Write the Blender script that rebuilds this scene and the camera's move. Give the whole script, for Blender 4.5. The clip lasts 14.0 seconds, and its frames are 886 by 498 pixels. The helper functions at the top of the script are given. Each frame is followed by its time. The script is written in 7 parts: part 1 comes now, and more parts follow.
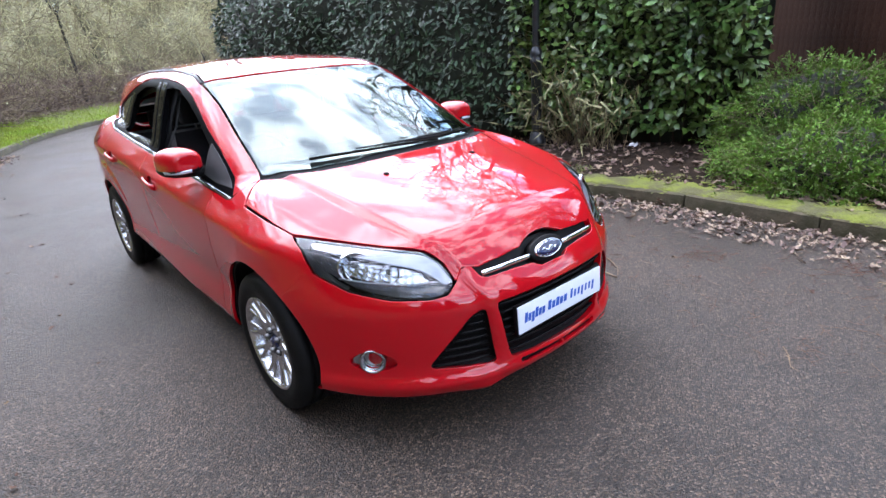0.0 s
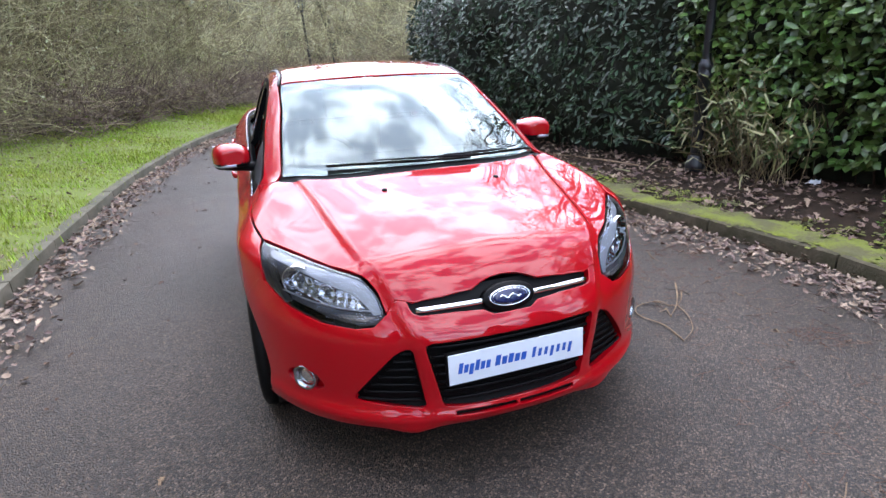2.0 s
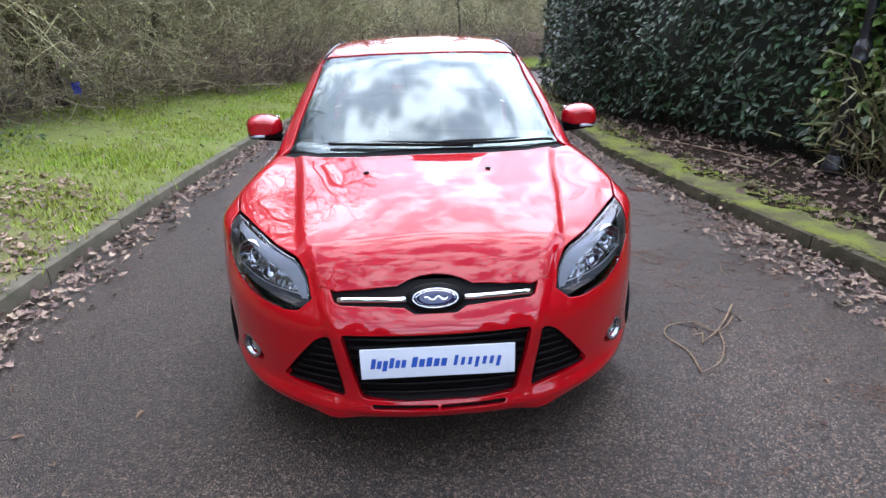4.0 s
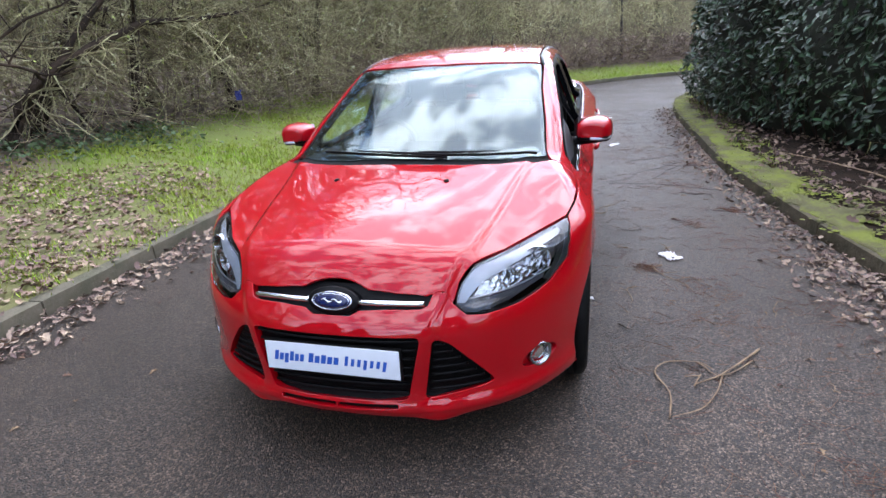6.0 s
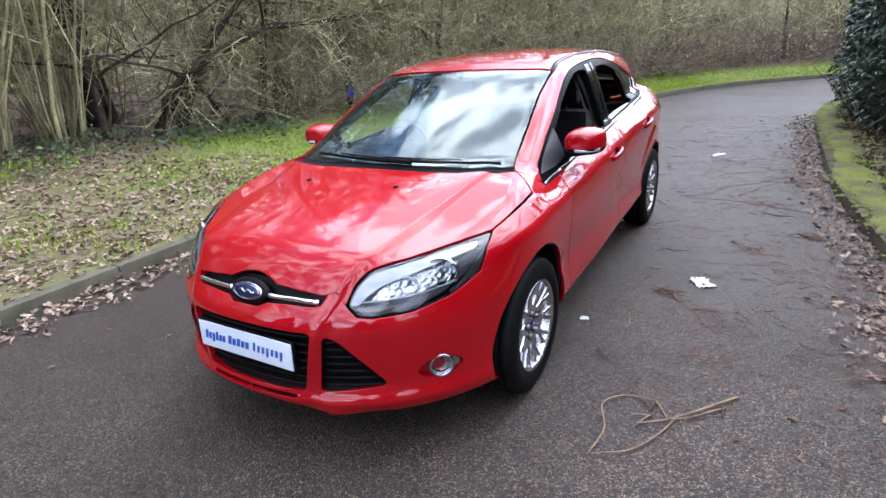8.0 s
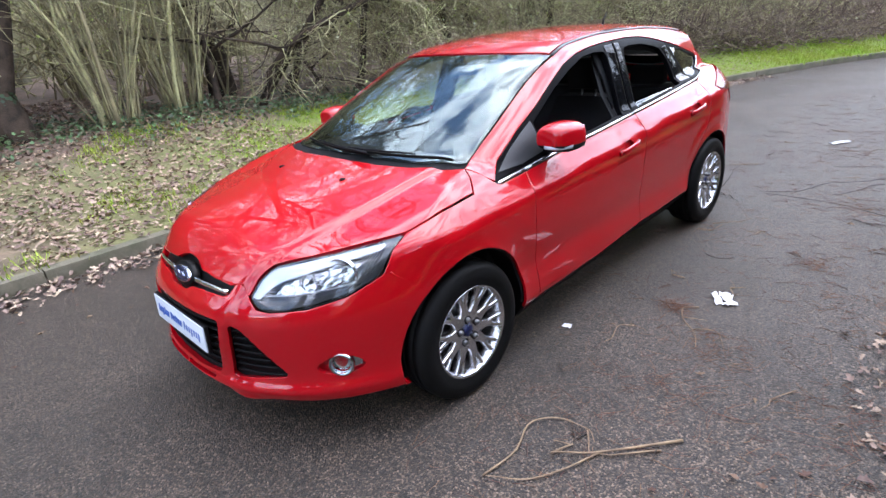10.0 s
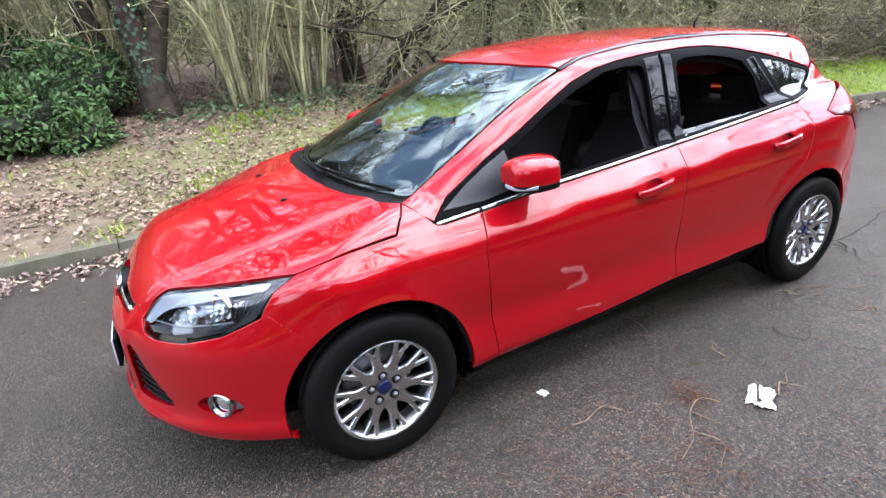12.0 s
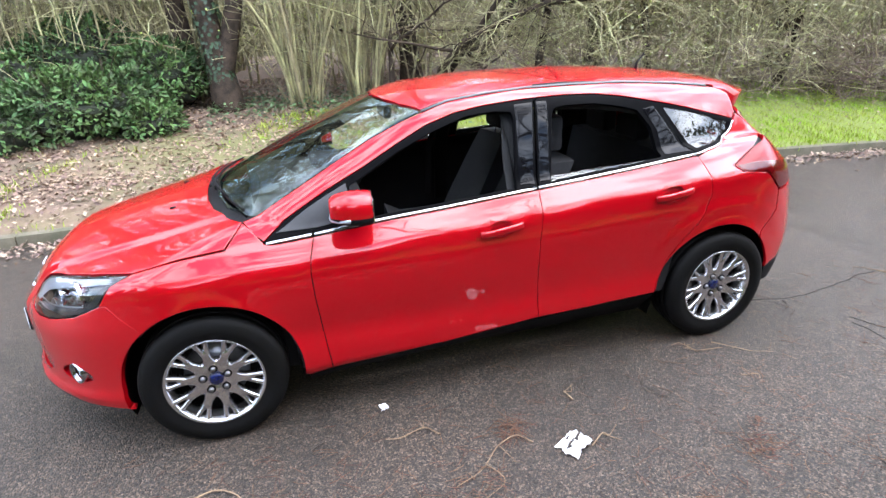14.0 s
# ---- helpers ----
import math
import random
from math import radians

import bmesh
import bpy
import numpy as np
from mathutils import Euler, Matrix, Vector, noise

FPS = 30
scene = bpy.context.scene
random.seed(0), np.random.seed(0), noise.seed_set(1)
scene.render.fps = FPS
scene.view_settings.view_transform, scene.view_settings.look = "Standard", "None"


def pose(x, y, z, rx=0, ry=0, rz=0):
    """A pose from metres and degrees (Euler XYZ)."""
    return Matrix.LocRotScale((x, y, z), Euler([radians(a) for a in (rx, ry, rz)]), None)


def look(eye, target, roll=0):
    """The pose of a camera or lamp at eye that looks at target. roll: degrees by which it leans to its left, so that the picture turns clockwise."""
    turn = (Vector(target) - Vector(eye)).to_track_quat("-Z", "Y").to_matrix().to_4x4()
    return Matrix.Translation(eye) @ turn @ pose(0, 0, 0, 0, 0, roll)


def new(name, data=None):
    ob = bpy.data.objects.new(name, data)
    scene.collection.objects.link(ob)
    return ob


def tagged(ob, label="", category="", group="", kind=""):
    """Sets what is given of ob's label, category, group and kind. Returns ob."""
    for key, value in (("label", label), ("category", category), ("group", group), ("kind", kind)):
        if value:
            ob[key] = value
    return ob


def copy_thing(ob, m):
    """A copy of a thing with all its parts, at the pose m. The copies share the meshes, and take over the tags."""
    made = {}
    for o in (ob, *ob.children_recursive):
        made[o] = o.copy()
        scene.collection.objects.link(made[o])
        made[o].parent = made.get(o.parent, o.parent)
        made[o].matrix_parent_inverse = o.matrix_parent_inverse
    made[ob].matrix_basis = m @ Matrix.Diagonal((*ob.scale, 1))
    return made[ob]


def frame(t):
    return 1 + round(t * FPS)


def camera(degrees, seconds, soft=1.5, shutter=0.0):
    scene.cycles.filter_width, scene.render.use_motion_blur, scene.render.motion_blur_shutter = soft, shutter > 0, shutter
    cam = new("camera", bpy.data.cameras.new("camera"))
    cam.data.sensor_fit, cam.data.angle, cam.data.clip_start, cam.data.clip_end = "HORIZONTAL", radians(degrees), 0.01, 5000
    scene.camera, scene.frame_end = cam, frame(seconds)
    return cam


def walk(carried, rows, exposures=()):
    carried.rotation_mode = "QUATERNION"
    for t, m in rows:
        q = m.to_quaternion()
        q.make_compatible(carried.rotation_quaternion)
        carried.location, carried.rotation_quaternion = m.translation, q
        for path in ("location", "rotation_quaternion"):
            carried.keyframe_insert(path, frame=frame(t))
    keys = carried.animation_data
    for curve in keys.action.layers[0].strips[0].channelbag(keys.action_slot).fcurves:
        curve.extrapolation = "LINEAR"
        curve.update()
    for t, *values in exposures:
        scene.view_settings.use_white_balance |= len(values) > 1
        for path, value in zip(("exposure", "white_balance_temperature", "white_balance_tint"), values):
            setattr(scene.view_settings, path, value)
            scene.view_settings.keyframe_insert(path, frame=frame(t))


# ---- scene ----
cam = camera(77.4, 14.0)
PATH = [
    (0, (-1.622, -2.125, 1.488), (-0.431, -0.684, 0.779), -4.4),
    (0.5, (-1.436, -2.241, 1.486), (-0.379, -0.689, 0.796), -3.7),
    (1, (-1.217, -2.245, 1.484), (-0.302, -0.606, 0.794), -2.9),
    (1.5, (-1.011, -2.299, 1.495), (-0.238, -0.584, 0.814), -2.7),
    (2, (-0.772, -2.419, 1.496), (-0.176, -0.63, 0.827), -2.6),
    (2.5, (-0.595, -2.425, 1.487), (-0.154, -0.611, 0.769), -1.8),
    (3, (-0.417, -2.407, 1.501), (-0.102, -0.58, 0.752), -0.8),
    (3.2, (-0.344, -2.425, 1.509), (-0.076, -0.592, 0.756), -0.8),
    (5.3, (0.585, -2.481, 1.538), (0.286, -0.642, 0.811), -3.3),
    (5.5, (0.694, -2.482, 1.537), (0.329, -0.652, 0.818), -3.4),
    (6, (0.881, -2.423, 1.539), (0.369, -0.626, 0.825), -3.6),
    (6.5, (1.06, -2.295, 1.545), (0.458, -0.526, 0.83), -3.1),
    (7, (1.276, -2.241, 1.549), (0.57, -0.508, 0.842), -3.6),
    (7.5, (1.538, -2.227, 1.558), (0.67, -0.563, 0.866), -4.0),
    (8, (1.7, -2.116, 1.539), (0.723, -0.514, 0.846), -4.0),
    (8.2, (1.77, -2.047, 1.536), (0.756, -0.469, 0.841), -4.1),
    (10.3, (2.371, -1.396, 1.597), (0.983, -0.181, 0.823), -4.9),
    (10.5, (2.4, -1.312, 1.608), (0.98, -0.139, 0.83), -4.6),
    (11, (2.474, -1.069, 1.599), (0.979, 0.007, 0.819), -4.8),
    (11.5, (2.52, -0.83, 1.606), (0.932, 0.107, 0.832), -4.8),
    (12, (2.546, -0.55, 1.596), (0.894, 0.276, 0.83), -4.7),
    (12.5, (2.676, -0.273, 1.602), (0.984, 0.477, 0.842), -4.2),
    (13, (2.935, 0.008, 1.678), (1.197, 0.653, 0.928), -3.4),
    (13.5, (3.037, 0.225, 1.674), (1.278, 0.809, 0.92), -2.9),
    (14, (3.126, 0.43, 1.727), (1.341, 0.931, 0.976), -2.5),
]
walk(cam, [(t, look(eye, target, roll)) for t, eye, target, roll in PATH],
     [(0.0, 0.80, 7250, 15), (3.0, 0.43, 7250, 15), (6.5, 0.39, 7250, 15), (8.0, 0.52, 7250, 15), (11.0, 0.89, 7350, 13), (14.0, 1.30, 7600, 11)])

from mathutils.geometry import delaunay_2d_cdt

# ---- light: a bright, broken overcast sky with a veiled sun ----
world = bpy.data.worlds.new("sky")
scene.world = world
world.use_nodes = True
wn, wl = world.node_tree.nodes, world.node_tree.links
sky = wn.new("ShaderNodeTexSky")
sky.sky_type, sky.sun_disc = "NISHITA", False
SUN_UP, SUN_TURN = 46.0, 13.0
sky.sun_elevation, sky.sun_rotation = radians(SUN_UP), radians(SUN_TURN)
where = wn.new("ShaderNodeTexCoord")
stretch = wn.new("ShaderNodeMapping")
stretch.inputs["Scale"].default_value = (1.0, 1.0, 1.9)
stretch.inputs["Location"].default_value = (0.37, 0.21, 0.0)
clouds = wn.new("ShaderNodeTexNoise")
clouds.inputs["Scale"].default_value, clouds.inputs["Detail"].default_value, clouds.inputs["Roughness"].default_value = 5.4, 9.0, 0.64
gaps = wn.new("ShaderNodeMapRange")
gaps.inputs["From Min"].default_value, gaps.inputs["From Max"].default_value = 0.45, 0.57
gaps.inputs["To Min"].default_value = 0.0
cover = wn.new("ShaderNodeMix")
cover.data_type, cover.blend_type, cover.clamp_result = "RGBA", "ADD", False
cloud = wn.new("ShaderNodeMix")
cloud.data_type = "RGBA"
cloud.inputs["A"].default_value, cloud.inputs["B"].default_value = (18.0, 19.6, 22.5, 1), (31.0, 33.8, 39.0, 1)
height = wn.new("ShaderNodeSeparateXYZ")
sky.dust_density, sky.air_density, sky.ozone_density = 0.0, 1.0, 3.5
wl.new(where.outputs["Generated"], stretch.inputs["Vector"])
wl.new(stretch.outputs["Vector"], clouds.inputs["Vector"])
wl.new(clouds.outputs["Fac"], gaps.inputs["Value"])
wl.new(gaps.outputs["Result"], cover.inputs["Factor"])
clear = wn.new("ShaderNodeVectorMath")
clear.operation = "SCALE"
clear.inputs["Scale"].default_value = 4.2
wl.new(sky.outputs["Color"], clear.inputs[0])
wl.new(clear.outputs["Vector"], cover.inputs["A"])
# an overcast sky is brightest overhead
wl.new(where.outputs["Generated"], height.inputs["Vector"])
wl.new(height.outputs["Z"], cloud.inputs["Factor"])
wl.new(cloud.outputs["Result"], cover.inputs["B"])
# and brighter towards the veiled sun
towards, glow, veil = wn.new("ShaderNodeVectorMath"), wn.new("ShaderNodeMapRange"), wn.new("ShaderNodeVectorMath")
towards.operation, veil.operation, glow.interpolation_type = "DOT_PRODUCT", "SCALE", "SMOOTHSTEP"
towards.inputs[1].default_value = (math.cos(radians(SUN_UP)) * math.sin(radians(SUN_TURN)), math.cos(radians(SUN_UP)) * math.cos(radians(SUN_TURN)), math.sin(radians(SUN_UP)))
glow.inputs["From Min"].default_value, glow.inputs["From Max"].default_value = 0.35, 1.0
glow.inputs["To Min"].default_value, glow.inputs["To Max"].default_value = 0.90, 1.12
wl.new(where.outputs["Generated"], towards.inputs[0])
wl.new(towards.outputs["Value"], glow.inputs["Value"])
wl.new(glow.outputs["Result"], veil.inputs["Scale"])
wl.new(cover.outputs["Result"], veil.inputs[0])
wl.new(veil.outputs["Vector"], wn["Background"].inputs["Color"])
wn["Background"].inputs["Strength"].default_value = 0.13

sun_data = bpy.data.lights.new("sun", "SUN")
sun_data.energy, sun_data.angle, sun_data.color = 2.3, radians(78), (1.0, 0.96, 0.90)
sun = new("sun", sun_data)
sun.matrix_basis = look((0, 0, 20), (20 * math.sin(radians(SUN_TURN)) * -1 / math.tan(radians(SUN_UP)), -20 * math.cos(radians(SUN_TURN)) / math.tan(radians(SUN_UP)), 0))
scene.view_settings.exposure = 0.0


# ---- materials ----
def material(name, rgb, rough=0.5, metal=0.0, spread=0.0, scale=8.0, bump=0.0, bump_scale=60.0, coat=0.0, second=None, spec=0.5, island=0.0):
    """A principled surface: rgb varied by noise at two scales towards second, with fine relief."""
    m = bpy.data.materials.new(name)
    m.use_nodes = True
    n, k = m.node_tree.nodes, m.node_tree.links
    p = n["Principled BSDF"]
    p.inputs["Base Color"].default_value = (*rgb, 1)
    p.inputs["Roughness"].default_value, p.inputs["Metallic"].default_value = rough, metal
    p.inputs["Specular IOR Level"].default_value = spec
    p.inputs["Coat Weight"].default_value, p.inputs["Coat Roughness"].default_value = coat, 0.02
    at = n.new("ShaderNodeTexCoord")
    if spread or second:
        second = second or tuple(c * (1 - spread) for c in rgb)
        big, fine = n.new("ShaderNodeTexNoise"), n.new("ShaderNodeTexNoise")
        big.inputs["Scale"].default_value, big.inputs["Detail"].default_value = scale, 5
        fine.inputs["Scale"].default_value, fine.inputs["Detail"].default_value = scale * 9, 3
        add = n.new("ShaderNodeMath")
        add.operation = "MULTIPLY_ADD"
        add.inputs[1].default_value = 0.45
        ramp = n.new("ShaderNodeMapRange")
        ramp.inputs["From Min"].default_value, ramp.inputs["From Max"].default_value = 0.52, 0.92
        mix = n.new("ShaderNodeMix")
        mix.data_type = "RGBA"
        mix.inputs["A"].default_value, mix.inputs["B"].default_value = (*rgb, 1), (*second, 1)
        k.new(at.outputs["Object"], big.inputs["Vector"])
        k.new(at.outputs["Object"], fine.inputs["Vector"])
        k.new(fine.outputs["Fac"], add.inputs[0])
        k.new(big.outputs["Fac"], add.inputs[2])
        k.new(add.outputs[0], ramp.inputs["Value"])
        k.new(ramp.outputs["Result"], mix.inputs["Factor"])
        last = mix.outputs["Result"]
        if island:
            geo, hsv, val = n.new("ShaderNodeNewGeometry"), n.new("ShaderNodeHueSaturation"), n.new("ShaderNodeMapRange")
            val.inputs["To Min"].default_value, val.inputs["To Max"].default_value = 1 - island, 1 + island
            hue = n.new("ShaderNodeMapRange")
            hue.inputs["To Min"].default_value, hue.inputs["To Max"].default_value = 0.5 - 0.05 * island, 0.5 + 0.05 * island
            k.new(geo.outputs["Random Per Island"], val.inputs["Value"])
            k.new(geo.outputs["Random Per Island"], hue.inputs["Value"])
            k.new(val.outputs["Result"], hsv.inputs["Value"])
            k.new(hue.outputs["Result"], hsv.inputs["Hue"])
            k.new(last, hsv.inputs["Color"])
            last = hsv.outputs["Color"]
        k.new(last, p.inputs["Base Color"])
    if bump:
        tex, rel = n.new("ShaderNodeTexNoise"), n.new("ShaderNodeBump")
        tex.inputs["Scale"].default_value, tex.inputs["Detail"].default_value = bump_scale, 6
        rel.inputs["Strength"].default_value, rel.inputs["Distance"].default_value = bump, 0.01
        k.new(at.outputs["Object"], tex.inputs["Vector"])
        k.new(tex.outputs["Fac"], rel.inputs["Height"])
        k.new(rel.outputs["Normal"], p.inputs["Normal"])
    return m


def pane(name, tint, gloss=(1.0, 1.0, 1.0), ior=1.5):
    """Thin clear glass: what lies behind, tinted, and a mirror image that grows towards grazing."""
    m = bpy.data.materials.new(name)
    m.use_nodes = True
    n, k = m.node_tree.nodes, m.node_tree.links
    n.remove(n["Principled BSDF"])
    mix, clear, shine, fres = n.new("ShaderNodeMixShader"), n.new("ShaderNodeBsdfTransparent"), n.new("ShaderNodeBsdfGlossy"), n.new("ShaderNodeFresnel")
    clear.inputs["Color"].default_value = (*tint, 1)
    shine.inputs["Roughness"].default_value = 0.0
    shine.inputs["Color"].default_value = (*gloss, 1)
    fres.inputs["IOR"].default_value = ior
    k.new(fres.outputs["Fac"], mix.inputs["Fac"])
    k.new(clear.outputs["BSDF"], mix.inputs[1])
    k.new(shine.outputs["BSDF"], mix.inputs[2])
    k.new(mix.outputs["Shader"], n["Material Output"].inputs["Surface"])
    return m


PAINT = material("red_paint", (0.335, 0.0010, 0.0052), 0.45, 0.0, spread=0.06, scale=0.9, coat=1.0, spec=0.04)
PILLAR_GLOSS = material("pillar_gloss", (0.004, 0.004, 0.005), 0.02, spread=0.2, scale=3, spec=0.13)
GLOSS_BLACK = material("gloss_black", (0.003, 0.003, 0.0035), 0.3, spread=0.2, scale=3, spec=0.015)
BLACK_PLASTIC = material("black_plastic", (0.010, 0.010, 0.011), 0.6, spread=0.25, scale=6, spec=0.06)
GRILLE_BLACK = material("grille_black", (0.003, 0.003, 0.0034), 0.45, spread=0.25, scale=9, spec=0.12)
SAIL = material("grey_plastic", (0.030, 0.031, 0.034), 0.5, spread=0.2, scale=9, spec=0.3)
DARK_TRIM = material("dark_trim", (0.05, 0.052, 0.056), 0.45, spread=0.2, scale=9)
RUBBER = material("rubber", (0.0062, 0.0062, 0.0066), 0.5, spread=0.35, scale=14, bump=0.12, bump_scale=220, second=(0.006, 0.0056, 0.005), spec=0.06)
CHROME = material("chrome", (0.82, 0.83, 0.85), 0.09, 1.0, spread=0.05, scale=4)
STRIP = material("satin_strip", (0.40, 0.41, 0.43), 0.24, 1.0, spread=0.08, scale=4)
ALLOY = material("alloy", (0.60, 0.60, 0.62), 0.24, 1.0, spread=0.12, scale=9)
STEEL = material("steel", (0.28, 0.28, 0.29), 0.38, 1.0, spread=0.3, scale=18)
MIRROR = material("mirror", (0.85, 0.86, 0.88), 0.02, 1.0)
CABIN = material("cabin_plastic", (0.009, 0.009, 0.010), 0.65, spread=0.25, scale=8, spec=0.2)
DASH = material("dashboard", (0.022, 0.022, 0.024), 0.6, spread=0.25, scale=9, spec=0.25)
CLOTH = material("seat_cloth", (0.008, 0.008, 0.010), 0.9, spread=0.35, scale=30, bump=0.2, bump_scale=600)
BELT = material("belt_webbing", (0.008, 0.008, 0.009), 0.8, spread=0.2, scale=60)
LINING = material("headlining", (0.22, 0.22, 0.21), 0.9, spread=0.1, scale=40)
FRIT = material("frit", (0.004, 0.004, 0.005), 0.35, spread=0.2, scale=10, spec=0.2)
BADGE_BLUE = material("badge_blue", (0.003, 0.008, 0.055), 0.2, coat=0.4, spread=0.15, scale=40)
PLATE_WHITE = material("plate_white", (0.60, 0.64, 0.70), 0.3, spread=0.05, scale=20)
PLATE_BLUE = material("plate_blue", (0.006, 0.075, 0.36), 0.5, spread=0.1, scale=40)
LAMP_SILVER = material("lamp_silver", (0.44, 0.47, 0.52), 0.28, 0.4, spread=0.1, scale=30)
LAMP_CHROME = material("lamp_chrome", (0.56, 0.58, 0.62), 0.20, 1.0, spread=0.1, scale=30)
LAMP_DARK = material("lamp_dark", (0.066, 0.069, 0.075), 0.28, 0.0, spread=0.2, scale=30, spec=0.4)
LAMP_AMBER = material("lamp_ribbed", (0.55, 0.50, 0.46), 0.2, 0.3, spread=0.3, scale=120)
TAIL_TOP = material("tail_top", (0.20, 0.0010, 0.0035), 0.2, spread=0.1, scale=6, coat=0.12, spec=0.15)
TAIL_RED = material("tail_red", (0.085, 0.0008, 0.0016), 0.12, coat=0.2, spec=0.2, spread=0.25, scale=25)
GLASS = pane("glass", (0.72, 0.82, 0.79), (0.84, 1.0, 1.0), 1.68)
LAMP_GREY = material("lamp_grey", (0.13, 0.135, 0.15), 0.25, 0.4, spread=0.1, scale=30)
DOOR_GLASS = pane("door_glass", (0.55, 0.62, 0.58))
TINTED = pane("tinted_glass", (0.16, 0.18, 0.17), ior=1.55)
LAMP_CLEAR = pane("lamp_clear", (0.94, 0.95, 0.96))


# ---- the car's outer skin as one function: negative inside, in metres ----
def curve(x, xs, ys):
    """A smooth curve through the knots, straight beyond them (monotone cubic)."""
    xs, ys, x = np.asarray(xs, float), np.asarray(ys, float), np.asarray(x, float)
    h, d = np.diff(xs), np.diff(ys) / np.diff(xs)
    m = np.r_[d[0], np.where(d[:-1] * d[1:] > 0, 2 * d[:-1] * d[1:] / np.where(d[:-1] + d[1:] == 0, 1, d[:-1] + d[1:]), 0), d[-1]]
    i = np.clip(np.searchsorted(xs, x) - 1, 0, len(h) - 1)
    t = (x - xs[i]) / h[i]
    tc = np.clip(t, 0, 1)
    out = ((1 + 2 * tc) * (1 - tc) ** 2 * ys[i] + tc * (1 - tc) ** 2 * h[i] * m[i]
           + tc**2 * (3 - 2 * tc) * ys[i + 1] + tc**2 * (tc - 1) * h[i] * m[i + 1])
    return out + np.where(t < 0, t * h[i] * m[0], 0) + np.where(t > 1, (t - 1) * h[i] * m[-1], 0)


def smax(a, b, k):
    h = np.maximum(k - np.abs(a - b), 0) / k
    return np.maximum(a, b) + h * h * k / 4


def smin(a, b, k):
    return -smax(-a, -b, k)


def ease(x, a, b):
    t = np.clip((x - a) / (b - a), 0, 1)
    return t * t * (3 - 2 * t)


def belt(y):
    """Height of the bright strip under the side windows."""
    return curve(y, (-1, 0.3, 0.8, 1.5, 2.2, 2.8, 3.4), (0.86, 0.900, 0.930, 0.975, 1.018, 1.05, 1.07))


def skin_side(ax, y, z):
    up = belt(y) - 0.91
    ze = z - up * ease(z, 0.4, 0.75)
    w = curve(ze, (0.1, 0.20, 0.26, 0.30, 0.36, 0.46, 0.58, 0.70, 0.785, 0.815, 0.835, 0.86, 0.90, 0.94, 1.02),
              (0.74, 0.825, 0.866, 0.881, 0.880, 0.870, 0.884, 0.893, 0.891, 0.886, 0.872, 0.850, 0.815, 0.772, 0.66))
    w = w + curve(y, (-0.9, -0.4, 0.0, 0.5, 1.3, 2.0, 2.65, 3.0, 3.4), (-0.02, 0.004, 0.010, -0.004, 0.0, 0.0, 0.004, -0.012, -0.06))
    for yc, zc, out in ((0.0, 0.31, 0.014), (2.648, 0.31, 0.022)):
        r = np.hypot(y - yc, z - zc)
        w = w + out * np.exp(-((np.maximum(r - 0.335, 0) / 0.055) ** 2)) * ease(z, 0.16, 0.4)
    r = np.hypot(y - 2.64, z - 0.312)
    w = w + 0.011 * (1 - ease(r, 0.475, 0.53)) * ease(z, 0.50, 0.72) - 0.003 * ease(z, 0.50, 0.72) * np.exp(-(((y - 2.64) / 0.4) ** 2))
    return (ax - w) * 0.97


def skin_front(ax, y, z):
    ahead = curve(z, (0.10, 0.20, 0.25, 0.285, 0.325, 0.36, 0.48, 0.56, 0.60, 0.64, 0.69, 0.74, 0.80, 0.90, 1.0),
                  (0.82, 0.910, 0.974, 0.992, 0.970, 0.965, 0.970, 0.968, 0.957, 0.932, 0.893, 0.855, 0.80, 0.68, 0.48))
    g = (np.power(np.maximum(ax, 0) / 0.935, 2.5) + np.power(np.maximum(0.1 - y, 0) / np.maximum(ahead, 0.2), 2.0)) ** 0.5
    rise = curve(z, (0.2, 0.33, 0.55, 0.72, 0.8), (0.315, 0.318, 0.352, 0.405, 0.43))
    nose = 0.012 * (ease(ax, rise - 0.012, rise + 0.030) - 0.75) * ease(z, 0.27, 0.34)
    chin = 0.026 * np.exp(-(((ax - 0.375) / 0.075) ** 2) - ((z - 0.222) / 0.030) ** 2)
    return (g - 1) * 0.85 + nose - chin


def skin_rear(ax, y, z):
    back = curve(z, (0.2, 0.35, 0.5, 0.7, 0.8, 0.92, 0.985, 1.095, 1.224, 1.34, 1.5), (0.80, 0.90, 0.945, 0.915, 0.885, 0.822, 0.742, 0.585, 0.42, 0.33, 0.25))
    g = (np.power(np.maximum(ax, 0) / 0.925, 3.0) + np.power(np.maximum(y - 2.5, 0) / np.maximum(back, 0.2), 2.6)) ** (1 / 2.6)
    return (g - 1) * 0.85


def bonnet_height(ax, y):
    mid = curve(y, (-0.9, -0.84, -0.78, -0.70, -0.60, -0.40, -0.20, 0.0, 0.2, 0.5, 1.0, 3.5),
                (0.70, 0.745, 0.783, 0.818, 0.850, 0.900, 0.940, 0.975, 1.01, 1.03, 1.05, 1.05))
    fall = curve(y, (-0.9, -0.5, -0.2, 0.1, 0.4), (0.20, 0.19, 0.15, 0.08, 0.06))
    rib = curve(y, (-0.85, -0.56, -0.3, 0.0, 0.2), (0.385, 0.462, 0.510, 0.555, 0.60))
    step = (0.010 * ease(ax, rib + 0.05, rib + 0.26) - 0.015 * ease(ax, rib - 0.004, rib + 0.036)) * ease(y, -0.88, -0.70) + 0.006
    return mid - fall * ax**2 + step


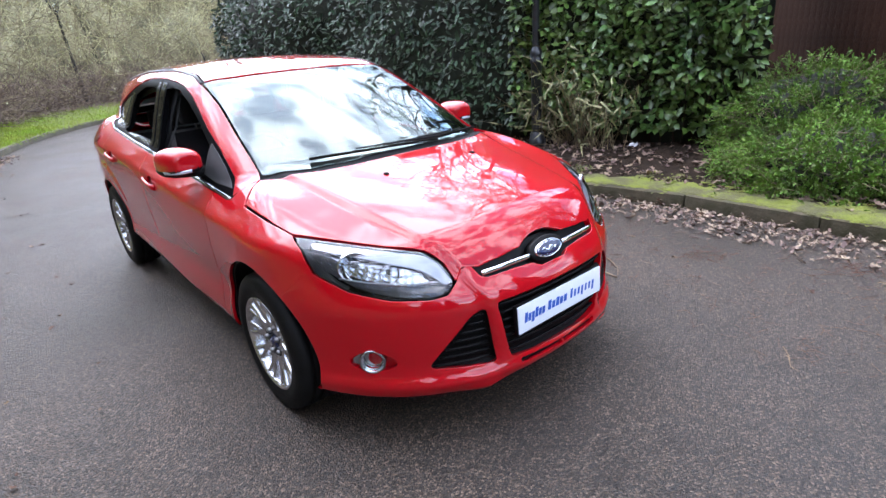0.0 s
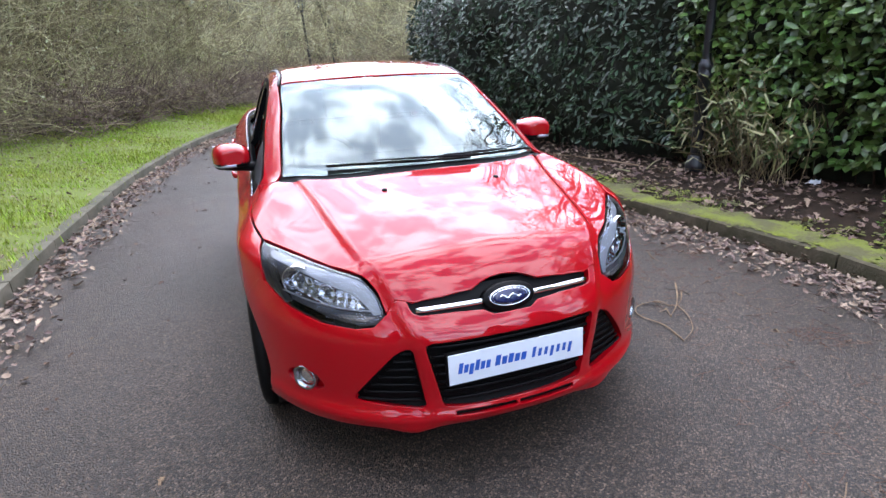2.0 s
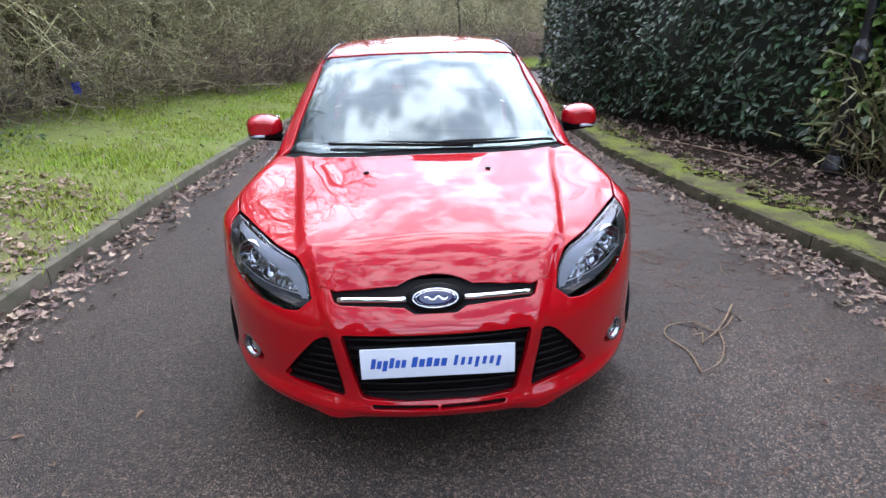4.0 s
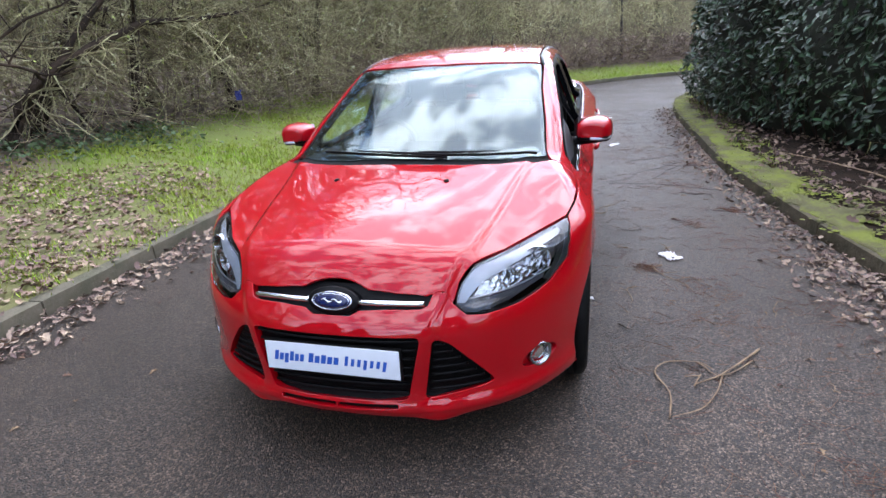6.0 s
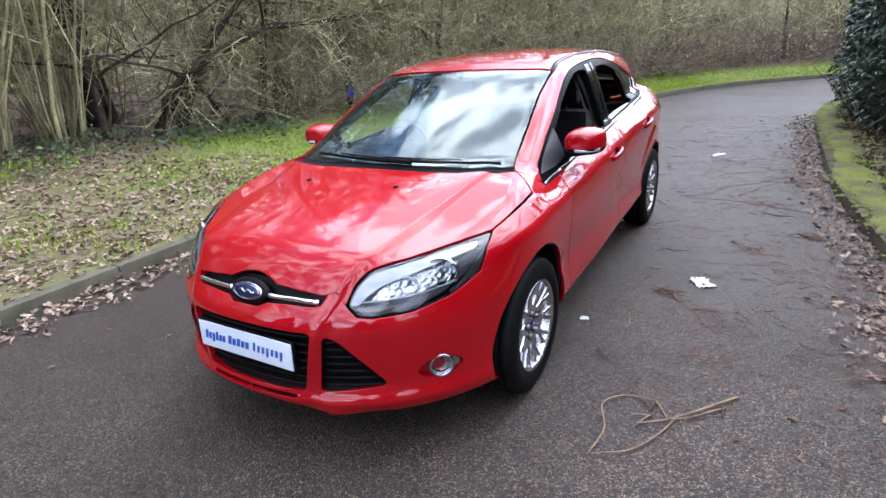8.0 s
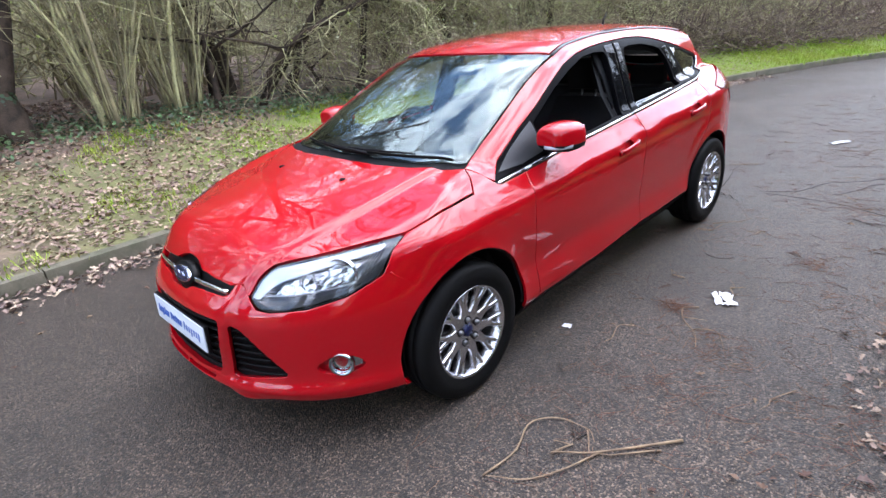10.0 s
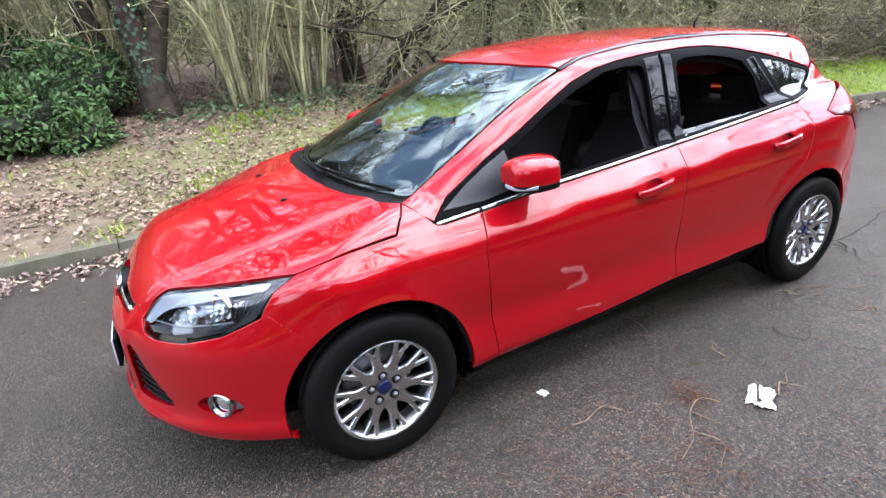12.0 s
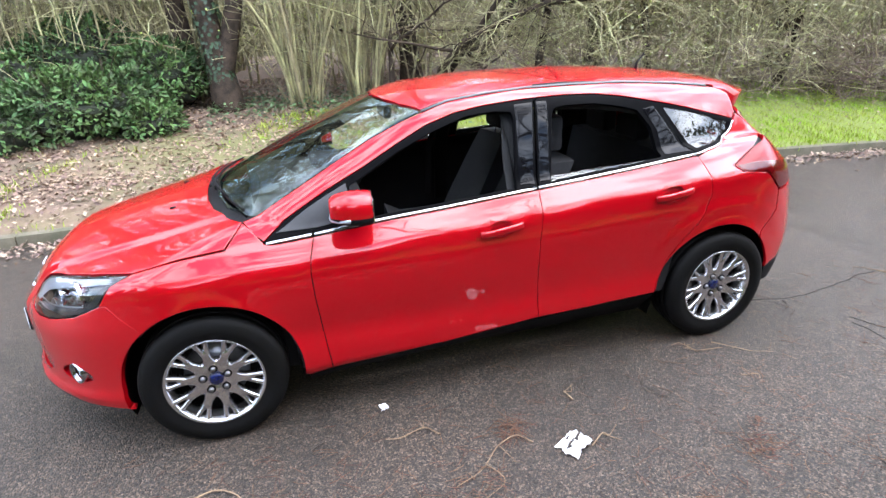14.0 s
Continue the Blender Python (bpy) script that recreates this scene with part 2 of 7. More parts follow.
def screen_height(ax, y):
    s = y - 0.03 - 0.58 * ax**2
    return 0.985 + 0.455 * s + 0.05 * np.clip(s, -0.2, 1.1) * (0.92 - np.clip(s, -0.2, 1.1))


def roof_height(ax, y):
    mid = curve(y, (0.8, 1.0, 1.3, 1.6, 2.0, 2.5, 2.9, 3.2), (1.375, 1.412, 1.447, 1.465, 1.466, 1.440, 1.395, 1.345))
    return mid - 0.115 * ax**2


def glass_side(ax, y, z):
    w = 0.795 - 0.34 * (z - 0.91) - 0.10 * np.maximum(z - 0.95, 0) ** 2
    w = w - curve(y, (0.0, 0.8, 1.6, 2.3, 2.8, 3.3), (0.03, 0.0, -0.004, 0.012, 0.055, 0.13))
    return (ax - w) * 0.94


def skin(p):
    ax, y, z = np.abs(p[..., 0]), p[..., 1], p[..., 2]
    low = smax(skin_side(ax, y, z), skin_front(ax, y, z), 0.03)
    low = smax(low, skin_rear(ax, y, z), 0.05)
    low = smax(low, (z - bonnet_height(ax, y)) * 0.95, 0.035)
    low = smax(low, 0.17 - z, 0.02)
    top = smax((z - screen_height(ax, y)) * 0.9, (z - roof_height(ax, y)) * 0.98, 0.05)
    top = smax(top, glass_side(ax, y, z), 0.10)
    top = smax(top, skin_rear(ax, y, z), 0.05)
    top = smax(top, 0.80 - z, 0.02)
    return smin(low, top, 0.02)


def skin_normal(p):
    e = 0.004
    g = np.stack([skin(p + e * a) - skin(p - e * a) for a in np.eye(3)], -1)
    return g / np.maximum(np.linalg.norm(g, axis=-1, keepdims=True), 1e-9)


def land(o, d, far=3.0, steps=70):
    """Where rays from outside, o + s * d, first meet the skin; nan where they miss."""
    o, d = np.asarray(o, float), np.broadcast_to(np.asarray(d, float), np.shape(o))
    s = np.zeros(len(o))
    live = np.arange(len(o))
    for k in range(steps):
        val = skin(o[live] + s[live, None] * d[live])
        s[live] += np.where(np.abs(val) > 2e-5, val * (0.85 if k < 50 else 0.5), 0)
        live = live[(np.abs(val) > 2e-5) & (s[live] < far + 0.5)]
        if not len(live):
            break
    p = o + s[:, None] * d
    p[(s > far) | (np.abs(skin(p)) > 2e-3)] = np.nan
    return p


# ---- the car: panels cut from one skin ----
SIDE_D, SIDE_B = np.array([-0.8, 0.0, -0.6]), np.array([-0.6, 0.0, 0.8])
FAN = 0.75


def flat(kind, p):
    """Lays points of the skin out flat, as a panel of that kind is cut."""
    p = np.asarray(p, float)
    if kind == "side":
        return np.stack([p[:, 1], p @ SIDE_B], 1)
    if kind == "top":
        return p[:, :2].copy()
    if kind == "fan":
        return np.stack([np.arctan2(p[:, 0], 0.35 - p[:, 1]) * FAN, p[:, 2]], 1)
    return np.stack([np.arctan2(p[:, 0], p[:, 1] - 2.2) * FAN, p[:, 2]], 1)


def unflat(kind, q):
    """The places on the skin of points laid out flat."""
    q = np.asarray(q, float)
    n = len(q)
    if kind == "side":
        o = np.outer(q[:, 1], SIDE_B) + np.stack([np.zeros(n), q[:, 0], np.zeros(n)], 1)
        return land(o - 2.2 * SIDE_D, SIDE_D, 2.6)
    if kind == "top":
        return land(np.stack([q[:, 0], q[:, 1], np.full(n, 1.7)], 1), (0, 0, -1.0), 1.4)
    a = q[:, 0] / FAN
    s = -1 if kind == "fan" else 1
    d = np.stack([np.sin(a), s * np.cos(a), np.zeros(n)], 1)
    c = np.array([0, 0.35 if kind == "fan" else 2.2, 0.0])
    o = c + 2.0 * d + np.stack([np.zeros(n), np.zeros(n), q[:, 1]], 1)
    return land(o, -d, 1.9)


def on_side(*yz):
    """Places on the left flank from y and z."""
    yz = np.array(yz, float)
    return land(np.stack([np.full(len(yz), 1.3), yz[:, 0], yz[:, 1]], 1), (-1.0, 0, 0), 1.28)


def on_top(*xy):
    xy = np.array(xy, float)
    return land(np.stack([xy[:, 0], xy[:, 1], np.full(len(xy), 1.7)], 1), (0, 0, -1.0), 1.4)


def on_front(*xz):
    xz = np.array(xz, float)
    return land(np.stack([xz[:, 0], np.full(len(xz), -1.4), xz[:, 1]], 1), (0, 1.0, 0), 1.6)


def rounded(q, step=0.02, soft=0.0, closed=True):
    """A closed outline resampled; soft: how far from a corner it starts to round."""
    q = np.asarray(q, float)
    if soft > 0:
        out = []
        for i in range(len(q)):
            a, b, c = q[i - 1], q[i], q[(i + 1) % len(q)]
            la, lc = np.linalg.norm(a - b), np.linalg.norm(c - b)
            sa, sc = min(soft, 0.45 * la), min(soft, 0.45 * lc)
            pa, pc = b + (a - b) / la * sa, b + (c - b) / lc * sc
            for t in np.linspace(0, 1, 5):
                out.append((1 - t) ** 2 * pa + 2 * t * (1 - t) * b + t * t * pc)
        q = np.array(out)
    pts = []
    for a, b in zip(q, np.roll(q, -1, 0)):
        n = max(1, int(np.ceil(np.linalg.norm(b - a) / step)))
        if np.linalg.norm(b - a) > 1e-5:
            pts += [a + (b - a) * k / n for k in range(n)]
    return np.array(pts)


def arc(c, r, a0, a1, n=14):
    a = np.radians(np.linspace(a0, a1, n))
    return np.stack([c[0] + r * np.cos(a), c[1] + r * np.sin(a)], 1)


def inside(q, poly):
    x, y = q[:, 0], q[:, 1]
    hit = np.zeros(len(q), bool)
    for (xa, ya), (xb, yb) in zip(poly, np.roll(poly, -1, 0)):
        cross = (ya > y) != (yb > y)
        hit ^= cross & (x < (xb - xa) * (y - ya) / ((yb - ya) or 1e-12) + xa)
    return hit


def drawn_in(q, d):
    """An outline moved inwards by d."""
    t = np.roll(q, -1, 0) - np.roll(q, 1, 0)
    t /= np.maximum(np.linalg.norm(t, axis=1, keepdims=True), 1e-9)
    area = np.sum(q[:, 0] * np.roll(q[:, 1], -1) - np.roll(q[:, 0], -1) * q[:, 1])
    n = np.stack([-t[:, 1], t[:, 0]], 1) * (1 if area > 0 else -1)
    return q + d * n


def mesh_ob(name, verts, faces, mat, parent=None, label="", normals=None, smooth=True):
    me = bpy.data.meshes.new(name)
    me.from_pydata([tuple(v) for v in verts], [], [tuple(f) for f in faces])
    if smooth:
        me.polygons.foreach_set("use_smooth", [True] * len(me.polygons))
    me.materials.append(mat)
    me.update()
    if normals is not None:
        me.normals_split_custom_set_from_vertices([tuple(n) for n in normals])
    ob = new(name, me)
    if parent:
        ob.parent = parent
    if label:
        ob["label"] = label
    return ob


def cut(kind, outline, holes=(), step=0.03, gap=0.002, depth=0.014, off=0.0, soft=0.0, side=1):
    """A panel's vertices, faces and normals: the outline (places on the skin) filled, holes left out, edges turned in by depth."""
    q = drawn_in(rounded(flat(kind, outline), step * 0.7, soft), gap)
    loops = [q] + [drawn_in(rounded(flat(kind, h[0]), step * 0.5, h[1]), -gap) for h in holes]
    lo, hi = q.min(0), q.max(0)
    gx, gy = np.meshgrid(np.arange(lo[0], hi[0], step), np.arange(lo[1], hi[1], step))
    grid = np.stack([gx.ravel(), gy.ravel()], 1)
    grid[:, 0] += 0.5 * step * (np.round((grid[:, 1] - lo[1]) / step) % 2)
    keep = inside(grid, drawn_in(q, step * 0.4))
    for h in loops[1:]:
        keep &= ~inside(grid, drawn_in(h, -step * 0.3))
    grid = grid[keep]
    for a, lp in enumerate(loops):
        e = drawn_in(lp, 0.0035 if a == 0 else -0.0035)
        ok = inside(e, q)
        for h in loops[1:]:
            ok &= ~inside(e, h)
        grid = np.vstack([grid, e[ok]])
    pts, edges = [], []
    for lp in loops:
        s = len(pts)
        pts += [Vector(v) for v in lp]
        edges += [(s + i, s + (i + 1) % len(lp)) for i in range(len(lp))]
    pts += [Vector(v) for v in grid]
    vs, _, fs, *_ = delaunay_2d_cdt(pts, edges, [], 1, 1e-6)
    vs = np.array([tuple(v) for v in vs])
    fs = np.array([f for f in fs if len(f) == 3])
    mid = vs[fs].mean(1)
    ok = inside(mid, q)
    for h in loops[1:]:
        ok &= ~inside(mid, h)
    fs = fs[ok]
    p = unflat(kind, vs)
    bad = np.isnan(p).any(1)
    fs = fs[~bad[fs].any(1)]
    p = np.nan_to_num(p)
    n = skin_normal(p)
    face_n = np.cross(p[fs[:, 1]] - p[fs[:, 0]], p[fs[:, 2]] - p[fs[:, 0]])
    flip = (face_n * n[fs].mean(1)).sum(1) < 0
    fs[flip] = fs[flip][:, ::-1]
    p = p + off * n
    verts, faces, norms = list(p), [tuple(f) for f in fs], n.copy()
    count = {}
    for f in faces:
        for a, b in ((f[0], f[1]), (f[1], f[2]), (f[2], f[0])):
            count[(a, b)] = 1
    rim = [(a, b) for a, b in count if (b, a) not in count]
    extra_n, twin = [], {}
    for a, b in rim:
        out = np.cross(p[b] - p[a], n[a])
        out /= max(np.linalg.norm(out), 1e-9)
        for v in (a, b):
            twin.setdefault(v, []).append(out)
    if depth > 0:
        ids = {}
        for v, outs in twin.items():
            o = np.mean(outs, 0)
            o /= max(np.linalg.norm(o), 1e-9)
            ids[v] = len(verts)
            verts += [p[v], p[v] - depth * n[v] - 0.15 * depth * o]
            extra_n += [o, o]
            norms[v] = norms[v] * 0.9 + 0.45 * o
        for a, b in rim:
            faces.append((ids[a], ids[a] + 1, ids[b] + 1, ids[b]))
    verts = np.array(verts)
    norms = np.vstack([norms, np.array(extra_n).reshape(-1, 3)])
    norms /= np.maximum(np.linalg.norm(norms, axis=1, keepdims=True), 1e-9)
    used = sorted({i for f in faces for i in f})
    back = {v: i for i, v in enumerate(used)}
    faces = [tuple(back[i] for i in f) for f in faces]
    verts, norms = verts[used], norms[used]
    if side < 0:
        verts, norms = verts * (-1, 1, 1), norms * (-1, 1, 1)
        faces = [f[::-1] for f in faces]
    return verts, faces, norms


def panel(name, kind, outline, mat, parent, label="", **kw):
    v, f, n = cut(kind, outline, **kw)
    return mesh_ob(name, v, f, mat, parent, label, n)


def ribbon(name, path, width, thick, mat, parent, label="", up=None, closed=False):
    """A strip of rounded section laid along places, standing out along up."""
    path = np.asarray(path, float)
    up = skin_normal(path) if up is None else np.broadcast_to(np.asarray(up, float), path.shape)
    t = np.gradient(path, axis=0) if not closed else np.roll(path, -1, 0) - np.roll(path, 1, 0)
    s = np.cross(t, up)
    s /= np.maximum(np.linalg.norm(s, axis=1, keepdims=True), 1e-9)
    prof = [(-1, -0.6), (-1, 0.3), (-0.8, 0.8), (-0.4, 1), (0.4, 1), (0.8, 0.8), (1, 0.3), (1, -0.6)]
    verts = [path[i] + s[i] * a * width / 2 + up[i] * b * thick for i in range(len(path)) for a, b in prof]
    m, faces = len(prof), []
    last = len(path) if closed else len(path) - 1
    for i in range(last):
        j = (i + 1) % len(path)
        faces += [(i * m + k, i * m + (k + 1) % m, j * m + (k + 1) % m, j * m + k) for k in range(m)]
    if not closed:
        faces += [tuple(range(m))[::-1], tuple(range((len(path) - 1) * m, len(path) * m))]
    return mesh_ob(name, verts, faces, mat, parent, label)


def tube(name, path, radius, mat, parent=None, label="", sides=8):
    """A round bar along places; radius: one number or one for each place."""
    path = np.asarray(path, float)
    r = np.broadcast_to(np.asarray(radius, float), (len(path),))
    t = np.gradient(path, axis=0)
    t /= np.maximum(np.linalg.norm(t, axis=1, keepdims=True), 1e-9)
    a = np.where(np.abs(t[:, 2:]) < 0.9, [[0, 0, 1.0]], [[1.0, 0, 0]])
    u = np.cross(t, a)
    u /= np.linalg.norm(u, axis=1, keepdims=True)
    w = np.cross(t, u)
    ang = np.arange(sides) * 2 * np.pi / sides
    verts = [path[i] + r[i] * (np.cos(x) * u[i] + np.sin(x) * w[i]) for i in range(len(path)) for x in ang]
    faces = [(i * sides + k, i * sides + (k + 1) % sides, (i + 1) * sides + (k + 1) % sides, (i + 1) * sides + k)
             for i in range(len(path) - 1) for k in range(sides)]
    faces += [tuple(range(sides))[::-1], tuple(range((len(path) - 1) * sides, len(path) * sides))]
    return mesh_ob(name, verts, faces, mat, parent, label)


def lathe(name, profile, mat, parent=None, label="", n=48, axis="x"):
    """A turned shape: profile rows of (along the axis, radius)."""
    verts, faces, m = [], [], len(profile)
    for i in range(n):
        a = 2 * np.pi * i / n
        for h, r in profile:
            verts.append((h, r * np.cos(a), r * np.sin(a)) if axis == "x" else (r * np.cos(a), r * np.sin(a), h))
    for i in range(n):
        j = (i + 1) % n
        faces += [(i * m + k, i * m + k + 1, j * m + k + 1, j * m + k) for k in range(m - 1)]
    if axis == "x":
        faces = [f[::-1] for f in faces]
    return mesh_ob(name, verts, faces, mat, parent, label)


def block(name, lo, hi, mat, parent=None, label="", bevel=0.01, shape=None, segs=2):
    """A bevelled box between two corners; shape: a function that bends its places."""
    bm = bmesh.new()
    bmesh.ops.create_cube(bm, size=1)
    lo, hi = np.array(lo, float), np.array(hi, float)
    for v in bm.verts:
        v.co = Vector((np.array(v.co) + 0.5) * (hi - lo) + lo)
    if shape is not None:
        bmesh.ops.subdivide_edges(bm, edges=bm.edges[:], cuts=4, use_grid_fill=True)
    if bevel and shape is None:
        bmesh.ops.bevel(bm, geom=bm.edges[:], offset=min(bevel, 0.45 * float((hi - lo).min())), segments=segs, profile=0.7, affect="EDGES")
    if shape is not None:
        for v in bm.verts:
            v.co = Vector(shape(np.array(v.co)))
    me = bpy.data.meshes.new(name)
    bm.to_mesh(me)
    bm.free()
    me.polygons.foreach_set("use_smooth", [True] * len(me.polygons))
    me.set_sharp_from_angle(angle=radians(40))
    me.materials.append(mat)
    ob = new(name, me)
    if parent:
        ob.parent = parent
    if label:
        ob["label"] = label
    return ob




# ---- setting materials ----
def asphalt():
    m = material("asphalt", (0.060, 0.057, 0.056), 0.62, bump=0.0, spec=0.43)
    n, k = m.node_tree.nodes, m.node_tree.links
    p = n["Principled BSDF"]
    at = n.new("ShaderNodeNewGeometry")
    stones = n.new("ShaderNodeTexVoronoi")
    stones.inputs["Scale"].default_value = 158
    wide, fleck = n.new("ShaderNodeTexNoise"), n.new("ShaderNodeTexNoise")
    wide.inputs["Scale"].default_value, wide.inputs["Detail"].default_value = 0.9, 6
    fleck.inputs["Scale"].default_value, fleck.inputs["Detail"].default_value = 55, 4
    for node in (stones, wide, fleck):
        k.new(at.outputs["Position"], node.inputs["Vector"])
    ramp = n.new("ShaderNodeValToRGB")
    e = ramp.color_ramp.elements
    e[0].position, e[0].color = 0.0, (0.0038, 0.003, 0.0027, 1)
    e[1].position, e[1].color = 1.0, (0.165, 0.117, 0.083, 1)
    for pos, col in ((0.35, (0.012, 0.0086, 0.0066, 1)), (0.70, (0.041, 0.0282, 0.0200, 1)), (0.86, (0.078, 0.0540, 0.0380, 1))):
        e.new(pos).color = col
    sep = n.new("ShaderNodeSeparateColor")
    k.new(stones.outputs["Color"], sep.inputs["Color"])
    k.new(sep.outputs["Red"], ramp.inputs["Fac"])
    tone = n.new("ShaderNodeMapRange")
    tone.inputs["From Min"].default_value, tone.inputs["From Max"].default_value = 0.3, 0.75
    tone.inputs["To Min"].default_value, tone.inputs["To Max"].default_value = 0.68, 1.24
    mul = n.new("ShaderNodeMix")
    mul.data_type, mul.blend_type = "RGBA", "MULTIPLY"
    mul.inputs["Factor"].default_value = 1.0
    k.new(wide.outputs["Fac"], tone.inputs["Value"])
    k.new(ramp.outputs["Color"], mul.inputs["A"])
    k.new(tone.outputs["Result"], mul.inputs["B"])
    k.new(mul.outputs["Result"], p.inputs["Base Color"])
    damp = n.new("ShaderNodeMapRange")
    damp.inputs["From Min"].default_value, damp.inputs["From Max"].default_value = 0.35, 0.65
    damp.inputs["To Min"].default_value, damp.inputs["To Max"].default_value = 0.38, 0.52
    k.new(wide.outputs["Fac"], damp.inputs["Value"])
    k.new(damp.outputs["Result"], p.inputs["Roughness"])
    rel = n.new("ShaderNodeBump")
    rel.inputs["Strength"].default_value, rel.inputs["Distance"].default_value = 0.85, 0.006
    hsum = n.new("ShaderNodeMath")
    hsum.operation = "SUBTRACT"
    k.new(fleck.outputs["Fac"], hsum.inputs[0])
    k.new(stones.outputs["Distance"], hsum.inputs[1])
    k.new(hsum.outputs[0], rel.inputs["Height"])
    k.new(rel.outputs["Normal"], p.inputs["Normal"])
    return m


ASPHALT = asphalt()
KERB = material("kerb_concrete", (0.125, 0.105, 0.075), 0.85, second=(0.066, 0.064, 0.038), scale=5, bump=0.5, bump_scale=90)
KERB_MOSSY = material("mossy_kerb", (0.082, 0.066, 0.045), 0.95, second=(0.042, 0.040, 0.022), scale=9, bump=1.0, bump_scale=45, spec=0.2)
SOIL = material("woodland_floor", (0.150, 0.096, 0.070), 0.95, second=(0.070, 0.052, 0.034), scale=2.2, bump=0.9, bump_scale=30)
MULCH = material("mulch", (0.030, 0.019, 0.013), 0.95, second=(0.014, 0.010, 0.007), scale=6, bump=0.9, bump_scale=45, spec=0.1)
MOSS = material("moss", (0.118, 0.138, 0.014), 0.95, second=(0.070, 0.066, 0.024), scale=4.5, bump=0.9, bump_scale=120)
MOSS.node_tree.nodes["Map Range"].inputs["From Min"].default_value, MOSS.node_tree.nodes["Map Range"].inputs["From Max"].default_value = 0.60, 0.82



def verge_mix():
    """Turf towards the bend, bare soil under the wood's edge, with a ragged border between."""
    m = material("verge_soil_and_turf", (0.150, 0.096, 0.070), 0.95, second=(0.070, 0.052, 0.034), scale=2.2, bump=0.9, bump_scale=30)
    n, k = m.node_tree.nodes, m.node_tree.links
    p = n["Principled BSDF"]
    soil = p.inputs["Base Color"].links[0].from_socket
    geo, xyz, rag = n.new("ShaderNodeNewGeometry"), n.new("ShaderNodeSeparateXYZ"), n.new("ShaderNodeTexNoise")
    rag.inputs["Scale"].default_value, rag.inputs["Detail"].default_value, rag.inputs["Roughness"].default_value = 0.9, 6, 0.65
    k.new(geo.outputs["Position"], xyz.inputs["Vector"])
    k.new(geo.outputs["Position"], rag.inputs["Vector"])

    def both_of(source, a, b, push):
        add, ramp = n.new("ShaderNodeMath"), n.new("ShaderNodeMapRange")
        add.operation = "MULTIPLY_ADD"
        add.inputs[1].default_value = push
        ramp.inputs["From Min"].default_value, ramp.inputs["From Max"].default_value = a + push / 2, b + push / 2
        k.new(rag.outputs["Fac"], add.inputs[0])
        k.new(source, add.inputs[2])
        k.new(add.outputs[0], ramp.inputs["Value"])
        return ramp.outputs["Result"]

    mul, turf, mix = n.new("ShaderNodeMath"), n.new("ShaderNodeMix"), n.new("ShaderNodeMix")
    mul.operation = "MULTIPLY"
    k.new(both_of(xyz.outputs["Y"], -2.5, 3.5, 7.0), mul.inputs[0])
    k.new(both_of(xyz.outputs["X"], -5.8, -5.0, 2.0), mul.inputs[1])
    # the turf ends where the bank rises into the wood, sooner round the bend
    rise, ends = n.new("ShaderNodeMath"), n.new("ShaderNodeMath")
    rise.operation, ends.operation = "MULTIPLY_ADD", "MULTIPLY"
    rise.inputs[1].default_value = 0.016
    k.new(xyz.outputs["Y"], rise.inputs[0])
    k.new(xyz.outputs["Z"], rise.inputs[2])
    k.new(mul.outputs[0], ends.inputs[0])
    k.new(both_of(rise.outputs[0], 0.60, 0.52, 0.12), ends.inputs[1])
    turf.data_type = mix.data_type = "RGBA"
    turf.inputs["A"].default_value, turf.inputs["B"].default_value = (0.100, 0.170, 0.016, 1), (0.130, 0.120, 0.038, 1)
    k.new(rag.outputs["Fac"], turf.inputs["Factor"])
    k.new(ends.outputs[0], mix.inputs["Factor"])
    k.new(soil, mix.inputs["A"])
    k.new(turf.outputs["Result"], mix.inputs["B"])
    k.new(mix.outputs["Result"], p.inputs["Base Color"])
    return m


VERGE = verge_mix()

# ---- plan of the road ----
LEFT_X = ((-30, -3.0), (-12, -2.7), (-6, -2.5), (-2.0, -2.46), (0.0, -2.50), (2.0, -2.52), (5.0, -2.42), (8.0, -2.03), (10.2, -1.50))
RIGHT_X = ((-30, 2.2), (-12, 2.6), (-4, 2.75), (-1.5, 2.78), (0.0, 2.80), (1.2, 2.62), (2.6, 2.40), (4.7, 2.24), (7.8, 2.24), (9.5, 2.36))


def spline(points, step=0.25):
    """A smooth line through plan points, evenly sampled."""
    p = np.array(points, float)
    s = np.r_[0, np.cumsum(np.hypot(*np.diff(p, axis=0).T))]
    t = np.arange(0, s[-1], step)
    return np.stack([curve(t, s, p[:, 0]), curve(t, s, p[:, 1])], 1)


LEFT = spline([(x, y) for y, x in LEFT_X] + [(0.0, 13.9), (2.0, 16.1), (4.2, 17.3), (8.0, 18.4), (14.0, 19.0), (30.0, 19.4), (60.0, 19.0)])
RIGHT = spline([(x, y) for y, x in RIGHT_X] + [(2.95, 11.3), (4.3, 12.9), (7.0, 13.9), (14.0, 14.4), (30.0, 14.8), (60.0, 14.4)])


def away(line, d):
    """A line moved to its left by d."""
    t = np.gradient(line, axis=0)
    t /= np.linalg.norm(t, axis=1, keepdims=True)
    return line + d * np.stack([-t[:, 1], t[:, 0]], 1)


def strip_mesh(name, lines, mat, label="", parent=None):
    """A sheet spanned between lines of places that all have the same number of points."""
    m, n = len(lines), len(lines[0])
    verts = np.stack(lines, 1).reshape(-1, 3)
    faces = [(i * m + k, i * m + k + 1, (i + 1) * m + k + 1, (i + 1) * m + k) for i in range(n - 1) for k in range(m - 1)]
    return mesh_ob(name, verts, faces, mat, parent, label)


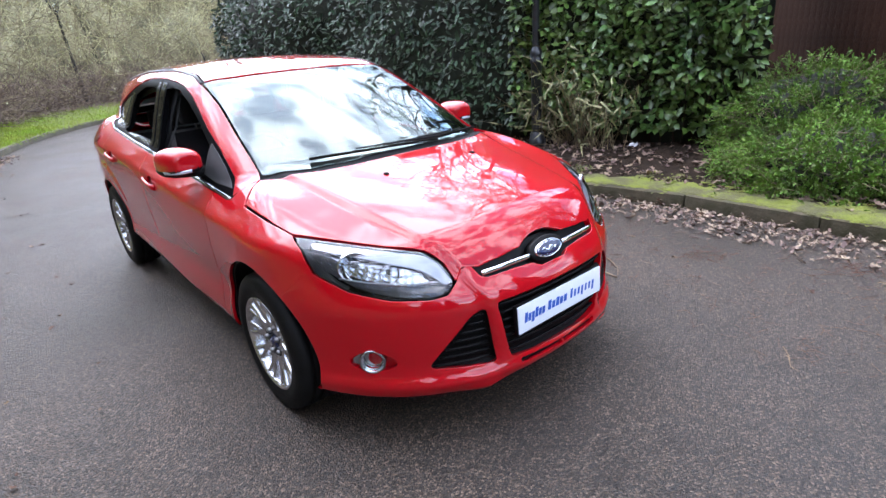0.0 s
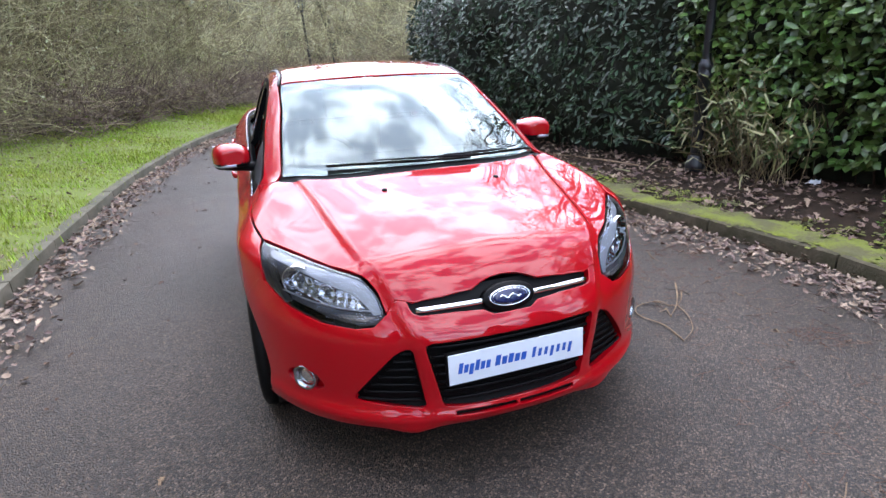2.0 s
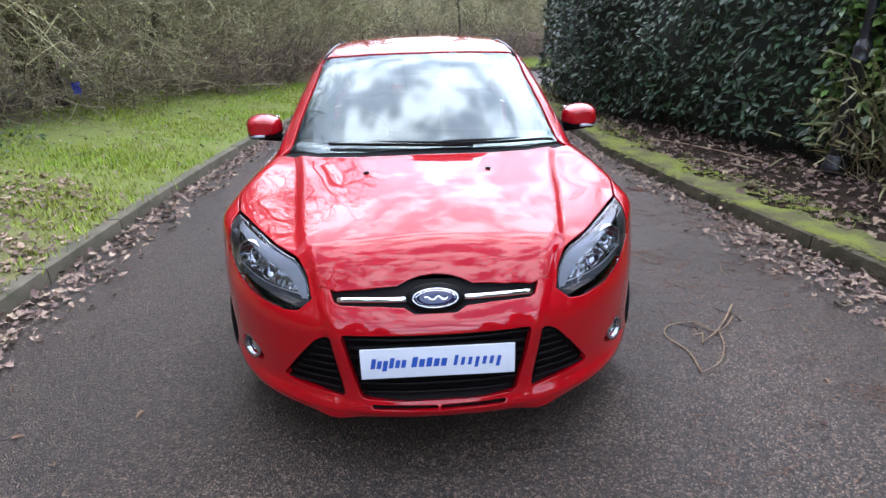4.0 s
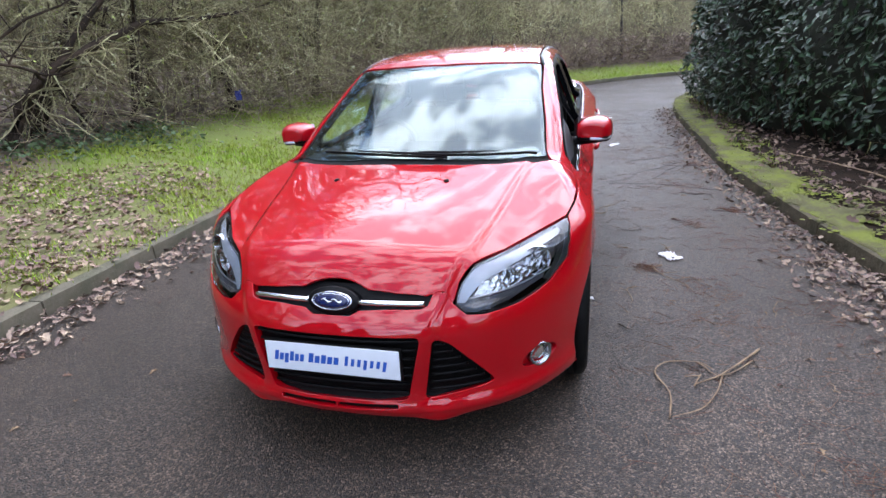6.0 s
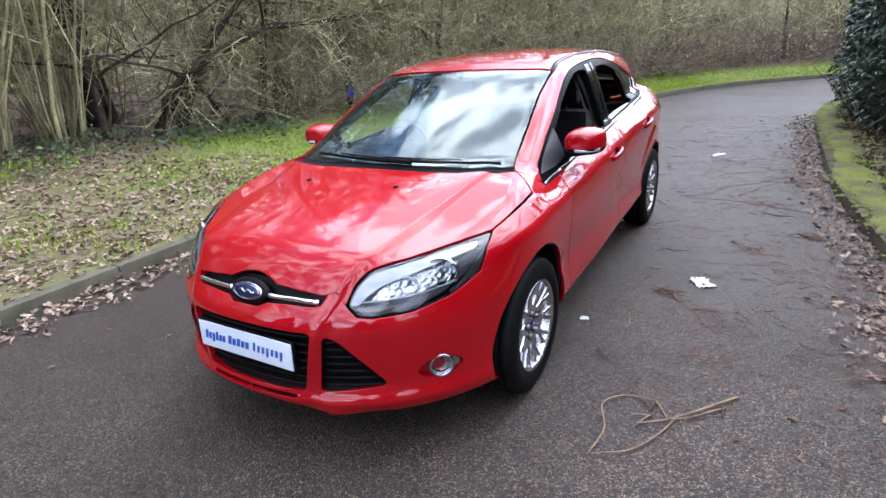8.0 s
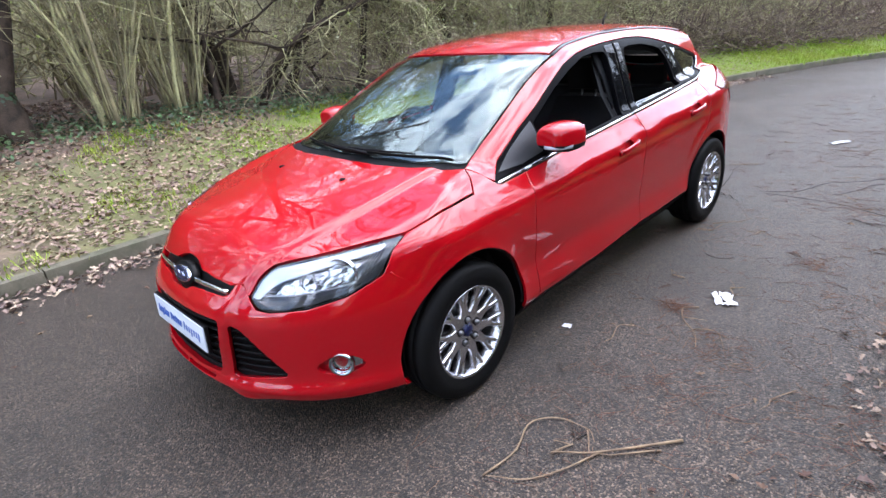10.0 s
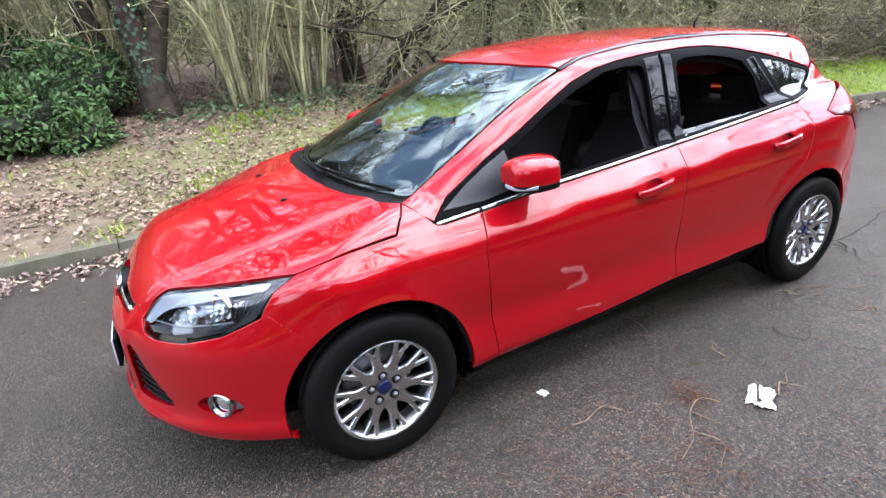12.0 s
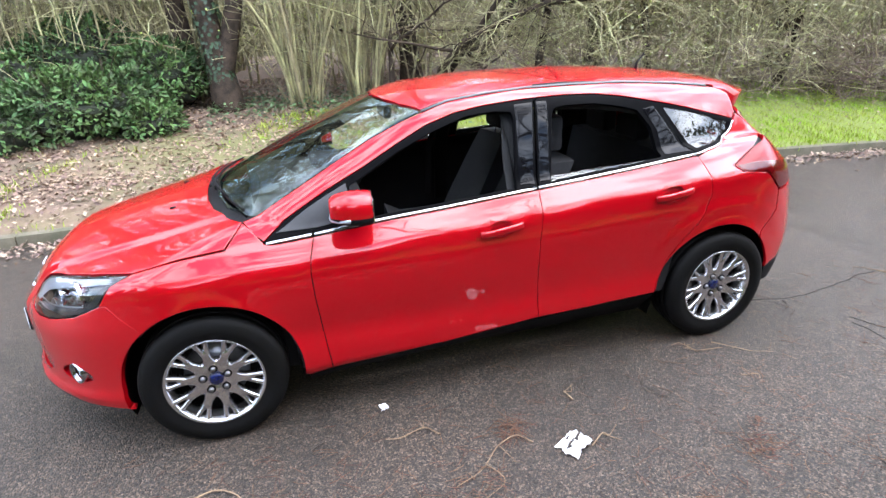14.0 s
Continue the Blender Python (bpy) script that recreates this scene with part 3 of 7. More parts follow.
def lift(line, z):
    return np.column_stack([line, np.broadcast_to(z, len(line))])


def bank(d):
    """How the left verge rises with the distance from its kerb."""
    return 0.105 + 0.118 * np.clip(d, 0, 9) - 0.03 * np.clip(d - 4, 0, 5)


def left_ground(x, y):
    """Height of the left verge and of the wood's floor."""
    d = np.min(np.hypot(LEFT[:, 0][None] - np.atleast_1d(x)[:, None], LEFT[:, 1][None] - np.atleast_1d(y)[:, None]), 1)
    return bank(d - 0.1)


def build_setting():
    g = 900.0
    ground = mesh_ob("ground", [(-g, -g, -0.05), (g, -g, -0.05), (g, g, -0.05), (-g, g, -0.05)], [(0, 1, 2, 3)], SOIL)
    tagged(ground, "bare brown woodland soil", "ground", kind="structure")
    # the road
    n = min(len(LEFT), len(RIGHT))
    i, j = np.linspace(0, len(LEFT) - 1, 400), np.linspace(0, len(RIGHT) - 1, 400)
    a = np.stack([np.interp(i, np.arange(len(LEFT)), LEFT[:, c]) for c in (0, 1)], 1)
    b = np.stack([np.interp(j, np.arange(len(RIGHT)), RIGHT[:, c]) for c in (0, 1)], 1)
    road = strip_mesh("road", [lift(b + (a - b) * f, 0.0) for f in np.linspace(-0.02, 1.02, 9)][::-1], ASPHALT)
    tagged(road, "damp grey-brown asphalt drive with coarse grain", "road", kind="structure")
    # verges
    offs = (0.11, 0.6, 1.2, 2.0, 3.0, 4.2, 6.0, 9.0, 13.0, 20.0, 30.0)
    lines = []
    for d in offs:
        ln = away(LEFT, d)
        z = bank(d - 0.1) + (0.03 * np.array([noise.noise((x * 0.8, y * 0.8, 0)) for x, y in ln]) if d > 0.3 else 0)
        lines.append(lift(ln, z))
    verge = strip_mesh("verge_left", lines[::-1], VERGE)
    tagged(verge, "grassy verge strewn with dead leaves, rising to the wood", "verge", kind="structure")
    near = RIGHT[RIGHT[:, 0] < 45]
    lines = [lift(away(near, -d), 0.10 + 0.012 * min(d, 5) + (0.02 * np.array([noise.noise((x * 1.5, y * 1.5, 3)) for x, y in near]) if d > 0.5 else 0))
             for d in (0.10, 0.30, 0.50, 0.8, 1.3, 2.0, 2.6)]
    verge = strip_mesh("verge_right", lines, MULCH)
    tagged(verge, "dark mulch bed with leaf litter behind a mossy kerb", "verge", kind="structure")
    # moss grows over the top of the kerb, ragged on both sides
    fine = np.stack([np.interp(np.linspace(0, len(near) - 1, 6 * len(near)), np.arange(len(near)), near[:, c]) for c in (0, 1)], 1)
    rag = np.array([0.75 + 0.8 * noise.noise((x * 1.3, y * 1.3, 8)) + 0.3 * noise.noise((x * 6, y * 6, 4)) for x, y in fine]).clip(0.35, 1.4)
    lip = np.array([0.035 + 0.07 * noise.noise((x * 1.1, y * 1.1, 2)) + 0.05 * noise.noise((x * 9, y * 9, 6)) for x, y in fine]).clip(0.004, 0.12)
    t = np.gradient(fine, axis=0)
    side = np.stack([t[:, 1], -t[:, 0]], 1) / np.linalg.norm(t, axis=1, keepdims=True)
    lines = []
    for d, z in ((0.0, 0.106), (0.015, 0.120), (0.06, 0.124), (0.12, 0.126), (0.19, 0.128), (0.27, 0.127), (0.35, 0.124), (0.44, 0.100)):
        lump = np.array([noise.noise((x * 11 + d * 40, y * 11, d * 30)) for x, y in fine])
        lines.append(lift(fine + side * (lip + d * rag + 0.012 * lump)[:, None], z + (0.009 * lump if d > 0 else 0)))
    moss = strip_mesh("moss_strip", lines, MOSS)
    tagged(moss, "bright green moss along the kerb", "moss", kind="structure")
    # kerb stones
    for name, line, sign, mat, label in (("kerb_left", LEFT, 1, KERB, "worn concrete kerb stones"), ("kerb_right", RIGHT, -1, KERB_MOSSY, "dark mossy kerb stones")):
        kerb = tagged(new(name), label, "kerb", kind="structure")
        step = 4 if sign > 0 else 4
        first = None
        near_i = [i for i in range(0, len(line) - step, step) if -9 < line[i][1] < 30 and line[i][0] < 22]
        for i in near_i:
            p, q = line[i], line[i + step]
            L = np.hypot(*(q - p))
            if first is None:
                first = block("kerb_stone", (0.004, 0.0, -0.04), (0.996, 0.125, 0.112), mat, kerb, bevel=0.016)
                ob = first
            else:
                ob = first.copy()
                scene.collection.objects.link(ob)
                ob.parent = kerb
            ang = math.atan2(q[1] - p[1], q[0] - p[0])
            m = Matrix.Translation((p[0], p[1], random.uniform(-0.004, 0.004))) @ Matrix.Rotation(ang, 4, "Z") @ Matrix.Diagonal((L, sign, 1, 1))
            if sign < 0:
                m = Matrix.Translation((q[0], q[1], random.uniform(-0.004, 0.004))) @ Matrix.Rotation(ang + math.pi, 4, "Z") @ Matrix.Diagonal((L, 1, 1, 1))
            ob.matrix_basis = m


build_setting()

# ---- the car itself ----
car = tagged(new("car"), "glossy red five-door hatchback with open front windows standing on the road", "car")
AXLE_F, AXLE_R = (0.0, 0.312), (2.640, 0.312)
ARCH_F, ARCH_R = (0.005, 0.312), (2.605, 0.312)


def unit_vec(v):
    return np.array(v, float) / np.linalg.norm(v)


def belt_pts(y0, y1, dz=0.0, n=12):
    y = np.linspace(y0, y1, n)
    return on_side(*np.stack([y, curve(y, (0.28, 0.5, 0.8, 1.1, 1.58, 2.03, 2.46), (0.898, 0.912, 0.937, 0.957, 0.992, 1.025, 1.06)) + dz], 1))


def lamp_outline():
    """The head-lamp's edge on the left, from its rear tip along the lower edge to the inner end and back over the top."""
    return np.array([(0.790, -0.235, 0.838), (0.802, -0.324, 0.798), (0.799, -0.384, 0.720), (0.736, -0.502, 0.664),
                     (0.639, -0.625, 0.632), (0.527, -0.715, 0.623), (0.474, -0.740, 0.630), (0.427, -0.737, 0.667),
                     (0.440, -0.691, 0.725), (0.478, -0.631, 0.774), (0.574, -0.534, 0.797), (0.660, -0.413, 0.814)])


LAMP = lamp_outline()
SHUT_FRONT = on_side((0.500, 0.899), (0.474, 0.82), (0.467, 0.76), (0.471, 0.65), (0.480, 0.549), (0.494, 0.40), (0.508, 0.262))
SHUT_MID = on_side((1.566, 0.979), (1.552, 0.86), (1.542, 0.747), (1.540, 0.54), (1.546, 0.333))
SHUT_REAR = on_side((2.470, 1.045), (2.492, 0.975), (2.500, 0.86), (2.455, 0.735), (2.365, 0.640), (2.285, 0.53), (2.232, 0.40), (2.222, 0.350))
BONNET_EDGE = np.vstack([on_top((0.79, -0.235), (0.815, -0.12), (0.822, 0.0), (0.815, 0.135)), on_top((0.755, 0.185), (0.70, 0.213))])
FRAME_TOP = on_side((0.295, 0.905), (0.384, 0.967), (0.578, 1.071), (0.759, 1.154), (0.926, 1.237), (1.070, 1.303), (1.213, 1.345), (1.357, 1.366),
                    (1.501, 1.377), (1.649, 1.383), (1.804, 1.385), (1.957, 1.378), (2.108, 1.357), (2.295, 1.318), (2.533, 1.262), (2.790, 1.192))
DITCH = on_top((0.572, 1.068), (0.553, 1.20), (0.545, 1.40), (0.540, 1.60), (0.540, 1.85), (0.543, 2.14), (0.548, 2.46), (0.552, 2.66))
SCREEN_EDGE = on_top((0.572, 1.068), (0.583, 0.948), (0.592, 0.808), (0.612, 0.667), (0.632, 0.529), (0.647, 0.394), (0.668, 0.264), (0.69, 0.215))



def handle_cup(y0, z0):
    """The edge of the hollow behind a door handle."""
    a = np.linspace(0, 2 * np.pi, 24, endpoint=False)
    return on_side(*np.stack([y0 + 0.055 * np.cos(a), z0 + 0.002 + 0.036 * np.sin(a)], 1))


TAIL = np.array([(0.853, 2.65, 0.992), (0.79, 2.818, 1.064), (0.692, 2.93, 1.107), (0.60, 3.10, 0.99), (0.60, 3.19, 0.92), (0.66, 3.23, 0.85), (0.856, 2.968, 0.835),
                 (0.866, 2.915, 0.888), (0.872, 2.864, 0.938), (0.881, 2.69, 0.963)])
for side in (1, -1):
    # front wing, with the front of the roof pillar's foot
    wing = np.vstack([BONNET_EDGE, on_side((0.295, 0.896)), belt_pts(0.33, 0.49, -0.012, 4), SHUT_FRONT, on_side((0.40, 0.240)),
                      on_side(*arc(ARCH_F, 0.378, -8, 130, 22)), np.array([(0.836, -0.360, 0.730)]), LAMP[2:3] + (0.008, 0, 0), LAMP[1:2]])
    panel("front_wing", "side", wing, PAINT, car, side=side)
    door = np.vstack([SHUT_FRONT, on_side((0.8, 0.279), (1.092, 0.298), (1.35, 0.318)), SHUT_MID[::-1], belt_pts(1.56, 0.505, -0.012)])
    d1 = panel("front_door", "side", door, PAINT, car, side=side, holes=[(handle_cup(1.345, 0.838), 0)])
    door = np.vstack([SHUT_MID, on_side((1.8, 0.336), (2.0, 0.344)), SHUT_REAR[::-1], belt_pts(2.455, 1.572, -0.012)])
    d2 = panel("rear_door", "side", door, PAINT, car, side=side, holes=[(handle_cup(2.275, 0.893), 0)])
    # rear wing with the pillar behind the small window
    quarter = np.vstack([SHUT_REAR[::-1], on_side((2.53, 1.063), (2.62, 1.081), (2.70, 1.103), (2.768, 1.138), (2.797, 1.184)), [(0.626, 2.822, 1.217), (0.635, 2.894, 1.166), (0.650, 2.945, 1.12)],
                         TAIL[2::-1], TAIL[:5:-1], on_side((2.982, 0.711), (2.93, 0.66), (2.877, 0.605)),
                         on_side(*arc(ARCH_R, 0.375, 45, 172, 24))])
    panel("rear_wing", "side", quarter, PAINT, car, side=side)
    rail = np.vstack([FRAME_TOP, [(0.624, 2.815, 1.222)], on_top((0.575, 2.79), (0.560, 2.72)), DITCH[::-1] + (0.012, 0, 0), SCREEN_EDGE[1:] + (0.005, 0, 0), on_side((0.255, 0.93))])
    panel("roof_rail", "side", rail, PAINT, car, side=side, step=0.016)
    panel("rail_lining", "side", rail, CABIN, car, off=-0.02, depth=0.002, gap=0.006, side=side, step=0.04)
    # gloss black window frames
    frame_f = np.vstack([FRAME_TOP[:10], on_side((1.618, 1.37), (1.572, 0.995)), belt_pts(1.56, 0.31, 0.004)])
    hole_f = np.vstack([on_side((0.70, 0.945), (0.685, 1.083), (0.754, 1.118), (0.921, 1.203), (1.091, 1.272), (1.263, 1.326), (1.40, 1.338), (1.492, 1.330),
                                (1.500, 1.290), (1.462, 0.985)), belt_pts(1.44, 0.72, 0.016, 6)])
    panel("front_window_frame", "side", frame_f, GLOSS_BLACK, d1, holes=[(hole_f, 0.012)], off=-0.004, depth=0.03, side=side, step=0.016)
    frame_r = np.vstack([on_side((1.578, 0.998), (1.625, 1.37)), FRAME_TOP[9:14], on_side((2.312, 1.305), (2.47, 1.066)), belt_pts(2.44, 1.59, 0.004)])
    hole_r = np.vstack([on_side((1.652, 1.005), (1.705, 1.300), (1.722, 1.330), (1.785, 1.338), (1.95, 1.334), (2.095, 1.308), (2.185, 1.284), (2.25, 1.20), (2.276, 1.062)),
                        belt_pts(2.25, 1.67, 0.016, 5)])
    panel("rear_window_frame", "side", frame_r, GLOSS_BLACK, d2, holes=[(hole_r, 0.012)], off=-0.004, depth=0.03, side=side, step=0.016)
    glass_r = np.vstack([on_side((1.64, 1.02), (1.65, 1.034), (1.9, 1.048), (2.15, 1.060), (2.285, 1.064)), belt_pts(2.27, 1.66, -0.02, 5)])
    panel("door_glass", "side", glass_r, DOOR_GLASS, d2, "window wound almost fully down", off=-0.02, depth=0.004, side=side, step=0.04)
    frame_q = np.vstack([FRAME_TOP[13:], on_side((2.77, 1.143), (2.70, 1.106), (2.60, 1.081), (2.53, 1.069), (2.475, 1.064))])
    hole_q = on_side((2.345, 1.286), (2.533, 1.245), (2.764, 1.176), (2.738, 1.138), (2.69, 1.117), (2.613, 1.098), (2.50, 1.083))
    q1 = panel("quarter_window", "side", frame_q, GLOSS_BLACK, car, holes=[(hole_q, 0.01)], off=-0.004, depth=0.03, side=side, step=0.016)
    panel("pane", "side", hole_q, TINTED, q1, off=-0.008, depth=0.004, gap=-0.006, side=side, step=0.04)
    # glossy covers on the pillars between the windows
    for host, pts in ((d1, ((1.512, 1.362), (1.487, 1.005), (1.562, 1.003), (1.610, 1.366))), (d2, ((1.588, 1.010), (1.630, 1.368), (1.688, 1.366), (1.648, 1.012))),
                      (d2, ((2.215, 1.290), (2.285, 1.300), (2.452, 1.072), (2.300, 1.066), (2.283, 1.18)))):
        panel("pillar_cover", "side", on_side(*pts), PILLAR_GLOSS, host, "mirror-like black pillar cover", off=-0.0015, depth=0.003, step=0.03, side=side)
    panel("mirror_triangle", "side", on_side((0.345, 0.928), (0.470, 1.000), (0.578, 1.056), (0.672, 1.098), (0.690, 0.952), (0.520, 0.930)), SAIL, d1, "dark grey plastic triangle", off=-0.001, depth=0.004, step=0.03, side=side)
    # bright strip under the windows, kicking up at the back
    for a, b in ((0.302, 0.496), (0.505, 1.562), (1.572, 2.462)):
        v = belt_pts(a, b, -0.004, 16)
        nrm = skin_normal(v) * (side, 1, 1)
        ribbon("chrome_strip", v * (side, 1, 1), 0.015, 0.005, STRIP, car, up=nrm)
    v = np.vstack([belt_pts(2.468, 2.49, -0.004, 2), on_side((2.53, 1.067), (2.59, 1.078), (2.647, 1.092), (2.70, 1.107), (2.742, 1.124), (2.772, 1.147), (2.792, 1.180))])
    s = np.linspace(0, len(v) - 1, 28)
    v = np.stack([curve(s, np.arange(len(v)), v[:, a]) for a in range(3)], 1)
    ribbon("chrome_strip", v * (side, 1, 1), 0.013, 0.005, STRIP, car, up=unit_vec((0.90, 0.12, 0.42)) * (side, 1, 1))
    # dark strip in the roof's ditch
    ribbon("roof_moulding", (DITCH + (0.004, 0, 0)) * (side, 1, 1), 0.018, 0.0055, DARK_TRIM, car, up=skin_normal(DITCH) * (side, 1, 1))
    # black sill
    ys = np.linspace(0.40, 2.22, 20)
    top = on_side(*np.stack([ys, curve(ys, (0.4, 0.508, 1.092, 1.55, 2.22), (0.238, 0.258, 0.296, 0.328, 0.345))], 1))
    low = np.stack([np.full(20, 0.745), ys, np.full(20, 0.185)], 1)
    mid = top + (-0.035, 0, -0.045)
    rows = np.stack([top, mid, low, low + (-0.1, 0, 0.0)], 1).reshape(-1, 3) * (side, 1, 1)
    fs = [(i * 4 + k, i * 4 + k + 1, i * 4 + k + 5, i * 4 + k + 4)[::side] for i in range(19) for k in range(3)]
    mesh_ob("sill", rows, fs, BLACK_PLASTIC, car)
    # inner door shells and the wheel housings
    panel("pillar_lining", "side", np.vstack([on_side((2.47, 1.07), (2.60, 1.09), (2.70, 1.13), (2.77, 1.19), (2.66, 1.235)), on_top((0.59, 2.64), (0.56, 2.78)), on_side((2.95, 1.12), (3.0, 1.0), (2.9, 0.9), (2.5, 0.95))]),
          CABIN, car, off=-0.022, depth=0.004, side=side, step=0.06)
    inner = np.vstack([on_side((0.45, 0.26), (2.28, 0.34)), on_side((2.36, 0.62), (2.60, 0.70), (2.9, 0.6), (3.02, 0.92)), belt_pts(2.46, 0.30, 0.0, 10)])
    panel("inner_side", "side", inner, CABIN, car, off=-0.035, depth=0.004, side=side, step=0.06)
    panel("inner_wing", "side", np.vstack([on_side((0.55, 0.26)), on_side(*arc(ARCH_F, 0.372, -6, 135, 14)), on_side((-0.30, 0.72), (0.0, 0.80), (0.30, 0.80), (0.55, 0.80))]),
          CABIN, car, off=-0.022, depth=0.004, side=side, step=0.05)
    for c, r in ((ARCH_F, 0.385), (ARCH_R, 0.382)):
        a = np.radians(np.linspace(-20, 200, 30))
        rim = [(side * x, c[0] + r * np.cos(t), c[1] + r * np.sin(t)) for t in a for x in (0.895, 0.56)]
        for k in range(0, len(rim), 2):
            t = a[k // 2]
            q = on_side((c[0] + r * np.cos(t), max(c[1] + r * np.sin(t), 0.2)))[0]
            xo = 0.80 if np.isnan(q[0]) else q[0] - 0.012
            rim[k] = (side * xo, rim[k][1], rim[k][2])
        mesh_ob("wheel_arch_liner", rim + [(side * 0.56, c[0], 0.3)],
                [(2 * i, 2 * i + 1, 2 * i + 3, 2 * i + 2)[::-side] for i in range(29)] + [(2 * i + 1, 60, 2 * i + 3)[::-side] for i in range(29)], GRILLE_BLACK, car)

# bonnet, roof, screen
BE = BONNET_EDGE[:, :2] - (0.003, 0)
bon_l = np.vstack([LAMP[[7, 8, 9, 10, 11], :2] + np.array((0.002, -0.003)), BE])
front_y = [(0.335, -0.764), (0.236, -0.777), (0.128, -0.781), (0.089, -0.770), (0.049, -0.762), (0.0, -0.759)]
cowl = [(0.60, 0.143), (0.47, 0.083), (0.30, 0.045), (0.13, 0.028), (0.0, 0.024)]
half = np.vstack([np.array(front_y)[::-1], [(0.394, -0.739)], bon_l, cowl])
full = np.vstack([half, (half * (-1, 1))[::-1][1:-1]])
panel("bonnet", "top", on_top(*full), PAINT, car, step=0.013, depth=0.02, gap=0.0025)
roof_half = np.vstack([[(0.0, 0.935), (0.2, 0.955), (0.4, 1.003)], DITCH[:, :2] - (0.012, 0), [(0.545, 2.72), (0.40, 2.74), (0.0, 2.75)]])
roof = np.vstack([roof_half, (roof_half * (-1, 1))[::-1][1:-1]])
panel("roof", "top", on_top(*roof), PAINT, car, step=0.04)
scr_half = np.vstack([[(0.0, 0.066), (0.3, 0.088), (0.5, 0.140), (0.62, 0.214)], SCREEN_EDGE[-2::-1, :2] - (0.001, 0), [(0.4, 0.995), (0.2, 0.947), (0.0, 0.927)]])
scr = np.vstack([scr_half, (scr_half * (-1, 1))[::-1][1:-1]])
scr_in = scr * (0.955, 1)
scr_in[:, 1] = 0.50 + (scr_in[:, 1] - 0.50) * 0.965 + 0.004
panel("windscreen", "top", on_top(*scr), GLASS, car, step=0.04, depth=0.004, off=-0.004, gap=0.004)
panel("screen_border", "top", on_top(*scr), FRIT, car, "black printed border of the windscreen", holes=[(on_top(*scr_in), 0.03)], step=0.03, depth=0.002, off=-0.009, gap=0.006)
hl_half = np.vstack([[(0.0, 1.0), (0.4, 1.06), (0.55, 1.13)], [(0.53, 1.6), (0.53, 2.3), (0.5, 2.78), (0.0, 2.85)]])
hl = np.vstack([hl_half, (hl_half * (-1, 1))[::-1][1:-1]])
panel("headlining", "top", on_top(*hl), LINING, car, step=0.08, depth=0.002, off=-0.035)

# front bumper
def both(p):
    p = np.asarray(p, float)
    return np.vstack([p, (p * (-1, 1, 1))[::-1]])


low_edge = on_front((0.0, 0.222), (0.12, 0.222), (0.24, 0.220), (0.30, 0.192), (0.38, 0.186), (0.46, 0.204), (0.60, 0.226), (0.70, 0.232), (0.78, 0.236))
low_edge = np.vstack([low_edge, on_side((-0.42, 0.236), (-0.345, 0.236))])
arch_b = on_side(*arc(ARCH_F, 0.378, 192, 128, 12))
bump = np.vstack([low_edge[1:], arch_b, np.array([(0.838, -0.366, 0.728)]), LAMP[2:8], on_front((0.415, 0.700), (0.379, 0.711), (0.357, 0.710), (0.349, 0.686), (0.341, 0.671), (0.320, 0.664), (0.197, 0.665), (0.103, 0.660), (0.069, 0.643))])
bump = both(bump)
grille_up = both(on_front((0.069, 0.645), (0.197, 0.653), (0.320, 0.654), (0.345, 0.675), (0.350, 0.713), (0.197, 0.725), (0.088, 0.731)))
grille_mid = both(on_front((0.0, 0.321), (0.148, 0.322), (0.258, 0.327), (0.271, 0.339), (0.321, 0.562), (0.314, 0.575), (0.148, 0.578)))[1:-1]
tri = on_front((0.368, 0.561), (0.332, 0.324), (0.549, 0.347), (0.559, 0.359), (0.498, 0.443), (0.417, 0.538))
slot = on_front((0.230, 0.296), (0.232, 0.307), (0.008, 0.304), (0.008, 0.290))
fog = on_front((0.652, 0.375), (0.680, 0.355), (0.735, 0.351), (0.765, 0.367), (0.768, 0.392), (0.745, 0.421), (0.700, 0.428), (0.665, 0.405))
holes = [(grille_mid, 0.015), (tri, 0.018), (tri * (-1, 1, 1), 0.018), (fog, 0.02), (fog * (-1, 1, 1), 0.02),
         (slot, 0.004), (slot * (-1, 1, 1), 0.004)]
bumper = panel("front_bumper", "fan", bump, PAINT, car, holes=holes, step=0.02, depth=0.03, gap=0.002)


def sunk(name, outline, mat, off, label="", parent=None, **kw):
    return panel(name, "fan", outline, mat, parent or bumper, label, off=off, gap=-0.012, depth=0.002, step=0.03, **kw)


sunk("grille_backing", grille_mid, GRILLE_BLACK, -0.034)
sunk("grille_backing", grille_up, GRILLE_BLACK, -0.030)
for s in (1, -1):
    sunk("grille_backing", tri * (s, 1, 1), GRILLE_BLACK, -0.034)
    sunk("slot_backing", slot * (s, 1, 1), GRILLE_BLACK, -0.02)
for z in np.linspace(0.348, 0.558, 7):
    w = 0.275 + 0.05 * (z - 0.338) / 0.223 - 0.011
    x = np.linspace(-w, w, 19)
    p = on_front(*np.stack([x, np.full(19, z)], 1)) + (0, 0.016, 0)
    ribbon("grille_slat", p, 0.010, 0.007, GRILLE_BLACK, bumper, up=(0, -1, 0))
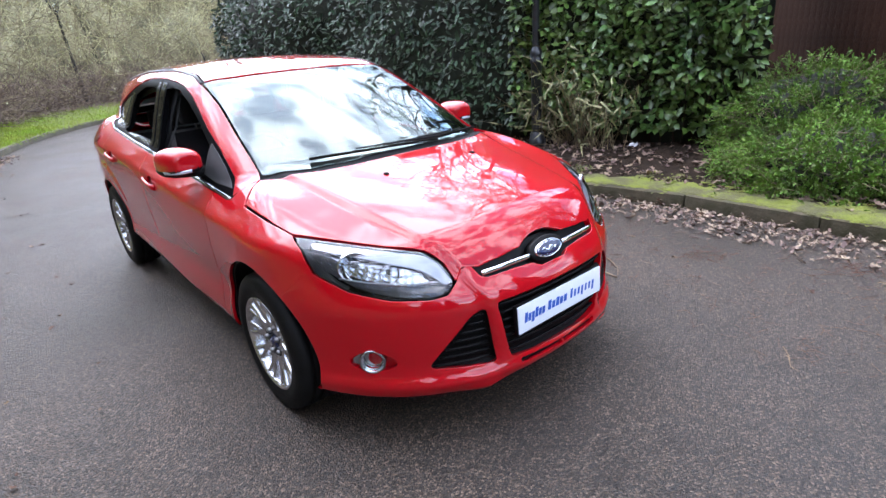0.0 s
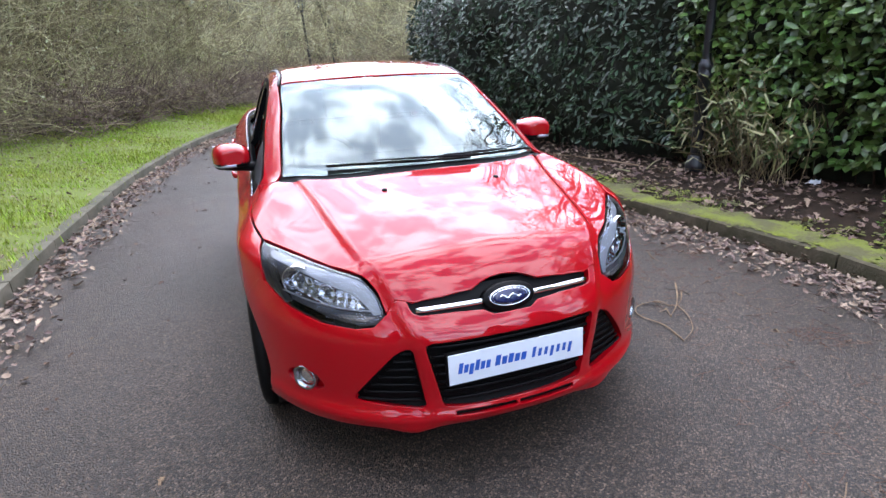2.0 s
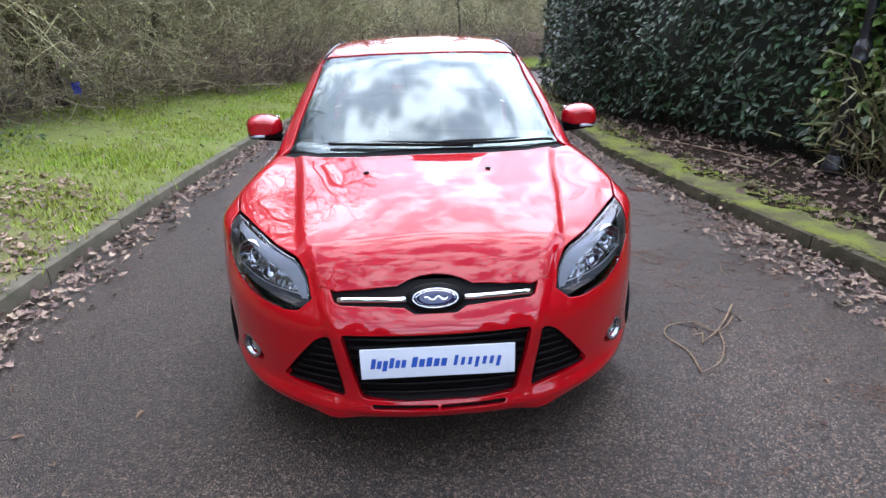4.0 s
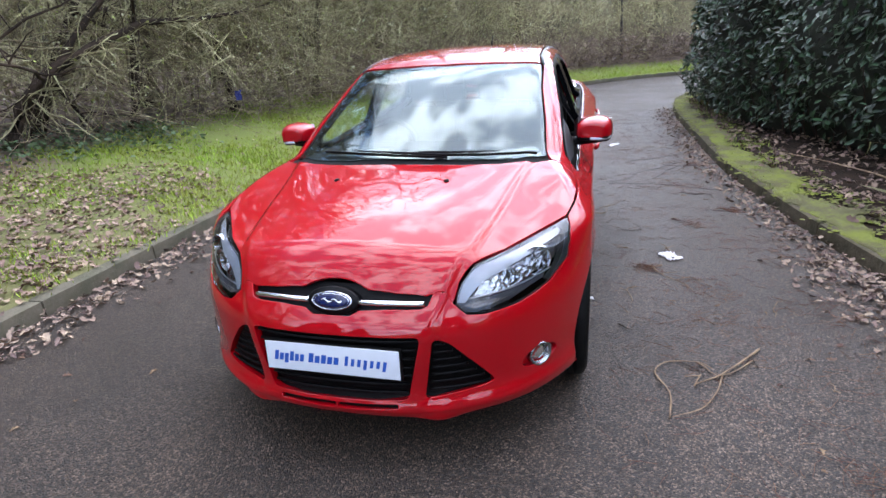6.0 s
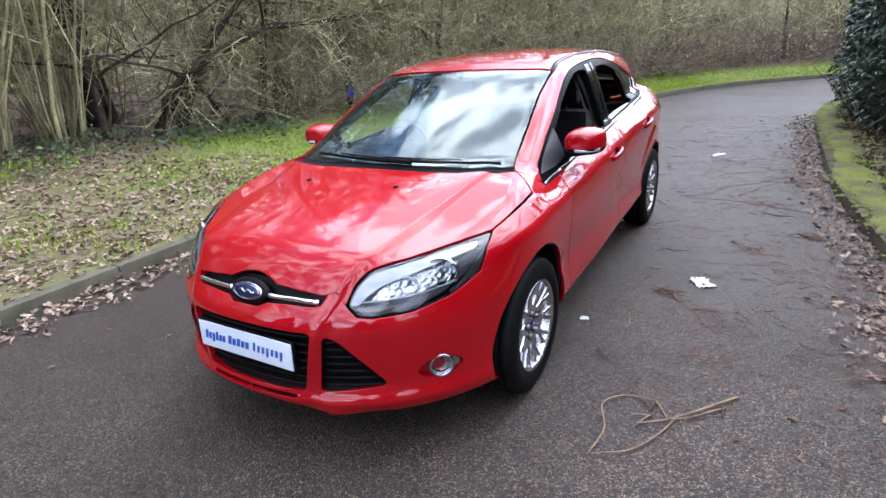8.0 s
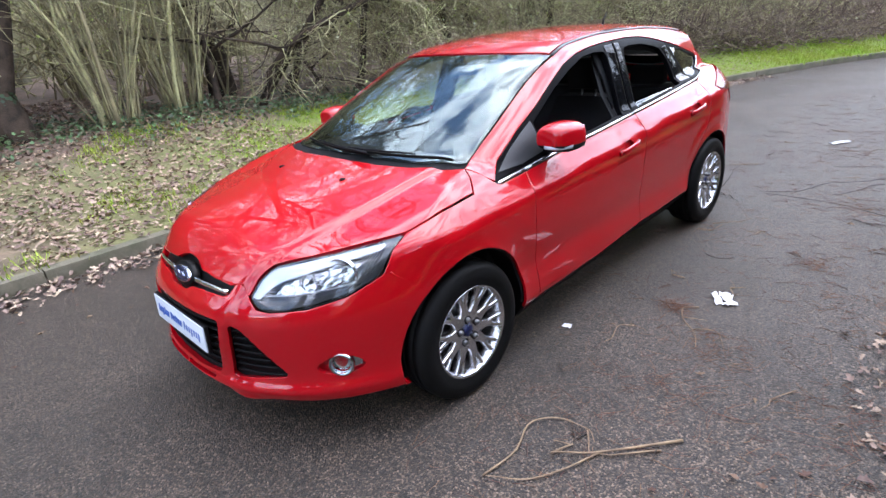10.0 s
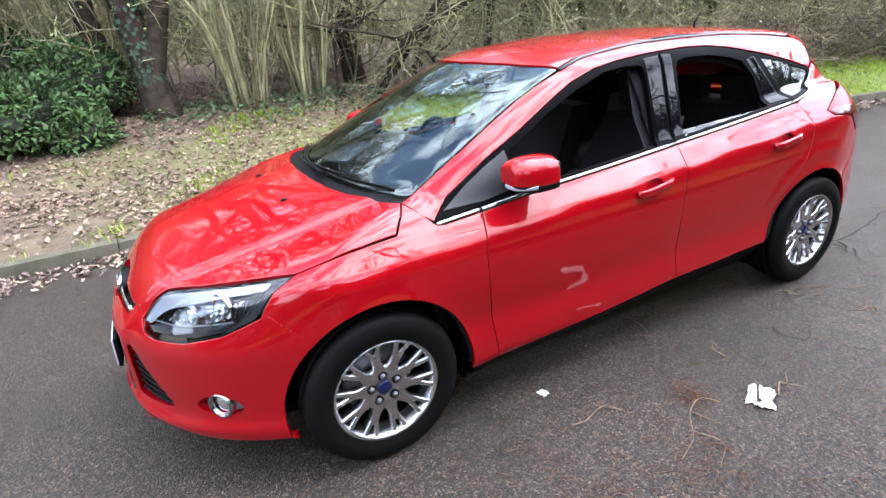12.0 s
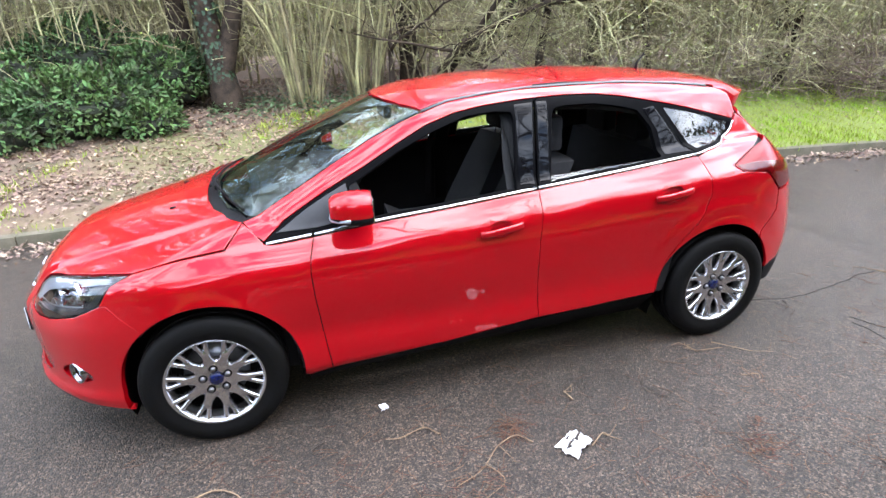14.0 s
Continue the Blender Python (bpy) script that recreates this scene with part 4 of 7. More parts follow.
for s in (1, -1):
    for z in np.linspace(0.350, 0.533, 7):
        x0 = 0.337 + (z - 0.324) / 0.238 * 0.034
        x1 = 0.548 - max(z - 0.353, 0) / 0.2 * 0.165
        x = np.linspace(x0, max(x1, x0 + 0.02), 9)
        p = on_front(*np.stack([x, np.full(9, z)], 1)) + (0, 0.014, 0)
        ribbon("grille_slat", p * (s, 1, 1), 0.009, 0.006, GRILLE_BLACK, bumper, up=(0, -1, 0))
    # bright bars beside the badge
    x = np.linspace(0.094, 0.333, 14)
    p = on_front(*np.stack([x, curve(x, (0.09, 0.22, 0.34), (0.680, 0.679, 0.675))], 1)) + (0, 0.004, 0)
    ribbon("chrome_bar", p * (s, 1, 1), 0.019, 0.007, CHROME, bumper, up=(0, -0.95, 0.3))
    # fog lamps in their recess
    c = on_front((0.712, 0.388))[0]
    bowl = sunk("fog_recess", fog * (s, 1, 1), PAINT, -0.028)
    fl = tagged(new("fog_lamp"), "round clear fog lamp in a chrome ring")
    fl.parent = car
    body = lathe("ring", [(-0.02, 0.052), (0.012, 0.050), (0.016, 0.046), (0.012, 0.040), (0.0, 0.036)], STRIP, fl, n=32)
    lens = lathe("lens", [(0.0, 0.0), (0.0, 0.018), (-0.003, 0.032), (-0.008, 0.039)], LAMP_CLEAR, fl, n=32)
    bulb = lathe("reflector", [(-0.028, 0.0), (-0.02, 0.024), (-0.010, 0.038)], STEEL, fl, n=32)
    fl.matrix_basis = Matrix.Translation((s * (c[0] - 0.004), c[1] + 0.012, c[2])) @ Euler((0, 0, radians(-90 + s * 42))).to_matrix().to_4x4()
    wingp = panel("chrome_eyelid", "fan", (on_front((0.728, 0.353), (0.765, 0.370), (0.767, 0.392), (0.745, 0.419), (0.735, 0.391))) * (s, 1, 1), STRIP, bumper, off=-0.012, depth=0.01, step=0.012)

# emblem: a blue oval with a bright rim; no lettering
badge = tagged(new("badge"), "dark blue oval badge with a chrome rim")
badge.parent = car


def oval(rx, rz, y, n=40):
    a = np.linspace(0, 2 * np.pi, n, endpoint=False)
    return [(rx * np.cos(t), y, rz * np.sin(t)) for t in a]


def oval_plate(name, rings, mat, parent):
    n = 40
    verts = [v for r in rings for v in oval(*r, n)]
    faces = [(i * n + k, (i + 1) * n + k, (i + 1) * n + (k + 1) % n, i * n + (k + 1) % n) for i in range(len(rings) - 1) for k in range(n)]
    faces.append(tuple(range((len(rings) - 1) * n, len(rings) * n))[::-1])
    faces = [f[::-1] for f in faces]
    return mesh_ob(name, verts, faces, mat, parent)


oval_plate("badge_housing", [(0.100, 0.052, 0.03), (0.100, 0.052, 0.004), (0.095, 0.048, -0.002)], GRILLE_BLACK, badge)
oval_plate("badge_rim", [(0.078, 0.034, 0.004), (0.078, 0.034, -0.008), (0.075, 0.0315, -0.011), (0.073, 0.030, -0.009)], CHROME, badge)
oval_plate("badge_face", [(0.0735, 0.030, -0.006), (0.0735, 0.030, -0.0098), (0.060, 0.022, -0.0118)], BADGE_BLUE, badge)
oval_plate("badge_line", [(0.067, 0.0262, -0.0095), (0.067, 0.0262, -0.0112), (0.0655, 0.025, -0.0112)], CHROME, badge)
oval_plate("badge_inner", [(0.0655, 0.025, -0.0100), (0.0655, 0.025, -0.0114), (0.050, 0.018, -0.0126)], BADGE_BLUE, badge)
xs = np.linspace(-0.040, 0.040, 17)
ribbon("badge_mark", np.stack([xs, np.full(17, -0.0125), 0.006 * np.sin(xs * 160)], 1), 0.005, 0.0012, CHROME, badge, up=(0, -1, 0))
c = on_front((0.0, 0.684))[0]
badge.matrix_basis = Matrix.Translation((0, c[1] - 0.004, 0.684)) @ Euler((radians(-24), 0, 0)).to_matrix().to_4x4()

# number-plate holder with the dealer's plate
plate = tagged(new("dealer_plate"), "white plastic show plate with blue print")
plate.parent = car
block("plate_holder", (-0.266, 0.0, -0.061), (0.266, 0.016, 0.061), GRILLE_BLACK, plate, bevel=0.005)
block("plate_face", (-0.260, -0.006, -0.0555), (0.260, -0.001, 0.0555), PLATE_WHITE, plate, bevel=0.002)


def print_bars(x0, x1, tall, lean, fill):
    """A row of plain upright bars, one for each letter of a word that stands there: tall holds their heights."""
    verts, faces = [], []
    step = (x1 - x0) / len(tall)
    for k, h in enumerate(tall):
        a, b = x0 + k * step, x0 + (k + fill) * step
        lo, hi = (-0.017, h - 0.017) if h > 0 else (-0.027, 0.012)
        n = len(verts)
        for y in (-0.0058, -0.0072):
            verts += [(a + lean * lo, y, lo), (b + lean * lo, y, lo), (b + lean * hi, y, hi), (a + lean * hi, y, hi)]
        faces += [(n + 4, n + 5, n + 6, n + 7), (n, n + 4, n + 7, n + 3), (n + 1, n + 2, n + 6, n + 5), (n + 3, n + 7, n + 6, n + 2), (n, n + 1, n + 5, n + 4)]
    mesh_ob("print_bar", verts, faces, PLATE_BLUE, plate, smooth=False)


print_bars(-0.225, -0.102, (0.038, 0.029, -1, 0.038, 0.029, 0.029), 0.2, 0.74)
print_bars(-0.088, 0.036, (0.038, 0.029, 0.034, 0.029, 0.029), 0.2, 0.74)
print_bars(0.054, 0.224, (0.038, 0.029, 0.029, -1, 0.029, 0.029, -1), 0.2, 0.50)
plate.matrix_basis = pose(0, -0.880, 0.483, -3, 0, 0)

# head lamps
def shelf(name, upper, lower, mat, parent, deep, n=18):
    """A ledge inside a lamp between two lines given by x and z, set back from the skin by two depths; bent slightly."""
    rows = []
    for line, d in ((upper, deep[0]), ((np.array(upper) + lower) / 2, 0.40 * deep[0] + 0.60 * deep[1]), (lower, deep[1])):
        q = np.array(line, float)
        f = np.linspace(0, len(q) - 1, n)
        q = np.stack([curve(f, np.arange(len(q)), q[:, a]) for a in (0, 1)], 1)
        p = on_front(*q)
        rows.append(p - skin_normal(p) * d)
    verts = np.stack(rows, 1).reshape(-1, 3)
    faces = [(i * 3 + k, i * 3 + k + 1, i * 3 + k + 4, i * 3 + k + 3) for i in range(n - 1) for k in range(2)]
    return mesh_ob(name, verts * (parent["side"], 1, 1), faces, mat, parent)


for s in (1, -1):
    out = LAMP * (s, 1, 1)
    hl = tagged(new("headlight"), "swept-back clear headlight with chrome reflectors and dark surround")
    hl.parent = car
    hl["side"] = s
    panel("lens", "fan", out, LAMP_CLEAR, hl, gap=0.003, depth=0.006, off=-0.001, step=0.02, soft=0.02)
    hole = on_front((0.446, 0.662), (0.456, 0.716), (0.490, 0.761), (0.579, 0.787), (0.669, 0.805), (0.760, 0.821), (0.779, 0.801), (0.778, 0.737),
                    (0.738, 0.672), (0.642, 0.640), (0.530, 0.630), (0.466, 0.637)) * (s, 1, 1)
    panel("bezel", "fan", out, LAMP_DARK, hl, gap=0.004, depth=0.03, off=-0.005, step=0.015, soft=0.02, holes=[(hole, 0.02)])
    panel("lamp_bowl", "fan", out, LAMP_DARK, hl, gap=0.008, depth=0.002, off=-0.062, step=0.02)
    # silver band under the upper edge, for the sky mirrored in the lens
    shelf("sky_glint", [(0.442, 0.668), (0.455, 0.722), (0.490, 0.762), (0.580, 0.786), (0.670, 0.804), (0.768, 0.823)], [(0.468, 0.664), (0.490, 0.692), (0.530, 0.724), (0.600, 0.750), (0.670, 0.778), (0.768, 0.808)],
          LAMP_SILVER, hl, (0.006, 0.013))
    # two bowls with their bulbs
    for x, z, r, back in ((0.698, 0.736, 0.056, 0.032), (0.612, 0.706, 0.034, 0.030)):
        p = on_front((x, z))[0]
        rf = lathe("reflector", [(-0.050, 0.0), (-0.047, r * 0.35), (-0.036, r * 0.68), (-0.018, r * 0.90), (0.0, r), (0.003, r * 1.03), (0.002, r * 1.07), (-0.010, r * 1.09)], CHROME, hl, n=28)
        rf.matrix_basis = Matrix.Translation((s * (x - 0.010), p[1] + back, z)) @ Euler((0, 0, radians(-90 + s * 24))).to_matrix().to_4x4()
        bu = lathe("bulb", [(-0.05, 0.010), (-0.016, 0.010), (-0.008, 0.006), (-0.006, 0.0)], LAMP_GREY, hl, n=12)
        bu.matrix_basis = rf.matrix_basis
    # rippled reflector behind and between the bowls
    q = on_front((0.498, 0.684), (0.515, 0.722), (0.600, 0.752), (0.680, 0.782), (0.742, 0.800), (0.745, 0.760), (0.735, 0.712), (0.640, 0.680), (0.560, 0.674)) * (s, 1, 1)
    rp = panel("reflector_back", "fan", q, LAMP_CHROME, hl, off=-0.046, depth=0.002, step=0.007)
    for v in rp.data.vertices:
        v.co.y += 0.0045 * math.sin(v.co.x * 330) * math.sin(v.co.z * 120 + v.co.x * 60) + 0.002 * math.sin(v.co.x * 760)
    # grey blade under the bowls with a bright edge
    blade_up = [(0.470, 0.668), (0.560, 0.672), (0.650, 0.684), (0.742, 0.704)]
    shelf("blade", blade_up, [(0.500, 0.655), (0.570, 0.656), (0.640, 0.664), (0.722, 0.684)], LAMP_GREY, hl, (0.026, 0.010))
    p = on_front(*blade_up)
    p = np.stack([curve(np.linspace(0, 3, 14), np.arange(4), p[:, a]) for a in range(3)], 1) + (0, 0.022, 0)
    ribbon("divider", p * (s, 1, 1), 0.005, 0.003, LAMP_SILVER, hl, up=(0, -0.8, 0.5))
    # black ribs towards the wing
    for x in np.linspace(0.752, 0.774, 4):
        p = on_front((x, 0.735), (x + 0.003, 0.770), (x + 0.003, 0.800))
        ribbon("rib", (p + (0, 0.010, 0)) * (s, 1, 1), 0.003, 0.003, LAMP_DARK, hl, up=(0.5 * s, -0.8, 0.3))
    # ribbed turn lamp at the lower inner end
    p = on_front((0.462, 0.658), (0.500, 0.664), (0.570, 0.664), (0.612, 0.658), (0.560, 0.646), (0.500, 0.642))
    panel("indicator", "fan", p * (s, 1, 1), LAMP_AMBER, hl, off=-0.012, depth=0.004, step=0.02)
    for x in np.linspace(0.480, 0.585, 10):
        p = on_front((x, 0.646), (x + 0.006, 0.654), (x + 0.010, 0.661))
        ribbon("lens_rib", (p + (0, 0.008, 0)) * (s, 1, 1), 0.0035, 0.002, LAMP_GREY, hl, up=(0, -0.9, 0.3))

# windscreen wipers and washer jets
for s, x0, x1, y1 in ((1, 0.08, 0.62, 0.0), (-1, 0.22, -0.46, 0.0)):
    xs = np.linspace(x0, x1, 14)
    y = 0.058 + 0.36 * xs**2 * 1.05 + (0.02 if s > 0 else 0.05 * (xs - x0) / (x1 - x0))
    p = on_top(*np.stack([xs, y], 1)) + (0, 0, 0.012)
    w = tagged(new("wiper"), "black windscreen wiper")
    w.parent = car
    ribbon("wiper_blade", p, 0.009, 0.007, RUBBER, w)
    q = p[:10] + np.linspace(0, 0.018, 10)[::-1, None] * (0, -1.2, 0.2) + (0, 0, 0.014)
    tube("wiper_arm", q, np.linspace(0.007, 0.0035, 10), BLACK_PLASTIC, w)
for s in (1, -1):
    p = on_top((s * 0.262, -0.128))[0]
    n1 = lathe("washer_jet", [(-0.004, 0.012), (0.003, 0.012), (0.007, 0.007), (0.008, 0.0)], RUBBER, car, n=16, axis="z")
    n1.matrix_basis = Matrix.Translation(p) @ Matrix.Diagonal((1.0, 1.3, 1, 1))
cowl_half = np.vstack([[(0.0, 0.012)], [(0.3, 0.034), (0.47, 0.07), (0.6, 0.128), (0.69, 0.19)], [(0.680, 0.248), (0.62, 0.220), (0.5, 0.153), (0.3, 0.101), (0.0, 0.079)]])
cw = np.vstack([cowl_half, (cowl_half * (-1, 1))[::-1][1:-1]])
panel("cowl", "top", on_top(*cw), BLACK_PLASTIC, car, off=-0.010, depth=0.01, step=0.03)

# door mirrors
for s in (1, -1):
    mir = tagged(new("door_mirror"), "red door mirror on a black foot")
    mir.parent = car
    bm = bmesh.new()
    bmesh.ops.create_icosphere(bm, subdivisions=4, radius=1)
    for v in bm.verts:
        x, y, z = v.co
        fx = np.sign(x) * abs(x) ** 0.55
        fz = np.sign(z) * abs(z) ** 0.62
        fy = max(y, -0.93) if y < 0 else min(y, 0.42)
        wide = 1.0 - 0.16 * (fx * s < 0) * abs(fx)
        v.co = Vector((fx * 0.094, fy * 0.132, max(fz, -0.80) * 0.066 * wide * (1 - 0.10 * fy) + 0.012 * (1 - fx * fx)))
    me = bpy.data.meshes.new("mirror_shell")
    bm.to_mesh(me)
    bm.free()
    me.polygons.foreach_set("use_smooth", [True] * len(me.polygons))
    me.materials.append(PAINT)
    me.materials.append(BLACK_PLASTIC)
    me.materials.append(LAMP_CLEAR)
    me.update()
    for poly in me.polygons:
        if poly.center.z < -0.017 or poly.center.y > 0.050:
            poly.material_index = 1
    shell = new("mirror_shell", me)
    shell.parent = mir
    xs = np.linspace(-0.01 * s, 0.090 * s, 10)
    ribbon("side_repeater", np.stack([xs, -0.120 + 0.085 * (np.abs(xs) / 0.092) ** 4, np.full(10, -0.026)], 1), 0.016, 0.007, LAMP_SILVER, mir, "clear side repeater strip", up=(0.25 * s, -0.95, -0.1))
    block("mirror_glass", (-0.080, 0.054, -0.046), (0.080, 0.059, 0.056), MIRROR, mir, bevel=0.004)
    foot = np.array([(-0.185 * s, 0.03, -0.078), (-0.13 * s, 0.02, -0.066), (-0.05 * s, 0.0, -0.056), (0.04 * s, -0.005, -0.052)])
    tube("mirror_foot", foot, (0.030, 0.026, 0.022, 0.012), BLACK_PLASTIC, mir, sides=10)
    mir.matrix_basis = pose(s * 0.884, 0.70, 1.024, 0, 0, s * -6)

# door handles
for s in (1, -1):
    for y0, z0 in ((1.345, 0.838), (2.275, 0.893)):
        hd = tagged(new("door_handle"), "red door handle over a hollow")
        hd.parent = car
        ys = np.linspace(-0.105, 0.105, 11)
        p = on_side(*np.stack([y0 + ys, z0 + 0.012 * ys / 0.1], 1))
        nrm = skin_normal(p)
        lift = 0.018 + 0.014 * (1 - (ys / 0.105) ** 4)
        path = (p + nrm * lift[:, None] - nrm * 0.012) * (s, 1, 1)
        ribbon("grip", path, 0.030, 0.010, PAINT, hd, up=nrm * (s, 1, 1))
        panel("hollow", "side", handle_cup(y0, z0), PAINT, hd, off=-0.016, depth=0.002, gap=-0.004, step=0.012, side=s)

# wheels
def make_wheel():
    wh = tagged(new("wheel"), "silver alloy wheel with ten split spokes")
    prof = [(-0.105, 0.215), (-0.104, 0.245), (-0.102, 0.285), (-0.088, 0.306), (-0.075, 0.312), (-0.047, 0.314), (-0.046, 0.306), (-0.040, 0.306), (-0.039, 0.3155),
            (-0.003, 0.316), (-0.002, 0.307), (0.004, 0.307), (0.005, 0.316), (0.040, 0.3155), (0.041, 0.306), (0.047, 0.306), (0.048, 0.314), (0.076, 0.312),
            (0.092, 0.303), (0.103, 0.283), (0.1065, 0.262), (0.106, 0.243), (0.1045, 0.240), (0.103, 0.222), (0.096, 0.210)]
    lathe("tyre", prof, RUBBER, wh, n=72)
    lathe("rim", [(-0.09, 0.205), (-0.06, 0.190), (0.03, 0.187), (0.075, 0.197), (0.090, 0.205), (0.0975, 0.2125), (0.1005, 0.2115), (0.099, 0.206), (0.090, 0.198), (0.080, 0.195)],
          ALLOY, wh, n=72)
    lathe("brake_disc", [(0.0, 0.03), (0.0, 0.140), (-0.02, 0.140), (-0.02, 0.03)], STEEL, wh, n=40)
    lathe("drum", [(-0.03, 0.0), (-0.03, 0.19)], RUBBER, wh, n=40)
    lathe("hub", [(0.04, 0.099), (0.064, 0.097), (0.0715, 0.088), (0.071, 0.052), (0.066, 0.040), (0.064, 0.0)], ALLOY, wh, n=40)
    lathe("centre_cap", [(0.060, 0.030), (0.072, 0.029), (0.075, 0.026), (0.0765, 0.0)], BADGE_BLUE, wh, "blue centre cap", n=28)
    for k in range(5):
        t = 2 * np.pi * (k + 0.25) / 5
        nut = lathe("wheel_nut", [(0.055, 0.0125), (0.080, 0.012), (0.085, 0.008), (0.085, 0.0)], STEEL, wh, n=6)
        well = lathe("nut_well", [(0.0722, 0.019), (0.0724, 0.017), (0.0712, 0.0125)], GRILLE_BLACK, wh, n=16)
        nut.matrix_basis = well.matrix_basis = Matrix.Translation((0.0, 0.055 * np.cos(t), 0.055 * np.sin(t)))
    # one forked spoke, copied round: a stem and two prongs
    verts, faces = [], []
    for fork, rs in ((0, np.linspace(0.066, 0.160, 7)), (-1, np.linspace(0.134, 0.206, 7)), (1, np.linspace(0.134, 0.206, 7))):
        base = len(verts)
        for r in rs:
            f = (r - 0.066) / 0.14
            crown = 0.070 + 0.024 * f - 0.012 * f * (1 - f) - (0.0012 if fork else 0)
            if fork:
                w = 0.0112 - 0.0012 * (r - 0.134) / 0.072 + 0.005 * ease(np.array(r), 0.188, 0.206)
                ctr = fork * (0.0092 + 0.0165 * ease(np.array(r), 0.130, 0.215) ** 0.9)
            else:
                w = 0.0315 - 0.0125 * ease(np.array(r), 0.066, 0.120) + 0.0012 * ease(np.array(r), 0.125, 0.160)
                crown -= 0.012 * ease(np.array(r), 0.142, 0.160)
                ctr = 0.0
            e = 0.0042
            for u, h in ((-w, -0.034), (-w, -0.006), (-w + e, 0.0), (0, 0.0012), (w - e, 0.0), (w, -0.006), (w, -0.034)):
                verts.append((crown + h, ctr + u, r))
        m = 7
        for i in range(len(rs) - 1):
            faces += [(base + i * m + k, base + i * m + k + 1, base + (i + 1) * m + k + 1, base + (i + 1) * m + k)[::-1] for k in range(m - 1)]
    for k in range(10):
        if k == 0:
            first = sp = mesh_ob("spoke", verts, faces, ALLOY, wh)
            sp.data.set_sharp_from_angle(angle=radians(50))
        else:
            sp = first.copy()
            scene.collection.objects.link(sp)
            sp.parent = wh
        sp.matrix_basis = Euler((2 * np.pi * k / 10 + 0.1, 0, 0)).to_matrix().to_4x4()
    return wh


wheel = make_wheel()
wheel.parent = car
wheel.matrix_basis = pose(0.785, AXLE_F[0], 0.314, 4, 0, 0)
for x, y, rz, spin in ((0.785, AXLE_R[0], 0, 20), (-0.785, AXLE_F[0], 180, 11), (-0.785, AXLE_R[0], 180, 33)):
    wc = copy_thing(wheel, pose(x, y, 0.314, 0, 0, rz) @ pose(0, 0, 0, spin, 0, 0))
    wc.parent = car

# tail
def rear_pts(*xz):
    xz = np.array(xz, float)
    return land(np.stack([xz[:, 0], np.full(len(xz), 4.2), xz[:, 1]], 1), (0, -1.0, 0), 2.5)


rb = np.vstack([rear_pts((0.0, 0.42), (0.4, 0.42), (0.70, 0.41)), on_side((3.02, 0.39), (2.96, 0.372)), on_side(*arc(ARCH_R, 0.375, 14, 44, 6)),
                on_side((2.877, 0.605), (2.982, 0.711), (2.972, 0.825)), rear_pts((0.66, 0.84), (0.60, 0.80), (0.5, 0.74), (0.3, 0.73))])
panel("rear_bumper", "back", both(rb)[1:], PAINT, car, step=0.04)
rl = np.vstack([rear_pts((0.0, 0.25), (0.5, 0.25), (0.7, 0.26)), on_side((3.0, 0.28), (2.95, 0.29)), on_side((2.96, 0.366), (3.02, 0.385)), rear_pts((0.70, 0.405), (0.4, 0.415))])
panel("rear_valance", "back", both(rl), BLACK_PLASTIC, car, step=0.04)
for s in (1, -1):
    tl = TAIL
    t1 = panel("tail_light", "back", tl * (s, 1, 1), TAIL_TOP, car, step=0.025, depth=0.02, off=0.002, soft=0.01)
    low_lens = np.array([(0.853, 2.662, 0.992), (0.850, 2.801, 1.000), (0.80, 2.95, 0.985), (0.696, 3.139, 0.949), (0.64, 3.20, 0.90), (0.68, 3.20, 0.855), (0.823, 3.045, 0.838), (0.856, 2.965, 0.842),
                         (0.864, 2.908, 0.893), (0.870, 2.855, 0.944), (0.878, 2.695, 0.966)])
    panel("lower_lens", "back", low_lens * (s, 1, 1), TAIL_RED, t1, "dark red lower half of the tail light", step=0.025, depth=0.004, off=0.0035, soft=0.012)
hatch = np.vstack([rear_pts((0.0, 0.74), (0.3, 0.74), (0.5, 0.75), (0.59, 0.82), (0.595, 0.92), (0.60, 0.99)), [(0.686, 2.94, 1.105), (0.648, 2.945, 1.12), (0.635, 2.894, 1.166), (0.622, 2.83, 1.217)], rear_pts((0.5, 1.27), (0.3, 1.30))])
rw = rear_pts((0.0, 0.98), (0.42, 0.98), (0.50, 1.02), (0.50, 1.14), (0.45, 1.21), (0.3, 1.235))
panel("tailgate", "back", both(hatch)[1:], PAINT, car, step=0.04, holes=[(both(rw)[1:], 0.02)])
panel("tailgate_lining", "back", both(rear_pts((0.0, 0.45), (0.55, 0.5), (0.55, 0.95), (0.4, 0.97)))[1:], CABIN, car, step=0.06, off=-0.03, depth=0.002)
panel("rear_window", "back", both(rw)[1:], TINTED, car, step=0.05, off=0.004, depth=0.004)
ys = np.linspace(-0.56, 0.56, 25)
top_f = on_top(*np.stack([ys, 2.735 - 0.02 * (ys / 0.56) ** 4], 1)) + (0, 0, 0.001)
edge = np.stack([ys, 3.06 - 0.20 * np.abs(ys / 0.56) ** 6, 1.335 - 0.035 * (ys / 0.56) ** 2], 1)
mid = (top_f + edge) / 2 + (0, 0, 0.012)
under = edge + (0, -0.03, -0.075)
back = top_f + (0, 0.05, -0.14)
rows = np.stack([top_f, mid, edge, edge + (0, -0.002, -0.014), under, back], 1).reshape(-1, 3)
fs = [(i * 6 + k, i * 6 + k + 1, i * 6 + k + 7, i * 6 + k + 6) for i in range(24) for k in range(5)]
